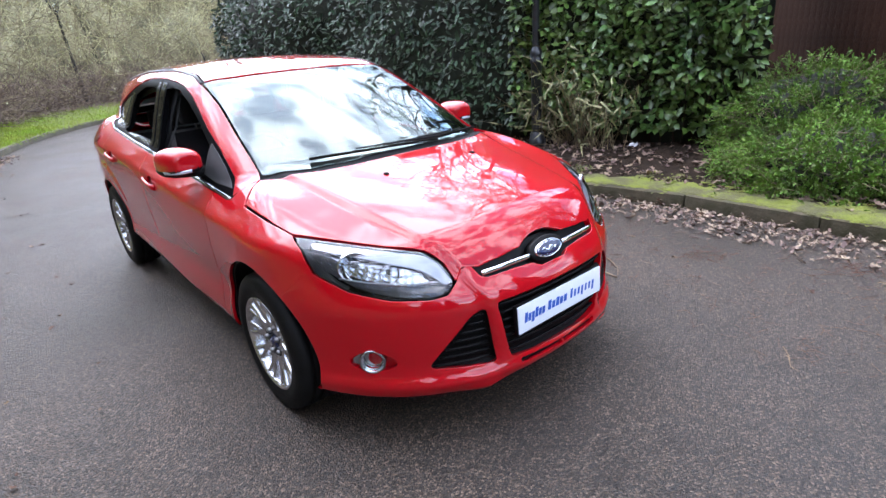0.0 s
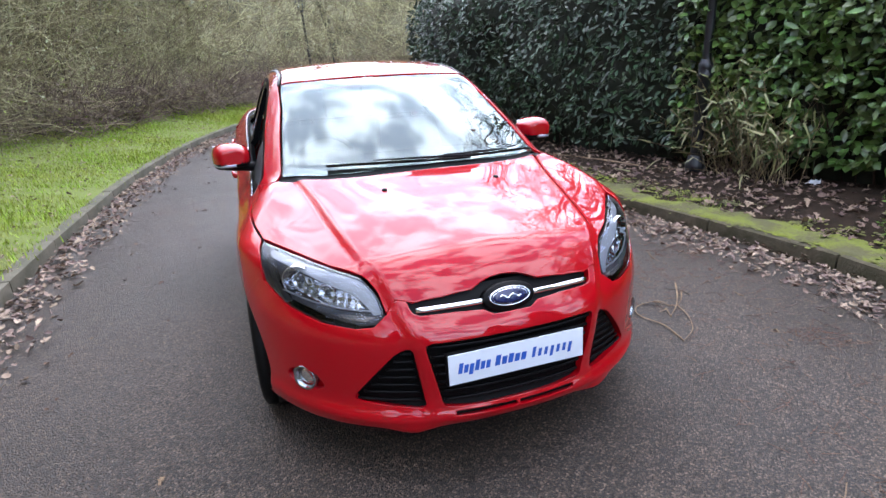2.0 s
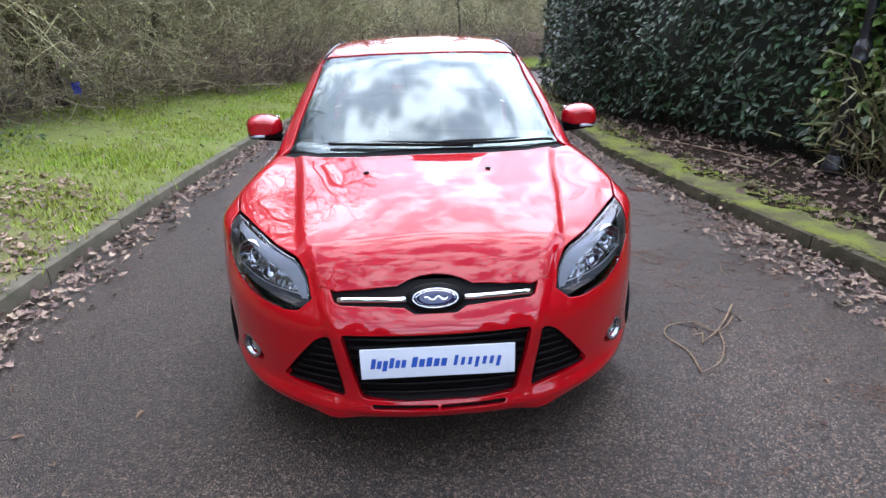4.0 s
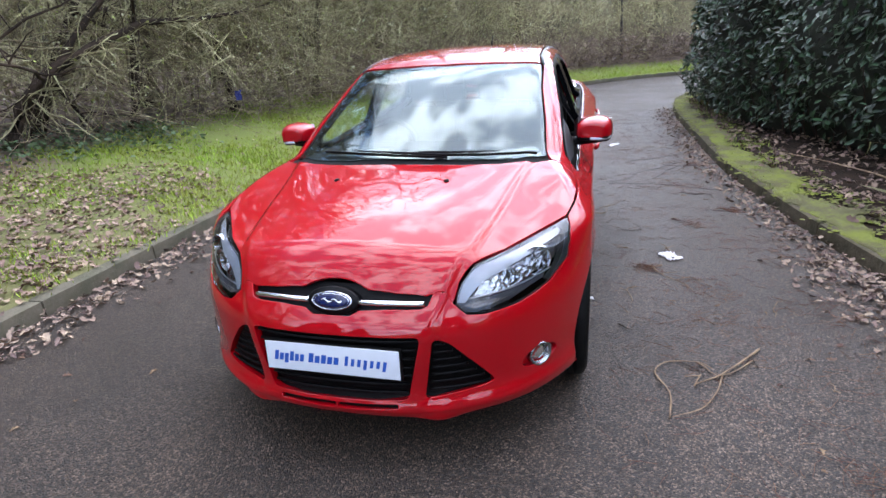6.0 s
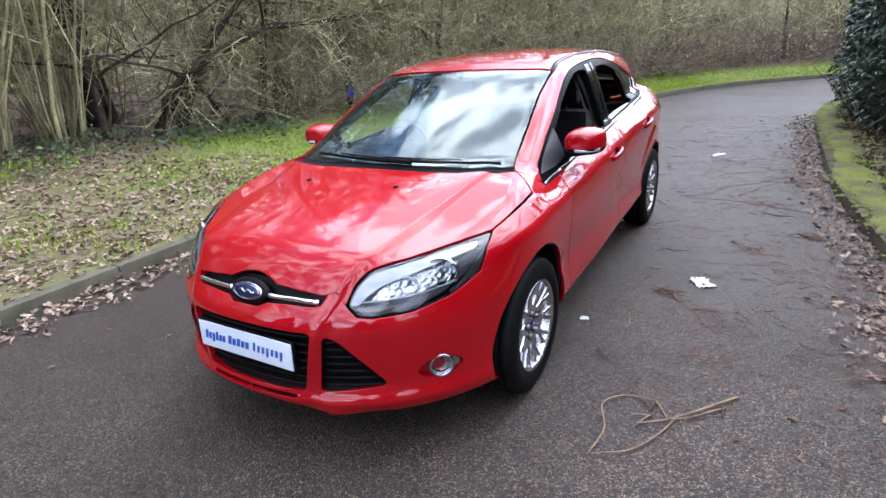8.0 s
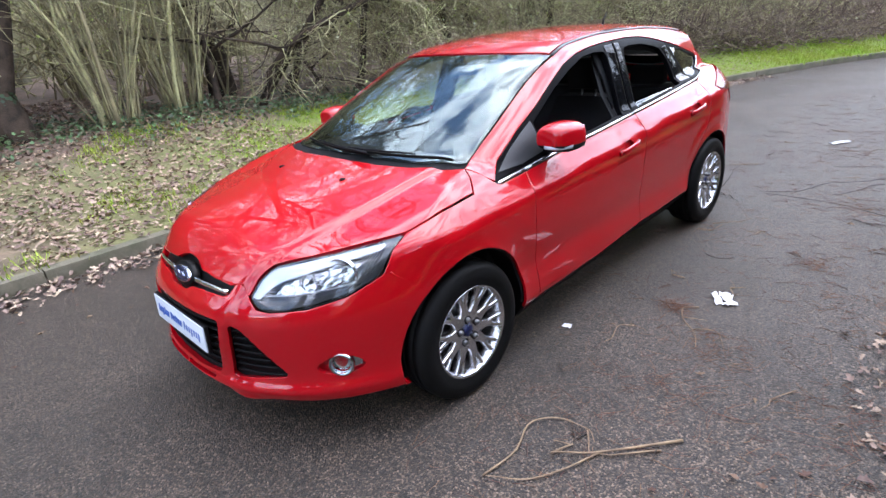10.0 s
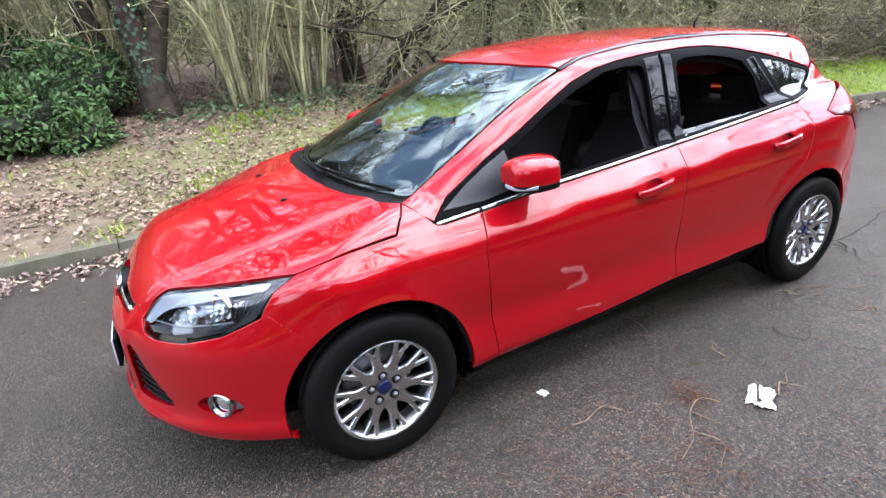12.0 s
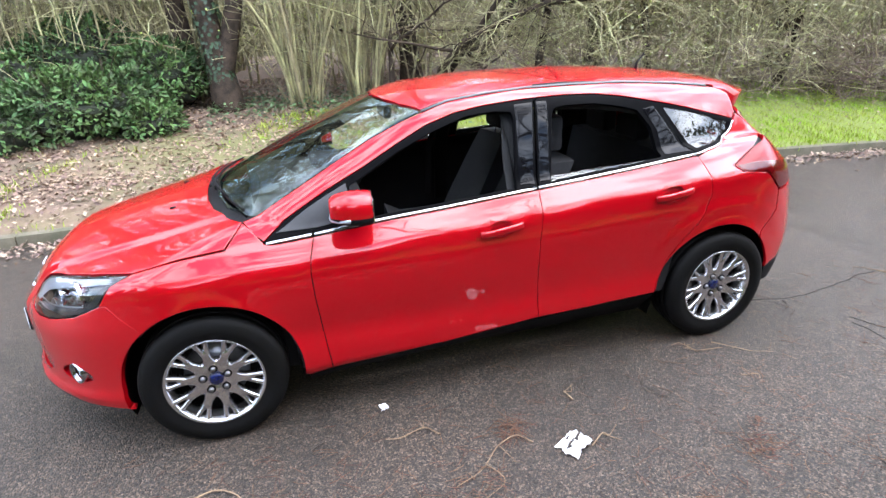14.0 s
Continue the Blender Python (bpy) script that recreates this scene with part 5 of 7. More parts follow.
fs += [tuple(range(6))[::-1], tuple(range(24 * 6, 25 * 6))]
spoiler = mesh_ob("roof_spoiler", rows, [f[::-1] for f in fs], PAINT, car)
spoiler.data.set_sharp_from_angle(angle=radians(35))
# roof aerial
p = on_top((0.0, 2.60))[0]
tube("aerial", [p + (0, 0, -0.01), p + (0, 0.01, 0.03), p + (0, 0.06, 0.09)], (0.014, 0.007, 0.003), BLACK_PLASTIC, car)

# floor pan and cabin
block("floor_pan", (-0.60, -0.55, 0.17), (0.60, 3.05, 0.23), RUBBER, car, bevel=0.01)
block("bulkhead", (-0.72, 0.30, 0.22), (0.72, 0.36, 0.86), CABIN, car, bevel=0.01)
block("engine_bay", (-0.52, -0.62, 0.22), (0.52, 0.28, 0.60), RUBBER, car, bevel=0.02)
block("rear_bulkhead", (-0.70, 3.0, 0.25), (0.70, 3.04, 0.9), CABIN, car, bevel=0.01)


def dash_shape(v):
    x, y, z = v
    return (x, y - 0.10 * (x / 0.72) ** 2 * (y < 0.5) + 0.0, z - 0.03 * (x / 0.72) ** 2 - 0.10 * max(0.0, (0.42 - y)) * (z > 0.9))


block("dashboard", (-0.72, 0.28, 0.60), (0.72, 0.78, 0.965), DASH, car, shape=dash_shape)
block("instrument_hood", (-0.56, 0.58, 0.93), (-0.20, 0.78, 1.00), DASH, car, bevel=0.04, segs=4)
block("centre_console", (-0.13, 0.60, 0.22), (0.13, 1.55, 0.52), CABIN, car, bevel=0.04, segs=3)
sw = tagged(new("steering_wheel"), "black steering wheel on the right-hand side")
sw.parent = car
a = np.linspace(0, 2 * np.pi, 33)
tube("wheel_rim", np.stack([0.185 * np.cos(a), np.zeros(33), 0.185 * np.sin(a)], 1), 0.015, DASH, sw, sides=10)
block("wheel_boss", (-0.075, -0.02, -0.06), (0.075, 0.02, 0.06), DASH, sw, bevel=0.02, segs=3)
for x0, z0, x1, z1 in ((-0.07, 0, -0.18, 0.02), (0.07, 0, 0.18, 0.02), (0, -0.05, 0, -0.18)):
    tube("wheel_spoke", [(x0, 0, z0), (x1, 0, z1)], 0.014, LAMP_SILVER, sw, sides=8)
sw.matrix_basis = pose(-0.37, 0.86, 0.90, -28, 0, 0)


def make_seat():
    st = tagged(new("seat"), "black cloth car seat with headrest")

    def cushion(v):
        x, y, z = v
        return (x * (1 - 0.06 * (z > 0.45)), y, z + 0.05 * (x / 0.26) ** 2 + 0.06 * (y < -0.2))

    def backrest(v):
        x, y, z = v
        k = (z - 0.45) / 0.62
        return (x * (1 - 0.22 * k * k), y + 0.30 * k - 0.05 * (x / 0.26) ** 2 * (1 - 0.5 * k), z)

    block("cushion", (-0.26, -0.30, 0.30), (0.26, 0.25, 0.46), CLOTH, st, shape=cushion)
    block("backrest", (-0.26, 0.16, 0.42), (0.26, 0.30, 1.04), CLOTH, st, shape=backrest)
    block("headrest", (-0.14, 0.43, 1.08), (0.14, 0.53, 1.27), CLOTH, st, bevel=0.045, segs=4)
    for x in (-0.05, 0.05):
        tube("headrest_post", [(x, 0.46, 1.0), (x, 0.48, 1.1)], 0.007, STEEL, st)
    block("seat_base", (-0.22, -0.22, 0.21), (0.22, 0.24, 0.32), CABIN, st, bevel=0.02)
    return st


seat = make_seat()
seat.parent = car
seat.matrix_basis = pose(0.37, 1.32, 0.0)
s2 = copy_thing(seat, pose(-0.37, 1.36, 0.0))
s2.parent = car
block("rear_bench", (-0.64, 2.02, 0.25), (0.64, 2.55, 0.48), CLOTH, car, bevel=0.06, segs=3)
block("rear_backrest", (-0.64, 2.42, 0.42), (0.64, 2.62, 0.99), CLOTH, car, shape=lambda v: (v[0], v[1] + 0.22 * (v[2] - 0.42), v[2]))
for x in (-0.38, 0.0, 0.38):
    block("rear_headrest", (x - 0.13, 2.57, 1.0), (x + 0.13, 2.67, 1.14), CLOTH, car, bevel=0.04, segs=3)
block("parcel_shelf", (-0.62, 2.70, 0.93), (0.62, 3.05, 0.96), CABIN, car, bevel=0.01)
block("interior_mirror", (-0.11, 0.98, 1.265), (0.11, 1.02, 1.33), DASH, car, bevel=0.02, segs=3)
for s in (1, -1):
    v = on_side((1.50, 1.34), (1.53, 1.2), (1.54, 1.05), (1.55, 0.9), (1.54, 0.5)) - (0.06, 0, 0)
    ribbon("pillar_lining", v * (s, 1, 1), 0.10, 0.012, CABIN, car, up=(-s, 0, 0))
    v = on_side((1.49, 1.30), (1.47, 1.1), (1.45, 0.9), (1.43, 0.55)) - (0.085, 0, 0)
    ribbon("seat_belt", v * (s, 1, 1), 0.045, 0.002, BELT, car, up=(s, 0, 0))
    v = FRAME_TOP[2:14] - (0.035, 0, 0.015)
    ribbon("pillar_lining", v * (s, 1, 1), 0.07, 0.012, CABIN, car, up=(-s, 0, 0))
    v = on_side((2.45, 1.25), (2.55, 1.1), (2.6, 0.95)) - (0.05, 0, 0)
    ribbon("pillar_lining", v * (s, 1, 1), 0.16, 0.012, CABIN, car, up=(-s, 0, 0))
    v = FRAME_TOP[9:] - (0.045, 0, 0.012)
    ribbon("pillar_lining", v * (s, 1, 1), 0.14, 0.012, CABIN, car, up=(-s, 0, -0.4))


# ---- growth ----
BARK = material("bark", (0.060, 0.042, 0.031), 0.92, second=(0.022, 0.017, 0.014), scale=7, bump=1.0, bump_scale=26, spec=0.08)
BARK_GREY = material("grey_bark", (0.20, 0.185, 0.14), 0.9, second=(0.095, 0.095, 0.055), scale=6, bump=0.8, bump_scale=30, spec=0.1)
STEM = material("hazel_stem", (0.335, 0.290, 0.152), 0.85, second=(0.130, 0.110, 0.060), scale=4, bump=0.4, bump_scale=40, island=0.45)
TWIG = material("twig", (0.44, 0.390, 0.228), 0.9, second=(0.160, 0.136, 0.080), scale=1.2, island=0.6, spec=0.15)
BRAMBLE = material("bramble_cane", (0.210, 0.150, 0.108), 0.9, second=(0.095, 0.064, 0.048), scale=1.5, island=0.5)
BUD = material("bud_leaf", (0.30, 0.32, 0.085), 0.8, second=(0.20, 0.24, 0.06), scale=2, island=0.4)
BLOSSOM = material("blossom", (0.52, 0.52, 0.36), 0.8, second=(0.30, 0.31, 0.15), scale=2, island=0.35)
LAUREL = material("laurel_leaf", (0.030, 0.058, 0.024), 0.33, second=(0.016, 0.034, 0.017), scale=1.5, island=0.5, spec=0.35)
LAUREL_PALE = material("pale_laurel_leaf", (0.090, 0.152, 0.029), 0.36, second=(0.040, 0.080, 0.021), scale=1.5, island=0.45, spec=0.5)
# near-black fill for the shade deep inside hedge, bushes and junipers
SHADY = material("shade_core", (0.016, 0.022, 0.010), 0.95, second=(0.010, 0.010, 0.006), scale=6, bump=1.0, bump_scale=20)
JUNIPER = material("juniper_leaf", (0.125, 0.220, 0.030), 0.6, second=(0.066, 0.125, 0.024), scale=2.5, island=0.45, spec=0.25)
CANE = material("dry_cane", (0.26, 0.19, 0.10), 0.8, second=(0.09, 0.065, 0.04), scale=3, island=0.4)
CANE_LEAF = material("cane_leaf", (0.11, 0.13, 0.04), 0.6, second=(0.15, 0.12, 0.06), scale=3, island=0.4)
GRASS = material("grass_blade", (0.175, 0.285, 0.014), 0.6, second=(0.250, 0.275, 0.045), scale=1.4, island=0.5, spec=0.25)
DEAD_LEAF = material("dead_leaf", (0.300, 0.214, 0.166), 0.8, second=(0.140, 0.090, 0.068), scale=6, island=0.55)
WOOD_LEAF = material("wood_leaf_litter", (0.33, 0.222, 0.168), 0.85, second=(0.16, 0.100, 0.070), scale=5, island=0.5)
FENCE = material("fence_board", (0.052, 0.023, 0.014), 0.85, second=(0.026, 0.012, 0.008), scale=3, bump=0.5, bump_scale=60, spec=0.1)
IRON = material("black_iron", (0.010, 0.011, 0.014), 0.35, spread=0.3, scale=14, bump=0.15, bump_scale=80)
LANTERN = pane("lantern_glass", (0.85, 0.87, 0.88))
# pale noise for far stems, dark for the shade in the gaps between
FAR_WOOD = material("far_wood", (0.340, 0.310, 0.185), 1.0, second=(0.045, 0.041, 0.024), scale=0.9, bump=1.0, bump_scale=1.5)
rng = np.random.default_rng(7)


def fast_mesh(name, verts, faces, mat, parent=None, label="", smooth=True):
    """A mesh from arrays: all faces have the same number of corners."""
    verts, faces = np.asarray(verts, np.float32).reshape(-1, 3), np.asarray(faces, np.int32)
    me = bpy.data.meshes.new(name)
    me.vertices.add(len(verts))
    me.vertices.foreach_set("co", verts.ravel())
    me.loops.add(faces.size)
    me.loops.foreach_set("vertex_index", faces.ravel())
    me.polygons.add(len(faces))
    me.polygons.foreach_set("loop_start", np.arange(0, faces.size, faces.shape[1], dtype=np.int32))
    me.polygons.foreach_set("use_smooth", np.full(len(faces), smooth))
    me.materials.append(mat)
    me.update(calc_edges=True)
    ob = new(name, me)
    if parent:
        ob.parent = parent
    if label:
        ob["label"] = label
    return ob


def unit(v):
    return v / np.maximum(np.linalg.norm(v, axis=-1, keepdims=True), 1e-9)


def sticks(name, paths, radii, mat, parent=None, label="", sides=3):
    """Many tapering stems in one mesh: paths (n, k, 3) and radii (n, k)."""
    paths, radii = np.asarray(paths, float), np.asarray(radii, float)
    n, k, _ = paths.shape
    t = unit(np.gradient(paths, axis=1))
    ref = np.where(np.abs(t[..., 2:]) < 0.8, np.array([0, 0, 1.0]), np.array([1.0, 0, 0]))
    u = unit(np.cross(t, ref))
    w = np.cross(t, u)
    a = np.arange(sides) * 2 * np.pi / sides
    ring = u[:, :, None] * np.cos(a)[:, None] + w[:, :, None] * np.sin(a)[:, None]
    verts = paths[:, :, None] + radii[:, :, None, None] * ring
    i = np.arange(k - 1)[:, None] * sides
    j = np.arange(sides)[None]
    q = np.stack([i + j, i + (j + 1) % sides, i + sides + (j + 1) % sides, i + sides + j], -1).reshape(-1, 4)
    faces = (q[None] + (np.arange(n) * k * sides)[:, None, None]).reshape(-1, 4)
    ob = fast_mesh(name, verts, faces, mat, parent, label)
    return tagged(ob, kind="stuff") if n > 1 else ob


LEAF_V = np.array([(0, 0, 0), (0.30, 0.42, 0.06), (0.65, 0.46, 0.04), (1.0, 0, -0.10), (0.65, -0.46, 0.04), (0.30, -0.42, 0.06), (0.33, 0, -0.02), (0.66, 0, -0.05)])
LEAF_F = np.array([(0, 6, 1), (1, 6, 7), (1, 7, 2), (2, 7, 3), (0, 5, 6), (5, 4, 7), (5, 7, 6), (4, 3, 7)])
BLADE_V = np.array([(0, 0.5, 0), (0, -0.5, 0), (0.55, 0.33, 0.06), (0.55, -0.33, 0.06), (1.0, 0, -0.04)])
BLADE_F = np.array([(0, 1, 2), (1, 3, 2), (2, 3, 4)])
BIT_V = np.array([(0, 0, 0), (0.5, 0.5, 0.05), (1, 0, 0), (0.5, -0.5, 0.05)])
BIT_F = np.array([(0, 3, 1), (1, 3, 2)])
OAK_V = np.array([(0, 0, 0), (0.15, 0.20, 0.02), (0.32, 0.17, 0.05), (0.45, 0.42, 0.10), (0.60, 0.24, 0.05), (0.78, 0.36, 0.12), (1.0, 0.02, 0.16),
                  (0.78, -0.34, 0.14), (0.62, -0.22, 0.05), (0.45, -0.44, 0.14), (0.32, -0.17, 0.05), (0.15, -0.20, 0.03), (0.5, 0, -0.02)])
OAK_F = np.array([(i, (i + 1) % 12, 12)[::-1] for i in range(12)])[:, ::-1]


def scatter(name, at, along, up, length, width, mat, parent=None, label="", shape=(LEAF_V, LEAF_F), curl=0.0):
    """Many leaves in one mesh: at each place one leaf that grows along, with its upper face to up."""
    v, f = shape
    x = unit(along)
    y = unit(np.cross(up, x))
    z = np.cross(x, y)
    n = len(at)
    length, width = np.broadcast_to(length, n), np.broadcast_to(width, n)
    lx, ly, lz = v[:, 0][None] * length[:, None], v[:, 1][None] * width[:, None], v[:, 2][None] * length[:, None]
    if curl:
        lz = lz + (rng.uniform(-curl, curl, n) / np.maximum(length, 1e-6))[:, None] * ((v[:, 0] - 0.5) ** 2 * 2)[None] * length[:, None] ** 2
        lz = lz + rng.uniform(0, curl, n)[:, None] * (v[:, 1] ** 2)[None] * width[:, None] * 1.5
    verts = at[:, None] + lx[..., None] * x[:, None] + ly[..., None] * y[:, None] + lz[..., None] * z[:, None]
    faces = (f[None] + (np.arange(n) * len(v))[:, None, None]).reshape(-1, 3)
    return tagged(fast_mesh(name, verts, faces, mat, parent, label), kind="stuff")


def wander(start, way, length, k, bend=0.3, droop=0.0):
    """Crooked lines (n, k, 3) from places along ways."""
    n = len(start)
    step = (np.broadcast_to(length, n) / (k - 1))[:, None]
    out = [start]
    d = unit(way)
    for _ in range(k - 1):
        d = unit(d + rng.normal(0, bend, (n, 3)) + (0, 0, -droop))
        out.append(out[-1] + step * d)
    return np.stack(out, 1)


def bare_tree(label, base, lean, height, radius, mat, levels=(9, 7, 6), spread=0.75, first=0.3, twig_len=0.9, name="tree", fine=True, category="tree"):
    """A leafless tree: trunk, limbs, branches and twigs."""
    tree = tagged(new(name), label, category)
    tree.matrix_basis = Matrix.Translation(base)
    k = 12
    trunk = wander(np.zeros((1, 3)), np.array([lean]), height, k, 0.06)
    r = radius * np.linspace(1, 0.18, k)[None] ** 0.9
    r[:, 0] *= 1.35
    sticks("trunk", trunk, r, mat, tree, sides=12)
    par, par_r, length = trunk, r, height * 0.55
    for lev, count in enumerate(levels):
        n = len(par) * count
        which = np.repeat(np.arange(len(par)), count)
        s = rng.uniform(first if lev == 0 else 0.25, 0.98, n)
        pos = s * (par.shape[1] - 1)
        i = np.minimum(pos.astype(int), par.shape[1] - 2)
        f = (pos - i)[:, None]
        start = par[which, i] * (1 - f) + par[which, i + 1] * f
        rad = (par_r[which, i] * (1 - f[:, 0]) + par_r[which, i + 1] * f[:, 0]) * rng.uniform(0.45, 0.75, n)
        axis = unit(par[which, i + 1] - par[which, i])
        side = unit(np.cross(axis, rng.normal(0, 1, (n, 3))))
        way = axis * (1 - spread) + side * spread + (0, 0, 0.22)
        L = length * rng.uniform(0.5, 1.0, n) * (1.15 - 0.6 * s)
        kk = 7 if lev < 2 else 4
        par = wander(start, way, L, kk, 0.20)
        par_r = np.maximum(rad[:, None] * np.linspace(1, 0.28, kk)[None], 0.0022)
        sticks(("limb_crown", "branch_crown", "twig_crown", "spray")[lev], par, par_r, mat if lev < 2 else TWIG, tree, sides=(8, 5, 3, 3)[lev])
        length *= 0.5
    return tree, par


def ground_left(p):
    return np.column_stack([p, left_ground(p[:, 0], p[:, 1])])


def along_line(points, n, depth, jitter=0.0):
    """Random places behind a line: depth is how far to its left, drawn by a function of a count."""
    ln = spline(points, 0.1)
    i = rng.integers(0, len(ln), n)
    t = np.gradient(ln, axis=0)
    nrm = unit(np.stack([-t[:, 1], t[:, 0]], 1))
    d = depth(n)
    return ln[i] + nrm[i] * d[:, None] + rng.normal(0, jitter, (n, 2)) if jitter else ln[i] + nrm[i] * d[:, None]


# -- the wood on the left --
WOOD_EDGE = [(-7.2, -10), (-6.9, -4), (-6.7, -0.5), (-6.4, 1.5), (-6.0, 3.0), (-5.2, 4.8), (-4.5, 6.5), (-3.9, 9.0), (-2.9, 12.0), (-1.2, 15.0), (1.0, 17.9), (3.5, 19.4), (6.5, 20.5), (11.0, 21.1), (18.0, 21.6), (30.0, 21.9)]
DENSE_EDGE = WOOD_EDGE[5:]

tree_a, _ = bare_tree("old ivy-clad tree with a thick dark trunk forking low", (-6.75, -0.30, 0.50), (-0.12, -0.10, 1.0), 9.5, 0.205, BARK, (10, 7, 6), first=0.28)
fork = wander(np.array([[-6.78, -0.28, 1.2]]), np.array([[0.02, 0.30, 1.0]]), 7.0, 10, 0.05)
fork_ob = sticks("second_stem", fork - np.array(tree_a.matrix_basis.translation), np.linspace(0.15, 0.04, 10)[None], BARK, tree_a, sides=10)
# ivy on the trunk
m = 900
h = rng.uniform(0.5, 3.4, m)
ang = rng.uniform(0, 2 * np.pi, m)
at = np.stack([0.22 * np.cos(ang) - 0.12 * h, 0.22 * np.sin(ang) - 0.08 * h, h], 1)
outw = np.stack([np.cos(ang), np.sin(ang), np.full(m, 0.2)], 1)
scatter("ivy", at, np.stack([-np.sin(ang), np.cos(ang), rng.uniform(-1, 0.2, m)], 1), outw, rng.uniform(0.04, 0.075, m), rng.uniform(0.04, 0.07, m), LAUREL, tree_a, "ivy leaves")


def coppice(base, n, height, label, lean=(0, 0, 0)):
    """A stool of many straight hazel stems that fan out."""
    c = tagged(new("hazel_stool"), label, "shrub", "hazel stools")
    c.matrix_basis = Matrix.Translation(base)
    a = rng.uniform(0, 2 * np.pi, n)
    r0 = 0.28 * np.sqrt(rng.uniform(0, 1, n))
    start = np.stack([r0 * np.cos(a), r0 * np.sin(a), np.full(n, -0.05)], 1)
    fan = rng.uniform(0.02, 0.36, n)
    way = np.stack([fan * np.cos(a), fan * np.sin(a), np.ones(n)], 1) + lean
    L = height * rng.uniform(0.6, 1.0, n)
    p = wander(start, way, L, 9, 0.085)
    r = (0.007 + 0.028 * rng.uniform(0, 1, n) ** 2)[:, None] * np.linspace(1, 0.25, 9)[None]
    sticks("stem_growth", p, r, STEM, c, sides=6)
    m = n * 14
    w = rng.integers(0, n, m)
    i = rng.integers(2, 8, m)
    f = rng.uniform(0, 1, (m, 1))
    st = p[w, i] * (1 - f) + p[w, i + 1] * f
    tw = wander(st, rng.normal(0, 1, (m, 3)) + (0, 0, 0.6), rng.uniform(0.3, 1.1, m), 4, 0.18)
    sticks("side_spray", tw, np.full((m, 1), 0.0045) * np.linspace(1, 0.4, 4)[None], STEM, c)
    q = tw[:, rng.integers(2, 4)]
    scatter("young_foliage", q, rng.normal(0, 1, q.shape), rng.normal(0, 1, q.shape) + (0, 0, 1), 0.035, 0.028, BUD, c, shape=(BIT_V, BIT_F))
    return c


for x, y, n, hgt, lean in ((-6.65, 0.92, 50, 5.2, (0, -0.03, 0)), (-6.85, 1.95, 56, 5.4, (0, 0.02, 0)), (-8.6, -1.6, 40, 5.6, (0, 0, 0)), (-8.2, -3.6, 36, 5.2, (0.1, 0.1, 0)),
                           (-9.6, 1.2, 36, 5.6, (0, 0, 0)), (-9.2, 3.4, 34, 5.4, (0, 0, 0)), (-10.8, -0.4, 34, 6.0, (0, 0, 0)), (-7.6, -6.2, 40, 5.4, (0, 0, 0)),
                           (-11.5, 2.6, 34, 6.0, (0, 0, 0)), (-12.2, -3.0, 34, 6.2, (0, 0, 0)), (-13.0, 5.0, 34, 6.4, (0, 0, 0))):
    z = float(left_ground(np.array([x]), np.array([y]))[0])
    coppice((x, y, z), n, hgt, "multi-stemmed hazel with thin pale stems" if x > -7 else "hazel stool deeper in the wood", lean)

# crooked thorn trees with low branches towards the road
for x, y, lean, hgt, rad in ((-6.3, 2.95, (0.25, 0.55, 0.9), 4.6, 0.062), (-6.5, 2.35, (-0.1, 0.15, 1), 4.2, 0.055), (-6.6, 3.6, (0.1, 0.5, 1), 4.8, 0.08), (-5.9, 4.6, (0.2, 0.2, 1), 4.4, 0.07),
                             (-5.6, 6.8, (0.1, -0.2, 1), 5.0, 0.08), (-5.2, 9.2, (0.2, 0.1, 1), 5.2, 0.08), (-4.6, 11.6, (0.1, 0.3, 1), 5.4, 0.09), (-3.9, 14.6, (0.3, 0.4, 1), 5.0, 0.09)):
    z = float(left_ground(np.array([x]), np.array([y]))[0])
    bare_tree("crooked dark thorn tree with low tangled branches", (x, y, z - 0.05), lean, hgt, rad, BARK, (9, 7, 5), spread=0.85, first=0.2, name="thorn_tree")
# the low bough that reaches along the verge
bough = np.array([(-6.25, 3.0, 0.62), (-6.12, 3.12, 1.0), (-5.75, 3.35, 1.42), (-5.45, 3.9, 1.72), (-5.25, 4.6, 1.98), (-5.0, 5.4, 2.02), (-4.8, 6.3, 2.12), (-4.7, 7.2, 2.3)])
bo = tagged(new("low_bough"), "long dark bough of a thorn tree reaching over the verge", "branch")
sticks("bough", bough[None], np.array([[0.085, 0.075, 0.065, 0.055, 0.045, 0.038, 0.028, 0.015]]), BARK, bo, sides=8)
n = 220
i = rng.integers(1, 7, n)
f = rng.uniform(0, 1, (n, 1))
st = bough[i] * (1 - f) + bough[np.minimum(i + 1, 7)] * f
tw = wander(st, rng.normal(0, 1, (n, 3)) + (0.35, 0.4, -0.1), rng.uniform(0.4, 1.5, n), 7, 0.22, 0.03)
sticks("twig_spray", tw, rng.uniform(0.004, 0.011, n)[:, None] * np.linspace(1, 0.3, 7)[None], TWIG, bo)

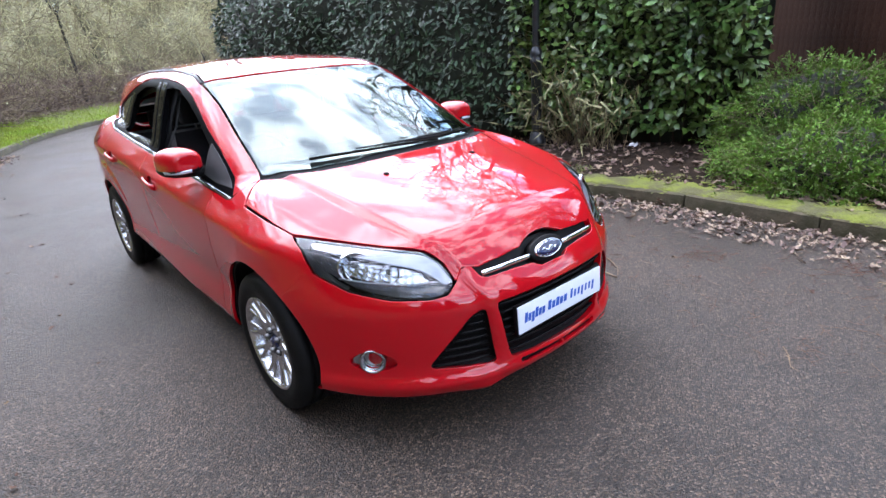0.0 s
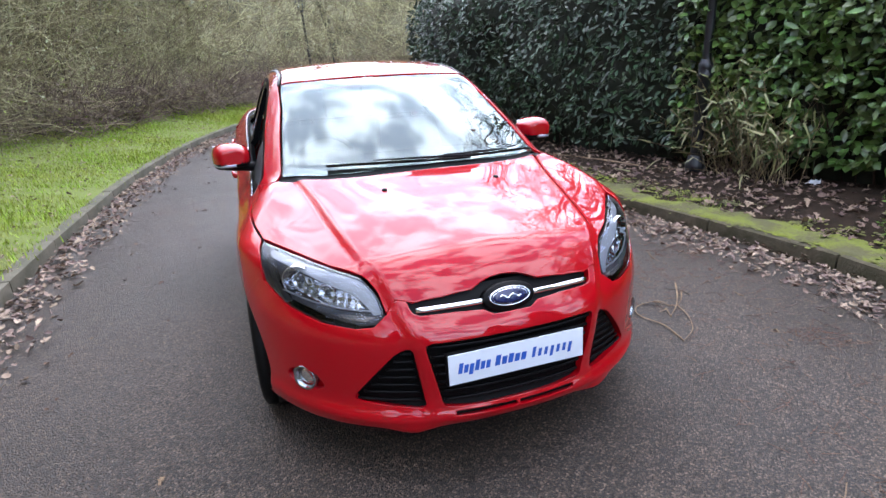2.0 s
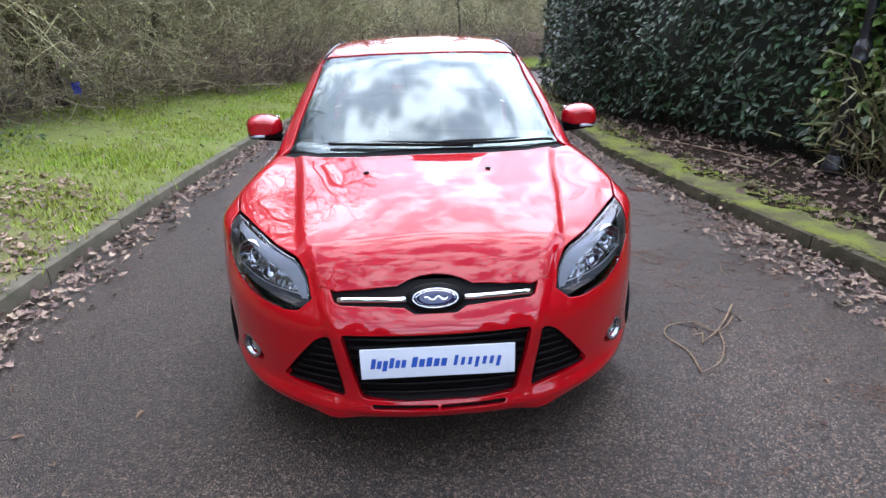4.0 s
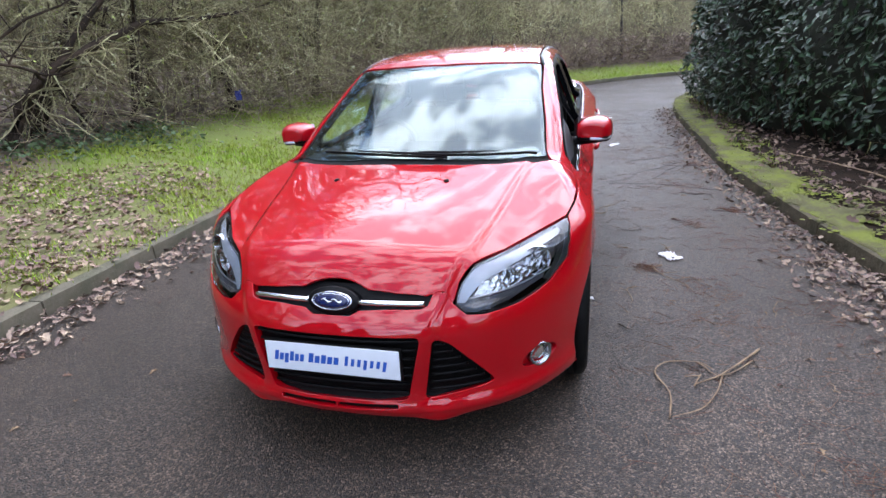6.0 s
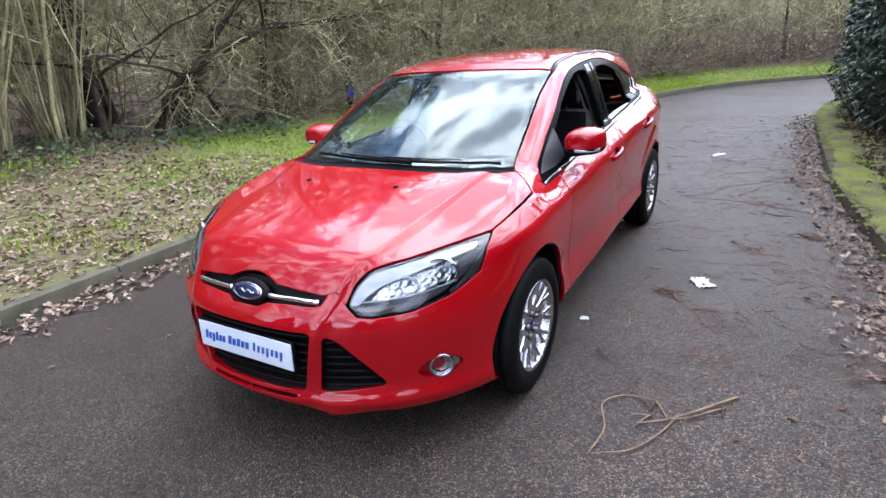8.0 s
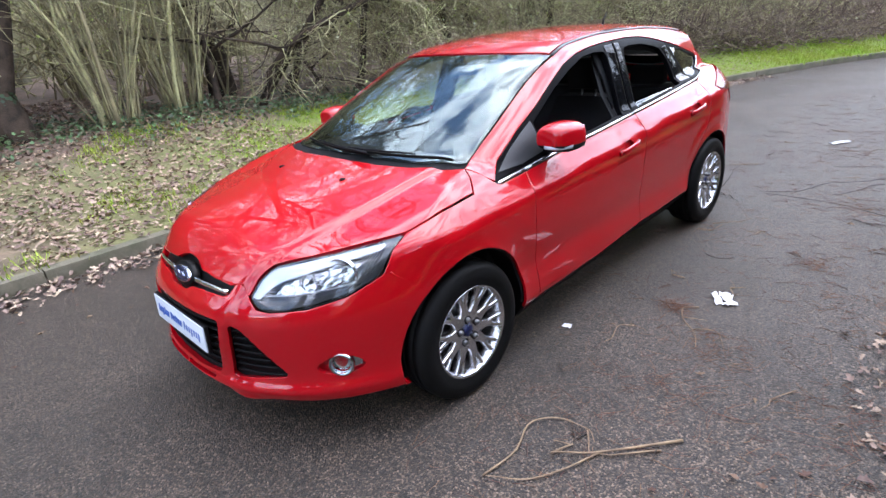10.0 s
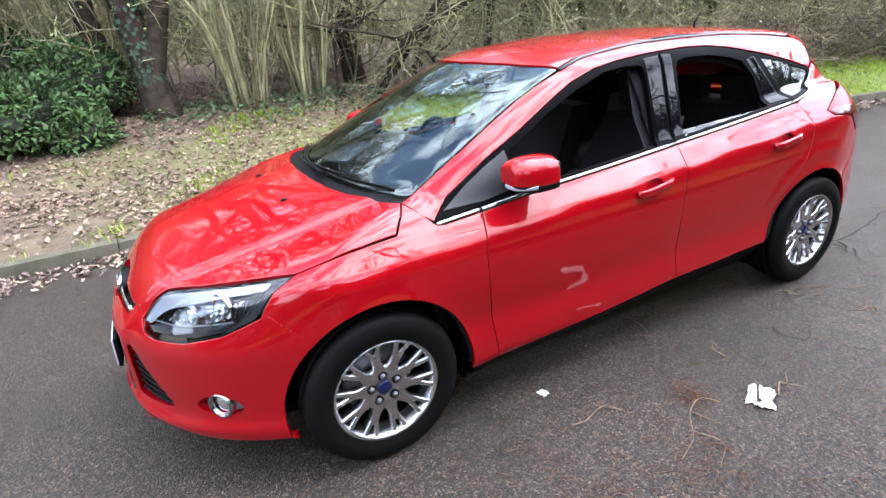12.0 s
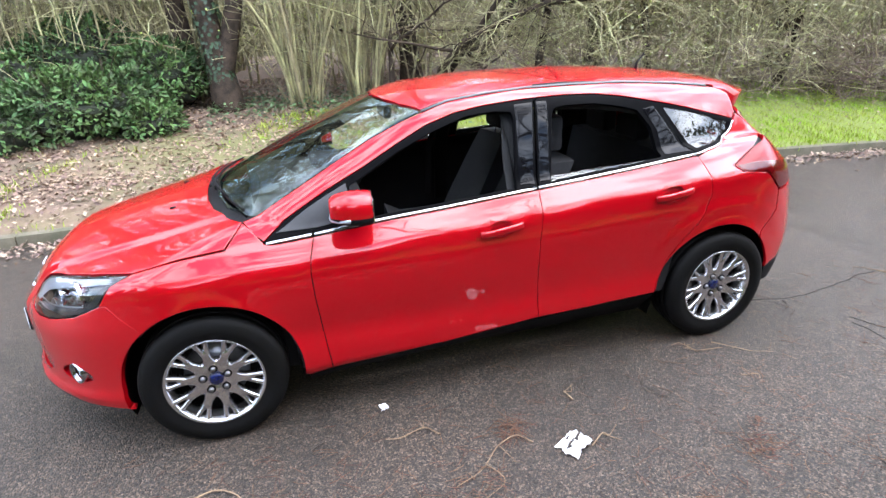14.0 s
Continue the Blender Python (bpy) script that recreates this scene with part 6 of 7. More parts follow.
# upright trees within and beyond
for x, y, hgt, rad, mat in ((-3.75, 12.9, 9.0, 0.17, BARK_GREY), (-10.0, 7.0, 10.5, 0.20, BARK_GREY), (-8.4, 10.5, 10.0, 0.18, BARK), (-9.5, -5.0, 11.0, 0.22, BARK_GREY), (-13.5, 1.0, 12.0, 0.22, BARK_GREY),
                            (-6.5, 16.0, 10.5, 0.2, BARK_GREY), (-2.0, 21.0, 9.5, 0.17, BARK), (3.5, 24.0, 10.5, 0.2, BARK_GREY), (9.0, 25.5, 11.0, 0.2, BARK_GREY), (-11.5, -9.0, 12.0, 0.22, BARK), (-7.8, -8.5, 11.0, 0.2, BARK)):
    z = float(left_ground(np.array([x]), np.array([y]))[0])
    bare_tree("tall bare tree standing in the wood", (x, y, z - 0.1), (rng.normal(0, 0.05), rng.normal(0, 0.05), 1), hgt, rad, mat, (11, 7, 6), first=0.22)


# wide crowns that rise over the wood's edge
def oak(label, base, lean, fork, reach, radius, limbs=7):
    """A spreading leafless tree: a trunk that forks at a height into crooked limbs, with branches, twigs and sprays."""
    tree = tagged(new("oak_tree"), label, "tree")
    tree.matrix_basis = Matrix.Translation(base)
    trunk = wander(np.zeros((1, 3)), np.array([(*lean, 1.0)]), fork + 0.5 * reach, 10, 0.07)
    r = radius * np.linspace(1, 0.35, 10)[None]
    r[:, 0] *= 1.3
    sticks("trunk", trunk, r, BARK, tree, sides=12)
    par, par_r, length = trunk, r, reach
    for lev, count in enumerate((limbs, 6, 6, 5)):
        n = len(par) * count
        which = np.repeat(np.arange(len(par)), count)
        s0 = rng.uniform(fork / (fork + 0.5 * reach) if lev == 0 else 0.22, 1.0, n)
        pos = s0 * (par.shape[1] - 1)
        i = np.minimum(pos.astype(int), par.shape[1] - 2)
        f = (pos - i)[:, None]
        start = par[which, i] * (1 - f) + par[which, i + 1] * f
        rad = (par_r[which, i] * (1 - f[:, 0]) + par_r[which, i + 1] * f[:, 0]) * rng.uniform(0.5, 0.8, n)
        axis = unit(par[which, i + 1] - par[which, i])
        side = unit(np.cross(axis, rng.normal(0, 1, (n, 3))))
        if lev == 0:
            turn = np.arange(n) * 2.4 + rng.uniform(0, 0.6, n)
            side = np.stack([np.cos(turn), np.sin(turn), np.full(n, 0.35)], 1)
        way = axis * 0.55 + side * rng.uniform(0.5, 0.9, (n, 1)) + (0, 0, 0.12)
        kk = (9, 7, 6, 4)[lev]
        par = wander(start, way, length * rng.uniform(0.55, 1.0, n), kk, (0.26, 0.28, 0.28, 0.25)[lev])
        par_r = np.maximum(rad[:, None] * np.linspace(1, 0.34, kk)[None], (0.032, 0.019, 0.011, 0.006)[lev])
        sticks(("limb_crown", "branch_crown", "twig_crown", "spray")[lev], par, par_r, BARK, tree, sides=(7, 5, 3, 3)[lev])
        length *= 0.50
    return tree


for x, y, fork, reach, rad in ((-7.3, 6.6, 3.2, 5.2, 0.19), (-7.7, 3.0, 3.6, 5.6, 0.20), (-8.0, -0.9, 3.6, 5.4, 0.19), (-6.6, 10.4, 3.0, 4.4, 0.15), (-8.6, -4.4, 3.4, 4.6, 0.18), (-10.2, 8.8, 4.2, 5.0, 0.18)):
    z = float(left_ground(np.array([x]), np.array([y]))[0])
    oak("broad bare oak with crooked limbs over the wood's edge", (x, y, z - 0.1), (0.10, 0.02), fork, reach, rad)


# the tangle along the wood's edge, dense from the crooked trees on
def tangle(name, label, points, n, depth, height, L, r, mat, up=0.5, k=4, bend=0.22, droop=0.0):
    p = ground_left(along_line(points, n, depth))
    p[:, 2] += height(n)
    way = rng.normal(0, 1, (n, 3)) * (1, 1, 0.7) + (0, 0, up)
    path = wander(p, way, L(n), k, bend, droop)
    path[..., 2] = np.maximum(path[..., 2], p[:, None, 2].min() - 0.2)
    ob = sticks(name, path, r(n)[:, None] * np.linspace(1, 0.35, k)[None], mat)
    tagged(ob, label, "undergrowth", kind="stuff")
    return path


P1 = tangle("thicket", "grey-brown tangle of bare shrub twigs", DENSE_EDGE, 9000, lambda n: rng.gamma(1.6, 0.7, n), lambda n: rng.uniform(0.0, 4.4, n), lambda n: rng.uniform(0.5, 1.5, n),
            lambda n: rng.uniform(0.004, 0.013, n), TWIG, 0.45)
P7 = tangle("shrub_edge", "dense grey-brown blackthorn twigs along the verge", WOOD_EDGE[4:10], 8600, lambda n: rng.gamma(1.5, 0.55, n), lambda n: rng.uniform(0.1, 3.4, n), lambda n: rng.uniform(0.4, 1.2, n),
            lambda n: rng.uniform(0.003, 0.007, n), TWIG, 0.35)
P2 = tangle("brambles", "brown bramble canes arching to the grass", WOOD_EDGE[4:], 3600, lambda n: rng.gamma(1.4, 0.45, n) - 0.25, lambda n: rng.uniform(0.0, 1.1, n) ** 1.3, lambda n: rng.uniform(0.5, 1.4, n),
            lambda n: rng.uniform(0.003, 0.006, n), BRAMBLE, 0.5, 6, 0.2, 0.12)
P3 = tangle("wood_twigs", "thin bare twigs deeper in the wood", WOOD_EDGE[:9], 5200, lambda n: rng.uniform(0.3, 7.0, n), lambda n: rng.uniform(0.2, 5.0, n), lambda n: rng.uniform(0.5, 1.6, n),
            lambda n: rng.uniform(0.004, 0.013, n), TWIG, 0.6)
P6 = tangle("edge_branches", "fine grey-brown branches of the wood's edge", WOOD_EDGE[:8], 6800, lambda n: rng.gamma(1.8, 1.0, n), lambda n: rng.uniform(0.4, 7.5, n), lambda n: rng.uniform(0.6, 2.0, n),
            lambda n: rng.uniform(0.005, 0.015, n), TWIG, 0.7)
P4 = tangle("young_stems", "thin upright saplings in the wood", WOOD_EDGE[:9], 420, lambda n: rng.uniform(0.5, 9.0, n), lambda n: np.zeros(n), lambda n: rng.uniform(2.5, 6.0, n),
            lambda n: rng.uniform(0.008, 0.028, n), STEM, 6.0, 9, 0.05)
P5 = tangle("far_thicket", "pale willow shrubs crowding the bend", DENSE_EDGE[2:], 9000, lambda n: rng.gamma(2.0, 1.0, n), lambda n: rng.uniform(0.0, 5.5, n), lambda n: rng.uniform(0.8, 2.2, n),
            lambda n: rng.uniform(0.006, 0.014, n), TWIG, 0.8)
tangle("brambles", "dry brown bramble canes heaped round the bend", DENSE_EDGE[2:8], 3000, lambda n: rng.gamma(1.8, 0.5, n) - 0.55, lambda n: rng.uniform(0.0, 0.75, n), lambda n: rng.uniform(0.4, 1.0, n),
       lambda n: rng.uniform(0.006, 0.013, n), BRAMBLE, 0.7, 4, 0.2, 0.1)
q = np.vstack([P5[::2, 3], P5[::3, 3]])
ob = scatter("willow_buds", q, rng.normal(0, 1, q.shape), rng.normal(0, 1, q.shape) + (0, 0, 1), rng.uniform(0.04, 0.09, len(q)), rng.uniform(0.03, 0.06, len(q)), BLOSSOM, shape=(BIT_V, BIT_F))
tagged(ob, "pale catkins on the far shrubs", "catkins", kind="stuff")
q = np.vstack([P1[::2, 3], P1[1::3, 2], P7[::3, 3], P7[::5, 2]])
q = q[q[:, 2] > 1.0]
ob = scatter("shrub_blossom", q, rng.normal(0, 1, q.shape), rng.normal(0, 1, q.shape) + (0, 0, 1), rng.uniform(0.02, 0.05, len(q)), rng.uniform(0.02, 0.04, len(q)), BLOSSOM, shape=(BIT_V, BIT_F))
tagged(ob, "pale buds and first blossom on the shrubs", "blossom", kind="stuff")
q = np.vstack([P3[:, 3], P3[::2, 2], P1[::3, 3], P6[::2, 3], P7[::3, 3]])
ob = scatter("leaf_buds", q, rng.normal(0, 1, q.shape), rng.normal(0, 1, q.shape) + (0, 0, 1), 0.048, 0.036, BUD, shape=(BIT_V, BIT_F))
tagged(ob, "yellow-green opening leaf buds", "buds", kind="stuff")


# far wood behind everything on that side, as one bumpy wall
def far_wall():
    # the stretch below y -24 is unseen, added to shut out low sky
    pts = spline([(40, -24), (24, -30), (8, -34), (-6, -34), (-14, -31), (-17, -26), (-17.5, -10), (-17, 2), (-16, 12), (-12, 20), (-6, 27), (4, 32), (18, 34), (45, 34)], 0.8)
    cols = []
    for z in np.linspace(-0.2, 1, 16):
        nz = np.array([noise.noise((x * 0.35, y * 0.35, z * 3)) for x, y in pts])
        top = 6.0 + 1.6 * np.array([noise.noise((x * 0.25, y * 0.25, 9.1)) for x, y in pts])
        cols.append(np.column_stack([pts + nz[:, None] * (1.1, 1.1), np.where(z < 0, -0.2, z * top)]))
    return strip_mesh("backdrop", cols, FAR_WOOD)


tagged(far_wall(), "hazy brown-green backdrop of distant wood, shaded gaps painted in", "woodland", kind="structure")

# evergreen bush at the wood's edge
def bush(label, centre, size, n, leaf, mat, name="laurel_bush", droop=0.0, core=True, flat=0.0):
    b = tagged(new(name), label, "bush")
    b.matrix_basis = Matrix.Translation(centre)
    size = np.array(size)
    # dark core stands in for the shade among the leaves
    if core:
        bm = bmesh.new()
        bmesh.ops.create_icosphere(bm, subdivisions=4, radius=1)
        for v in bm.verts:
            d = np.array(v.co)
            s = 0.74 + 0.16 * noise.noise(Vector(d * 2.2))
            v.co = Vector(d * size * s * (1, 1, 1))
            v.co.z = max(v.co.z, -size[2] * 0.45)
        me = bpy.data.meshes.new("shade_core")
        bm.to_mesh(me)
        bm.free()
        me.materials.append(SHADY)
        new("shade_core", me).parent = b
    d = unit(rng.normal(0, 1, (n, 3)))
    d[:, 2] = np.where(d[:, 2] < -0.35, -d[:, 2], d[:, 2])
    lump = np.array([noise.noise(Vector(v * 2.6)) + 0.5 * noise.noise(Vector(v * 6)) for v in d])
    s = 0.86 + 0.20 * lump + rng.uniform(-0.10, 0.06, n)
    at = d * size * s[:, None]
    along = unit(d + rng.normal(0, 0.7, (n, 3)) + (0, 0, -droop))
    up = d * 0.7 + rng.normal(0, 0.3, (n, 3)) + (0, 0, 0.7)
    scatter("foliage", at, along, up, rng.uniform(0.75, 1.2, n) * leaf, rng.uniform(0.75, 1.2, n) * leaf * 0.42, mat, b, curl=0.15)
    st = np.zeros((60, 3)) + rng.normal(0, 0.15, (60, 3)) * size
    st[:, 2] = -size[2] * 0.6
    sticks("stem_growth", wander(st, d[:60] + (0, 0, 0.4), size.mean() * 1.2, 6, 0.12), np.full((60, 1), 0.012) * np.linspace(1, 0.3, 6)[None], BARK, b, sides=4)
    return b


BUSH_LEAF = material("bush_leaf", (0.085, 0.140, 0.042), 0.5, second=(0.034, 0.062, 0.024), scale=1.2, island=0.65, spec=0.2)
for c, sz, n in (((-6.2, -2.2, 0.75), (1.15, 1.25, 0.66), 5600), ((-7.3, -1.35, 1.05), (1.0, 0.85, 0.70), 3000), ((-8.2, -2.6, 1.3), (1.2, 1.2, 0.85), 3000), ((-5.75, -1.35, 0.55), (0.55, 0.5, 0.36), 1100), ((-7.6, -3.6, 0.95), (1.5, 1.5, 0.75), 2600), ((-5.6, -3.6, 0.55), (1.0, 1.2, 0.55), 1900), ((-6.6, -5.6, 0.8), (1.6, 1.5, 0.8), 2200)):
    bush("low evergreen bush with dark glossy leaves", c, sz, n, 0.098, BUSH_LEAF)
# sprawling low green under the crooked trees
n = 2600
p = ground_left(along_line(WOOD_EDGE[2:6], n, lambda m: rng.normal(0.0, 0.55, m)))
p[:, 2] += rng.uniform(0.0, 0.16, n)
ob = scatter("ground_ivy", p, rng.normal(0, 1, (n, 3)) * (1, 1, 0.3), rng.normal(0, 0.4, (n, 3)) + (0, 0, 1), rng.uniform(0.04, 0.09, n), rng.uniform(0.03, 0.06, n),
             material("low_green", (0.060, 0.105, 0.035), 0.5, second=(0.035, 0.065, 0.026), scale=2, island=0.5))
tagged(ob, "low green weeds and ivy at the wood's edge", "weeds", kind="stuff")

# -- the hedge on the right --
HEDGE = spline([(4.75, 0.25), (4.55, 0.9), (4.30, 1.8), (3.95, 2.9), (3.45, 4.2), (2.95, 5.6), (2.62, 7.0), (2.55, 8.4), (2.85, 9.6), (3.7, 10.6), (5.2, 11.2), (9.0, 11.7), (16.0, 12.0)], 0.05)
HEDGE_T = unit(np.gradient(HEDGE, axis=0))
HEDGE_N = np.stack([-HEDGE_T[:, 1], HEDGE_T[:, 0]], 1)


def hedge_face(i, z, top):
    """How far the hedge's face bulges out at a height."""
    wave = np.array([noise.noise((HEDGE[a, 0] * 0.9, HEDGE[a, 1] * 0.9, b * 0.9)) for a, b in zip(i, z)])
    fine = np.array([noise.noise((HEDGE[a, 0] * 3.0, HEDGE[a, 1] * 3.0, b * 3.0)) for a, b in zip(i, z)])
    belly = 0.34 * np.sqrt(np.clip(1 - ((z - 1.45) / 1.45) ** 2, 0, 1)) - 0.22
    return belly + 0.22 * wave + 0.13 * fine - 0.9 * np.clip(z - top + 0.5, 0, 1) ** 2


def make_hedge(name, label, lo, hi, n, leaf, mat, top, droop, low, broad=0.43):
    hd = tagged(new(name), label, "hedge")
    i = rng.integers(lo, hi, n)
    z = low + (top - low) * rng.uniform(0, 1, n) ** 0.95
    out = hedge_face(i, z, top) - rng.gamma(1.2, 0.075, n)
    at = np.column_stack([HEDGE[i] + HEDGE_N[i] * out[:, None], z])
    nrm = np.column_stack([HEDGE_N[i], np.full(n, 0.25)])
    over = rng.uniform(0, 1, n) < 0.22
    at[over] += np.column_stack([-HEDGE_N[i[over]] * rng.uniform(0.1, 1.1, over.sum())[:, None], top - z[over] + 0.06 * rng.normal(0, 1, over.sum())])
    nrm[over] = (0, 0, 1)
    along = unit(nrm * 0.55 + rng.normal(0, 0.55, (n, 3)) + (0, 0, -droop))
    up = nrm + rng.normal(0, 0.38, (n, 3)) + (0, 0, 0.55)
    scatter("foliage", at, along, up, leaf * rng.uniform(0.7, 1.25, n), leaf * broad * rng.uniform(0.8, 1.2, n), mat, hd, curl=0.12)
    # dark sheet behind the leaves, in place of the hedge's own shade
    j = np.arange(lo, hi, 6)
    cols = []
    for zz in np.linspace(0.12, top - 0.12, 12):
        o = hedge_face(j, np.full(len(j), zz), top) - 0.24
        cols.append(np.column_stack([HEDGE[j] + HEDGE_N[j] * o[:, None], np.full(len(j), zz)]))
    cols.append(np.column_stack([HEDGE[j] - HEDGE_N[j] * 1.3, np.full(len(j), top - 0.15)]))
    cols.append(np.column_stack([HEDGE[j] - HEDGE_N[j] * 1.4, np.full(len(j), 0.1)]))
    strip_mesh("shade_core", cols, SHADY, parent=hd)
    m = 220
    i = rng.integers(lo, hi, m)
    st = np.column_stack([HEDGE[i] - HEDGE_N[i] * rng.uniform(0.2, 0.7, m)[:, None], np.full(m, 0.08)])
    sticks("stem_growth", wander(st, np.column_stack([HEDGE_N[i] * 0.25, np.ones(m)]) + rng.normal(0, 0.12, (m, 3)), 1.0, 6, 0.10), np.full((m, 1), 0.010) * np.linspace(1, 0.4, 6)[None], BARK, hd, sides=4)
    return hd


near_lamp = int(np.argmin(np.abs(HEDGE[:, 1] - 2.75)))
make_hedge("laurel_hedge", "tall clipped laurel hedge with dark glossy leaves", near_lamp, len(HEDGE), 21000, 0.098, LAUREL, 2.55, 0.55, 0.28)
make_hedge("pale_laurel", "tall laurel shrub with broad light green leaves", 0, near_lamp + 4, 5600, 0.118, LAUREL_PALE, 2.7, 0.15, 0.30, 0.56)

# trees behind the hedge
for x, y, fork, reach, rad in ((6.3, 5.3, 2.8, 4.0, 0.15), (7.6, 1.9, 4.2, 4.6, 0.17), (7.8, -2.6, 4.0, 4.6, 0.17)):
    oak("spreading bare oak standing behind the hedge", (x, y, 0.0), (-0.06, 0.0), fork, reach, rad)
for x, y, hgt, rad in ((9.5, 10.5, 11.0, 0.11), (7.5, 14.5, 10.0, 0.12), (9.0, -6.0, 11.5, 0.22)):
    bare_tree("spreading bare tree standing behind the hedge", (x, y, 0.0), (-0.05, -0.03, 1), hgt, rad, BARK, (15, 10, 8), first=0.2, spread=0.7)

# dense evergreens further off on that side and behind the viewpoint
# those beyond y -13 are unseen, added to block low sky light
for x, y, hgt, wid in ((14.5, 7.0, 9.0, 3.0), (15.0, 0.5, 10.5, 3.4), (13.0, -7.0, 9.0, 3.2), (8.5, -13.5, 10.0, 3.2), (6.5, -20.0, 9.5, 3.2), (-8.5, -15.5, 10.0, 3.4), (-7.0, -23.0, 10.0, 3.2)):
    ev = tagged(new("evergreen_tree"), "tall dark evergreen tree out of direct view", "tree")
    ev.matrix_basis = Matrix.Translation((x, y, 0))
    tube("trunk", [(0, 0, 0), (0.05, 0, hgt * 0.5), (0, 0, hgt)], (0.22, 0.14, 0.03), BARK, ev)
    n = 2600
    h = hgt * (0.08 + 0.92 * rng.uniform(0, 1, n) ** 1.2)
    a = rng.uniform(0, 2 * np.pi, n)
    lob = np.array([noise.noise((np.cos(b) * 1.5, np.sin(b) * 1.5, z * 0.7)) for b, z in zip(a, h)])
    r = wid * (1 - (h / hgt) ** 1.5) * (0.75 + 0.5 * lob) * rng.uniform(0.6, 1.0, n)
    at = np.stack([r * np.cos(a), r * np.sin(a), h], 1)
    out = np.stack([np.cos(a), np.sin(a), np.full(n, -0.25)], 1)
    scatter("crown", at, out + rng.normal(0, 0.4, (n, 3)), rng.normal(0, 0.4, (n, 3)) + (0, 0, 1), rng.uniform(0.5, 1.0, n), rng.uniform(0.3, 0.5, n), LAUREL, ev, shape=(BIT_V, BIT_F))

# fence of upright boards
fence = tagged(new("board_fence"), "dark brown wooden board fence behind the shrubs", "fence")
f0, f1 = np.array((7.4, 1.5)), np.array((3.9, -2.1))
L = np.hypot(*(f1 - f0))
ang = math.atan2(f1[1] - f0[1], f1[0] - f0[0])
first = None
for k in range(int(L / 0.125)):
    if first is None:
        first = bd = block("board", (0, -0.011, 0.05), (0.14, 0.011, 2.05), FENCE, fence, bevel=0.004)
    else:
        bd = first.copy()
        scene.collection.objects.link(bd)
        bd.parent = fence
    c = f0 + (f1 - f0) * (k * 0.125 / L)
    bd.matrix_basis = Matrix.Translation((c[0], c[1], rng.uniform(-0.01, 0.01))) @ Matrix.Rotation(ang + 0.06, 4, "Z")
for z in (0.4, 1.7):
    rail = block("rail", (0, 0.015, z), (L, 0.06, z + 0.08), FENCE, fence, bevel=0.005)
    rail.matrix_basis = Matrix.Translation((f0[0], f0[1], 0)) @ Matrix.Rotation(ang, 4, "Z")

# spreading juniper
def juniper(centre, size, n, label):
    b = tagged(new("juniper"), label, "shrub", "junipers")
    b.matrix_basis = Matrix.Translation(centre)
    size = np.array(size)
    d = unit(rng.normal(0, 1, (n, 3)) * (1, 1, 0.8))
    d[:, 2] = np.abs(d[:, 2]) - 0.12
    lump = np.array([noise.noise(Vector((v[0] * 2.4, v[1] * 2.4, v[2] * 5))) for v in d])
    tip = d * size * (0.92 + 0.30 * lump + rng.uniform(-0.22, 0.05, n))[:, None]
    way = unit(d * (1, 1, 0.35) + rng.normal(0, 0.35, (n, 3)) + (0, 0, 0.12))
    s = rng.uniform(0.09, 0.17, n)
    k = 13
    f = np.linspace(0, 1, k)
    at = (tip[:, None] + way[:, None] * (s[:, None] * f[None])[..., None]).reshape(-1, 3)
    spin = rng.normal(0, 1, (n * k, 3))
    al = unit(np.repeat(way, k, 0) * 0.8 + unit(spin) * 0.75)
    scatter("foliage", at, al, spin + (0, 0, 1.2), np.repeat(s, k) * 0.28, np.repeat(s, k) * 0.105, JUNIPER, b, shape=(BIT_V, BIT_F))
    sticks("shoot_growth", np.stack([tip - way * 0.10, tip + way * s[:, None]], 1)[::2], np.array([0.004, 0.001])[None] * np.ones(((n + 1) // 2, 1)), BRAMBLE, b)
    # near-black lump in place of the shade between the sprays
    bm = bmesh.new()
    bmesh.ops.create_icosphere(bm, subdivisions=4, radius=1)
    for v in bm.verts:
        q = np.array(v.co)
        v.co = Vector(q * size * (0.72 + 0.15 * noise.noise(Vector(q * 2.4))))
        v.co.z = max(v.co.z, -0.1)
    me = bpy.data.meshes.new("shade_core")
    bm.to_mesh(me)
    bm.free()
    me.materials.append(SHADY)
    new("shade_core", me).parent = b


juniper((4.15, -0.75, 0.12), (1.05, 1.0, 0.55), 3800, "low spreading juniper with bright green sprays over the kerb")
juniper((4.85, -0.35, 0.30), (0.85, 0.95, 0.85), 2400, "taller juniper in front of the fence")
juniper((3.95, -2.3, 0.12), (1.0, 1.1, 0.65), 2600, "low spreading juniper beside the kerb")

# dry canes by the lamp post
cl = tagged(new("cane_clump"), "clump of dry bamboo-like canes by the lamp post", "grass clump")
n = 150
st = np.array((4.20, 2.08, 0.1)) + rng.normal(0, 1, (n, 3)) * (0.15, 0.26, 0)
cn = wander(st, rng.normal(0, 0.30, (n, 3)) + (-0.08, 0.0, 1), rng.uniform(0.5, 1.45, n), 7, 0.06, 0.05)
sticks("cane_growth", cn, np.full((n, 1), 0.004) * np.linspace(1, 0.4, 7)[None], CANE, cl)
q = cn[:, 3:].reshape(-1, 3)
scatter("cane_foliage", q, rng.normal(0, 1, q.shape) + (-0.3, 0, -0.5), rng.normal(0, 1, q.shape) + (0, 0, 1), rng.uniform(0.10, 0.24, len(q)), 0.022, CANE_LEAF, cl, shape=(BLADE_V, BLADE_F))


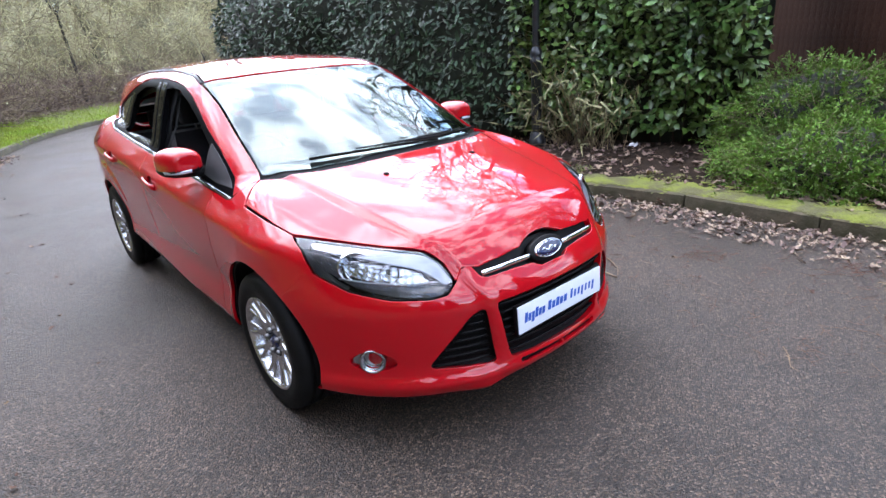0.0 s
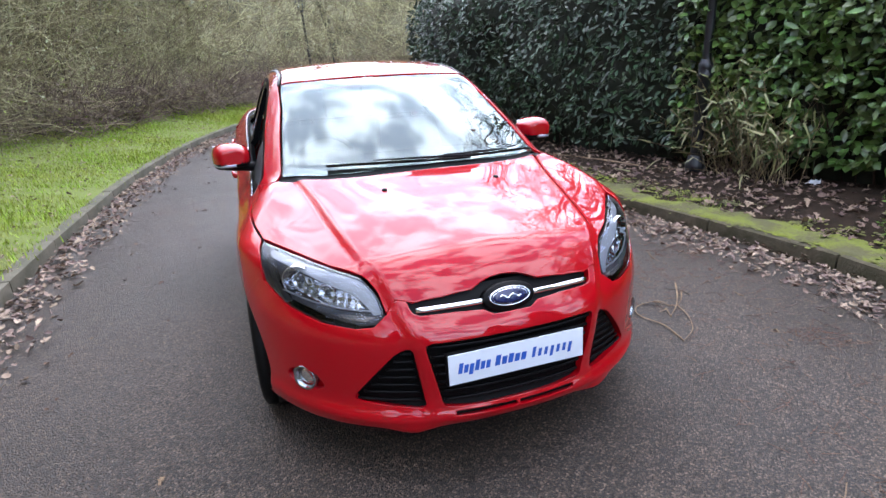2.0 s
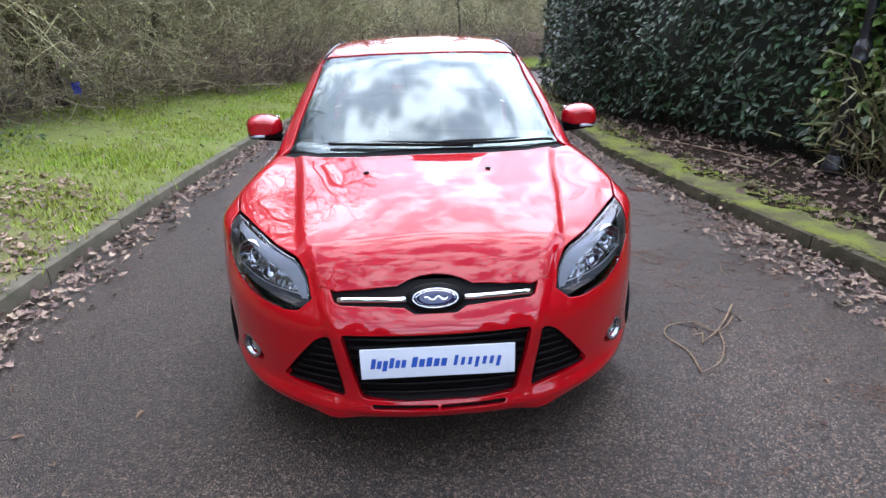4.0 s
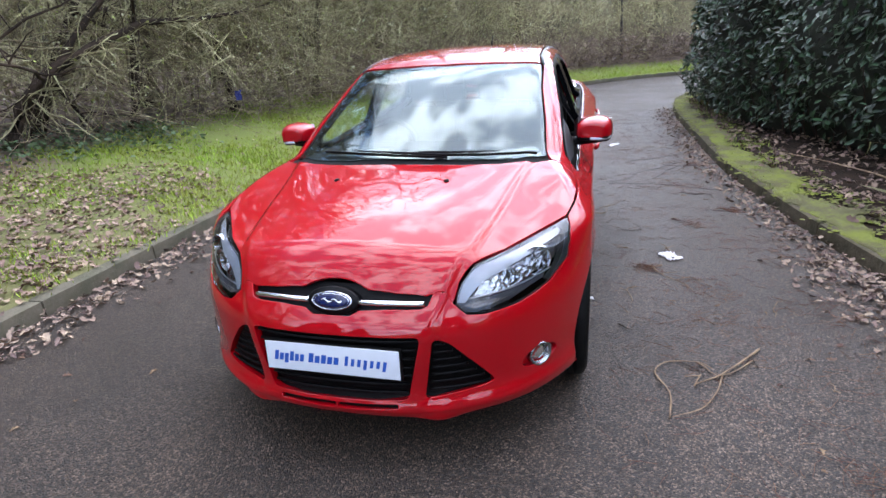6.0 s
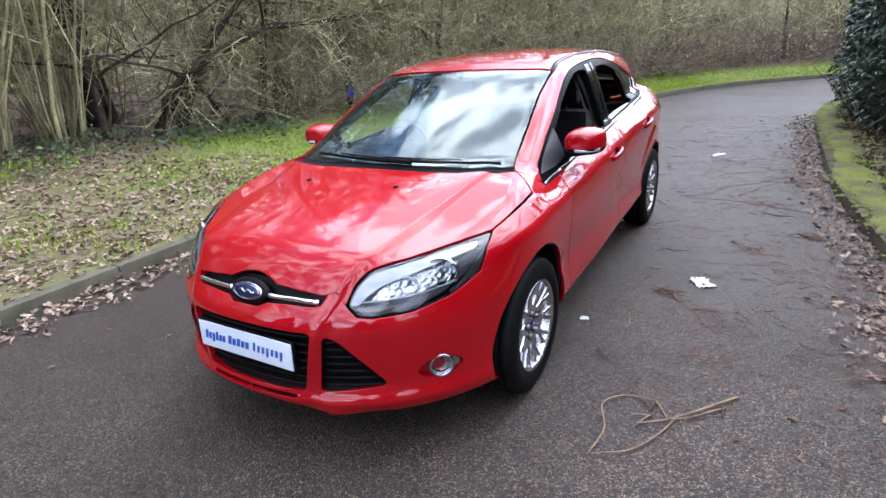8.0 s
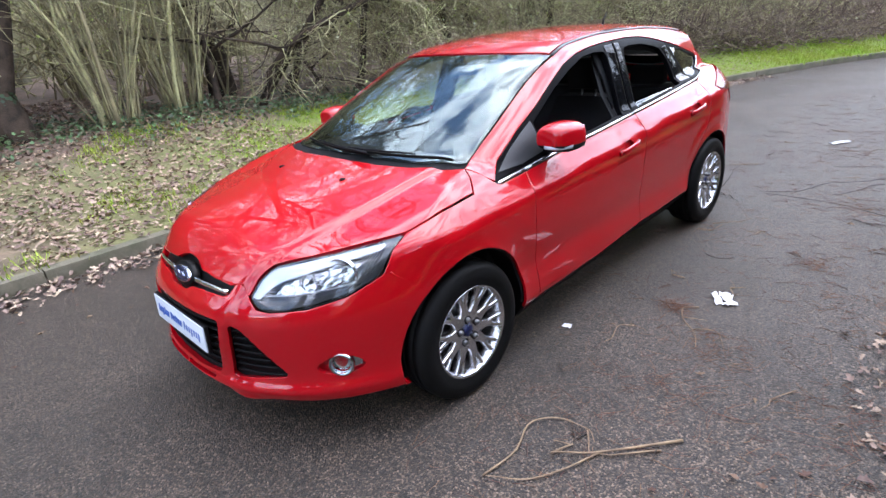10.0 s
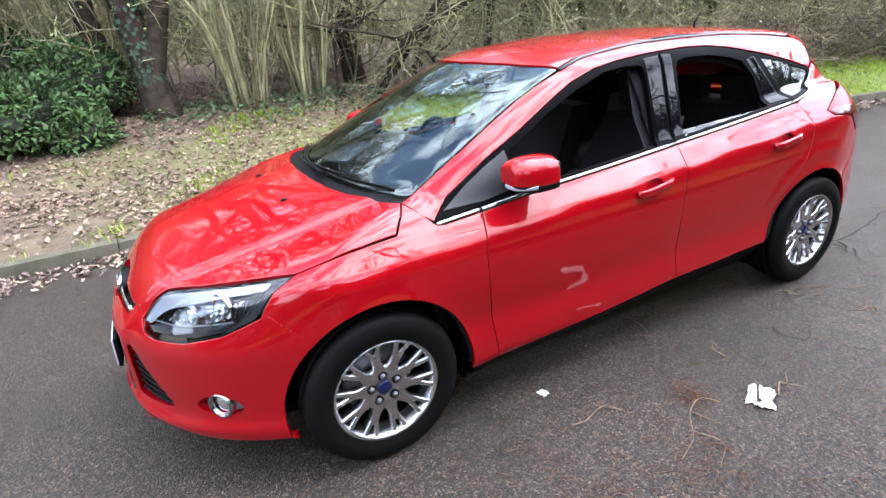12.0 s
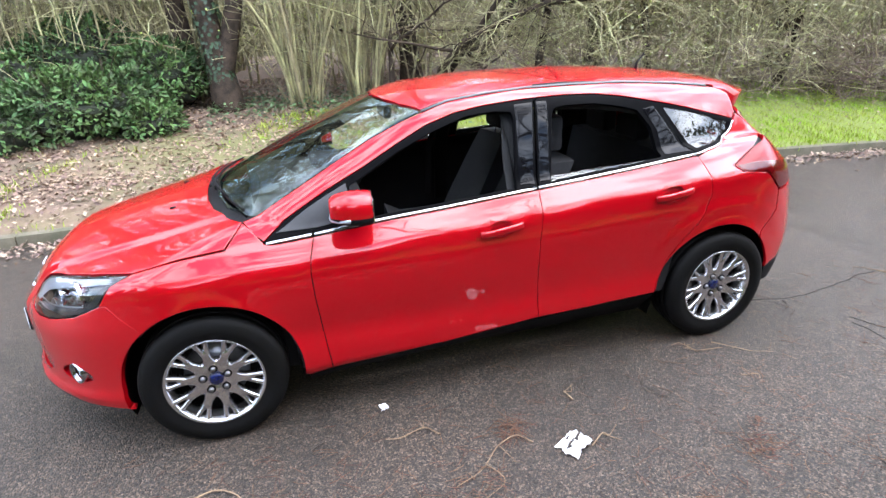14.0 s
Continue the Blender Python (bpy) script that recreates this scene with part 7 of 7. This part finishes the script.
# -- lamp posts --
def lamp_post(where, label, tilt=0.0):
    lp = tagged(new("lamp_post"), label, "street lamp", "lamp posts")
    lathe("base", [(0.0, 0.0), (0.0, 0.105), (0.10, 0.105), (0.12, 0.092), (0.18, 0.088), (0.20, 0.072)], IRON, lp, axis="z", n=24)
    lathe("lower_shaft", [(0.19, 0.066), (1.02, 0.066), (1.03, 0.078), (1.06, 0.080), (1.08, 0.070), (1.12, 0.070), (1.16, 0.074), (1.18, 0.064), (1.22, 0.050)], IRON, lp, axis="z", n=24)
    lathe("upper_shaft", [(1.21, 0.046), (2.9, 0.034), (2.92, 0.055), (2.96, 0.055), (3.0, 0.03)], IRON, lp, axis="z", n=20)
    lathe("lantern_glass", [(3.0, 0.09), (3.34, 0.17)], LANTERN, lp, axis="z", n=6)
    lathe("lantern_roof", [(3.34, 0.19), (3.36, 0.19), (3.46, 0.10), (3.52, 0.03), (3.58, 0.0)], IRON, lp, axis="z", n=6)
    for k in range(6):
        a = 2 * np.pi * k / 6
        tube("lantern_bar", [(0.09 * np.cos(a), 0.09 * np.sin(a), 3.0), (0.17 * np.cos(a), 0.17 * np.sin(a), 3.34)], 0.008, IRON, lp)
    lathe("lantern_foot", [(2.97, 0.03), (3.0, 0.10), (3.01, 0.0)], IRON, lp, axis="z", n=6)
    lp.matrix_basis = Matrix.Translation(where) @ Euler((0, radians(tilt), 0)).to_matrix().to_4x4()
    return lp


lamp_post((3.90, 2.50, 0.10), "black cast-iron lamp post at the foot of the hedge")
lamp_post((1.75, 19.3, 0.12), "black lamp post with a lantern across the road", -3)


# ---- litter, grass and small things ----
NEEDLE = material("pine_needle", (0.13, 0.060, 0.036), 0.85, second=(0.11, 0.045, 0.028), scale=4, island=0.4)
DRY_TWIG = material("dry_twig", (0.27, 0.185, 0.11), 0.85, second=(0.13, 0.085, 0.055), scale=12, bump=0.4, bump_scale=120)
DARK_TWIG = material("dark_twig", (0.050, 0.036, 0.028), 0.85, second=(0.025, 0.018, 0.015), scale=12)
TISSUE = material("tissue_paper", (0.66, 0.66, 0.68), 0.9, second=(0.62, 0.62, 0.64), scale=14, bump=0.3, bump_scale=60)
BLUE_BAG = material("blue_plastic", (0.015, 0.04, 0.26), 0.4, second=(0.008, 0.02, 0.14), scale=9)


def lie(n, flatness=0.25):
    """Ways and upper sides of n leaves that lie about."""
    a = rng.uniform(0, 2 * np.pi, n)
    along = np.stack([np.cos(a), np.sin(a), rng.normal(0, flatness, n)], 1)
    return along, rng.normal(0, flatness * 1.3, (n, 3)) + (0, 0, 1)


def leaf_litter(name, label, at, size, mat=DEAD_LEAF, flatness=0.28):
    n = len(at)
    along, up = lie(n, flatness)
    s = size * rng.uniform(0.55, 1.3, n)
    ob = scatter(name, at, along, up, s, s * rng.uniform(0.55, 0.9, n), mat, shape=(OAK_V, OAK_F), curl=0.5)
    return tagged(ob, label, "leaves", kind="stuff")


def beside(line, n, lo, hi, y0, y1, power=1.0):
    """Places to the left of a line by lo to hi, thickest at lo."""
    i = np.where((line[:, 1] > y0) & (line[:, 1] < y1) & (line[:, 0] < 6))[0]
    k = rng.choice(i, n)
    t = unit(np.gradient(line, axis=0))
    d = lo + (hi - lo) * rng.uniform(0, 1, n) ** power
    return line[k] + np.stack([-t[k, 1], t[k, 0]], 1) * d[:, None] + rng.normal(0, 0.06, (n, 2))


WET_LEAF = material("wet_leaf", (0.150, 0.094, 0.064), 0.8, second=(0.080, 0.048, 0.034), scale=6, island=0.45, spec=0.2)
# darker copy of the dead leaf, for the canopy shade on the right
SHADED_LEAF = material("shaded_leaf", (0.235, 0.162, 0.124), 0.75, second=(0.110, 0.070, 0.053), scale=6, island=0.5)
# gutters
p = beside(LEFT, 3000, -0.02, -0.36, -6, 11, 1.6)
leaf_litter("gutter_leaves", "dead brown leaves along the kerb", np.column_stack([p, rng.uniform(0.008, 0.03, len(p))]), 0.058)
p = np.vstack([beside(RIGHT, 3000, 0.02, 0.27, -6, 9, 1.6), beside(RIGHT, 1000, 0.1, 0.50, -3, 1.6, 1.2)])
leaf_litter("gutter_leaves", "thick drift of dead brown leaves along the mossy kerb", np.column_stack([p, 0.008 + 0.05 * rng.uniform(0, 1, len(p)) * np.exp(-3 * rng.uniform(0, 1, len(p)))]), 0.046, SHADED_LEAF)
p = beside(RIGHT, 80, 0.3, 1.3, -5, 8, 1.8)
leaf_litter("scattered_leaves", "single dead leaves on the asphalt", np.column_stack([p, np.full(len(p), 0.008)]), 0.042, WET_LEAF, 0.12)
p = beside(LEFT, 90, -0.3, -1.2, -5, 9, 1.4)
leaf_litter("scattered_leaves", "single dead leaves on the asphalt", np.column_stack([p, np.full(len(p), 0.008)]), 0.05, WET_LEAF, 0.12)

# the wood's floor and the verge
n = 26000
p = np.column_stack([rng.uniform(-9.5, -2.62, n), rng.uniform(-7.5, 4.6, n)])
keep = np.array([noise.noise((x * 0.55, y * 0.55, 4)) for x, y in p]) + 0.12 * (-3.4 - p[:, 0]) - 0.32 * np.maximum(p[:, 1] - 0.8, 0) > -0.34
p = p[keep]
leaf_litter("leaf_carpet", "carpet of dead leaves on the wood's floor", ground_left(p) + (0, 0, 0.012), 0.060, WOOD_LEAF, 0.2)
n = 900
p = np.vstack([beside(LEFT, n, 0.25, 2.6, -6, 12), beside(LEFT, 2600, 0.10, 1.5, -7, 2.5)])
leaf_litter("verge_leaves", "dead leaves lying in the grass", ground_left(p) + (0, 0, 0.02), 0.055, DEAD_LEAF, 0.25)
p = beside(RIGHT, 3800, -0.30, -1.9, -3, 12)
leaf_litter("bed_leaves", "dark leaf litter under the hedge", np.column_stack([p, rng.uniform(0.12, 0.15, len(p))]), 0.07, material("bed_leaf", (0.185, 0.122, 0.092), 0.9, second=(0.080, 0.050, 0.038), scale=5, island=0.5), 0.25)


def lawn(name, label, p, height, mat=GRASS):
    n = len(p)
    a = rng.uniform(0, 2 * np.pi, n)
    along = np.stack([np.cos(a) * 0.55, np.sin(a) * 0.55, np.ones(n)], 1)
    up = np.stack([np.cos(a), np.sin(a), np.full(n, -0.3)], 1)
    h = height * rng.uniform(0.5, 1.4, n)
    ob = scatter(name, p, along, up, h, 0.006 + 0.05 * h, mat, shape=(BLADE_V, BLADE_F))
    return tagged(ob, label, "grass", kind="stuff")


p = beside(LEFT, 90000, 0.10, 3.6, -4.5, 14.5)
patch = np.array([noise.noise((x * 0.7, y * 0.7, 7)) + 0.4 * noise.noise((x * 2.5, y * 2.5, 1)) for x, y in p])
keep = patch + 0.11 * np.clip(p[:, 1] - 1.6, -3, 5) + 0.05 * (p[:, 0] + 3.4) + 0.20 - 0.16 * (p[:, 1] < 1.0) > rng.uniform(-0.15, 0.35, len(p))
p = p[keep]
lawn("verge_grass", "bright green tufted grass on the verge", ground_left(p) - (0, 0, 0.01), 0.034 + 0.046 * np.clip(0.45 + patch[keep], 0.1, 1.3))
i = np.where((LEFT[:, 1] > 12) & (LEFT[:, 0] < 16))[0]
k = rng.choice(i, 26000)
t = unit(np.gradient(LEFT, axis=0))
d = 0.1 + 1.7 * rng.uniform(0, 1, len(k)) ** 1.4
p = LEFT[k] + np.stack([-t[k, 1], t[k, 0]], 1) * d[:, None] + rng.normal(0, 0.15, (len(k), 2))
lawn("far_verge_grass", "bright green grass beyond the bend", ground_left(p) - (0, 0, 0.01), 0.075)
p = beside(RIGHT, 9000, -0.10, -0.62, -2, 12)
patch = np.array([noise.noise((x * 1.1, y * 1.1, 17)) for x, y in p])
p = p[patch + 0.06 * (p[:, 1] - 4) > rng.uniform(-0.1, 0.5, len(p))]
lawn("kerb_grass", "short bright grass in the moss", np.column_stack([p, np.full(len(p), 0.108)]), 0.035, material("kerb_grass_blade", (0.17, 0.23, 0.025), 0.7, second=(0.13, 0.15, 0.03), scale=3, island=0.4))
# cushions of moss
n = 7000
p = beside(RIGHT, n, -0.03, -0.62, -3, 10, 1.1)
p = p[np.array([noise.noise((x * 1.6, y * 1.6, 21)) for x, y in p]) > -0.15]
sz = rng.uniform(0.007, 0.024, len(p))
cap = np.array([(1, 0, 0), (0.5, 0.87, 0), (-0.5, 0.87, 0), (-1, 0, 0), (-0.5, -0.87, 0), (0.5, -0.87, 0), (0, 0, 0.42)])
caps = np.array([(i, (i + 1) % 6, 6) for i in range(6)])
ob = scatter("moss_cushions", np.column_stack([p, np.full(len(p), 0.122)]), *lie(len(p), 0.05), sz, sz, MOSS, shape=(cap, caps))
tagged(ob, "small cushions of yellow-green moss on the kerb", "moss", kind="stuff")

# pine needles swept together on the asphalt
c = np.array([(1.55, 1.0), (1.9, 1.75), (2.15, 0.75), (1.25, 1.25), (2.05, 2.6), (1.75, 3.4), (1.5, 0.55), (2.3, 1.6), (1.9, -0.6), (2.0, 4.4), (1.35, 5.2), (2.25, -1.4), (1.7, 2.2)])
n = 1000
k = rng.integers(0, len(c), n)
p = c[k] + rng.normal(0, 1, (n, 2)) * rng.uniform(0.03, 0.16, len(c))[k][:, None]
loose = beside(RIGHT, 2400, 0.25, 1.85, -4, 9)
p = np.vstack([p, loose])
st = np.column_stack([p, rng.uniform(0.003, 0.010, len(p))])
path = wander(st, rng.normal(0, 1, (len(p), 3)) * (1, 1, 0.03), rng.uniform(0.03, 0.11, len(p)), 4, 0.15)
path[..., 2] = np.clip(path[..., 2], 0.003, 0.02)
ob = sticks("pine_needles", path, np.full((len(p), 4), 0.0011), NEEDLE)
tagged(ob, "reddish pine needles swept together on the road", "needles", kind="stuff")


def twig(label, main, branches, r, mat, name="twig"):
    """A fallen twig: a main stem and side shoots, all lying on the asphalt."""
    tw = tagged(new(name), label, "twig", "fallen twigs")
    for k, path in enumerate([main, *branches]):
        q = np.array(path, float)
        if len(q) > 2:
            s = np.arange(len(q))
            f = np.linspace(0, len(q) - 1, 4 * len(q))
            q = np.stack([curve(f, s, q[:, a]) for a in (0, 1)], 1)
        rad = r * (1 if k == 0 else 0.7)
        z = rad + 0.003 + 0.006 * np.abs(np.sin(np.linspace(0, 5, len(q))))
        tube("stem" if k == 0 else "side_shoot", np.column_stack([q, z]), np.linspace(rad, rad * 0.45, len(q)), mat, tw, sides=6)
    return tw


twig("forked pale dry twig lying on the road", [(1.71, 0.25), (1.56, 0.06), (1.46, -0.04), (1.36, -0.12)],
     [[(1.67, 0.15), (1.56, 0.03), (1.46, -0.04)], [(1.23, -0.37), (1.25, -0.21), (1.20, -0.05), (1.23, 0.03), (1.31, 0.08), (1.40, 0.08), (1.46, 0.03)],
      [(1.50, 0.0), (1.45, -0.15), (1.36, -0.29), (1.24, -0.37)], [(1.40, 0.08), (1.44, 0.02), (1.47, -0.03)], [(1.36, -0.12), (1.40, -0.03), (1.33, -0.06)]], 0.0062, DRY_TWIG)
twig("thin pale curved twig on the road", [(1.36, 1.30), (1.30, 1.24), (1.33, 1.15), (1.45, 1.02), (1.50, 0.90)], [[(1.33, 1.15), (1.45, 1.18)], [(1.42, 1.06), (1.52, 1.10), (1.60, 0.98)]], 0.0035, DRY_TWIG)
twig("thin dark twig on the road", [(1.12, 2.02), (1.20, 1.98), (1.28, 2.05), (1.22, 2.16)], [], 0.003, DARK_TWIG)
twig("thin dark twig on the road", [(1.05, 0.42), (1.10, 0.36), (1.13, 0.40)], [], 0.004, DARK_TWIG)
for a in range(44):
    p0 = beside(RIGHT, 1, 0.5, 2.0, -3, 8)[0]
    th = rng.uniform(0, 2 * np.pi)
    l = rng.uniform(0.06, 0.30)
    q = [p0 + l * f * np.array((np.cos(th), np.sin(th))) + rng.normal(0, 0.018, 2) for f in (0, 0.4, 0.7, 1.0)]
    twig("thin brown twig lying on the asphalt", q, [[q[1], q[1] + rng.normal(0, 0.05, 2)]], rng.uniform(0.002, 0.004), DRY_TWIG if a % 3 else DARK_TWIG)
th = tagged(new("fallen_branch"), "thin dry branch lying on the bed under the hedge", "branch")
tube("stem", [(3.45, 2.9, 0.16), (3.35, 3.4, 0.15), (3.1, 3.9, 0.16), (2.85, 4.35, 0.15)], (0.010, 0.008, 0.006, 0.003), DRY_TWIG, th, sides=6)

# crumpled tissue
def crumple(name, label, where, sx, sy, mat, seed, category, height=0.02):
    n = 14
    g = np.linspace(-0.5, 0.5, n)
    verts, faces = [], []
    for i in range(n):
        for j in range(n):
            x, y = g[i], g[j]
            w = 1 - 0.35 * noise.noise((x * 3 + seed, y * 3, 0))
            h = abs(noise.noise((x * 5 + seed, y * 5, 2))) * height * 1.6 + abs(noise.noise((x * 12, y * 12 + seed, 5))) * height * 0.6
            verts.append((x * sx * w + 0.03 * sx * noise.noise((y * 7, seed, 1)), y * sy * w + 0.06 * sy * noise.noise((x * 6, seed, 8)), 0.004 + h))
    for i in range(n - 1):
        for j in range(n - 1):
            if noise.noise((g[i] * 2.2 + seed * 3, g[j] * 2.2, 11)) < 0.30 or 0.15 < abs(g[i]) < 0.3:
                a = i * n + j
                faces.append((a, a + n, a + n + 1, a + 1))
    ob = mesh_ob(name, verts, faces, mat, smooth=False)
    ob.matrix_basis = pose(*where)
    mod = ob.modifiers.new("thickness", "SOLIDIFY")
    mod.thickness = 0.0015
    return tagged(ob, label, category)


crumple("tissue", "crumpled white tissue lying on the road", (1.43, 1.46, 0.0, 0, 0, 35), 0.11, 0.135, TISSUE, 2.0, "litter")
crumple("paper_scrap", "tiny scrap of white paper on the asphalt", (0.893, 0.719, 0.0, 0, 0, 10), 0.045, 0.035, TISSUE, 5.0, "litter", 0.008)
crumple("paper_scrap", "flat white litter lying on the road", (1.15, 5.6, 0.0, 0, 0, 60), 0.22, 0.08, TISSUE, 9.0, "litter", 0.015)
crumple("paper_scrap", "pale litter on the bed below the shrub", (4.37, 1.42, 0.13, 0, 0, 20), 0.16, 0.09, TISSUE, 12.0, "litter", 0.03)
crumple("blue_bag", "blue plastic bag caught in the brambles", (-4.72, 5.70, 0.85, 70, 0, 40), 0.10, 0.15, BLUE_BAG, 4.0, "litter", 0.03)


# old cracks in the asphalt
CRACK = material("crack", (0.006, 0.005, 0.005), 0.9, spread=0.3, scale=20)
for start, way, L in (((1.05, 3.5), (1, 0.15), 2.0), ((1.5, 3.7), (0.4, 1), 1.2), ((1.9, 2.6), (1, -0.3), 0.9), ((1.3, 4.6), (1, 0.3), 1.6), ((0.58, 3.05), (0.52, 0.64), 1.3), ((1.0, 3.55), (0.8, 0.2), 1.4)):
    line = wander(np.array([[*start, 0.0]]), np.array([[*way, 0.0]]), L, 26, 0.17)[0]
    line[:, 2] = 0.0015
    cr = ribbon("crack", line, 0.009, 0.0012, CRACK, None, up=(0, 0, 1))
    tagged(cr, "thin dark crack in the old asphalt", "crack", "road cracks")
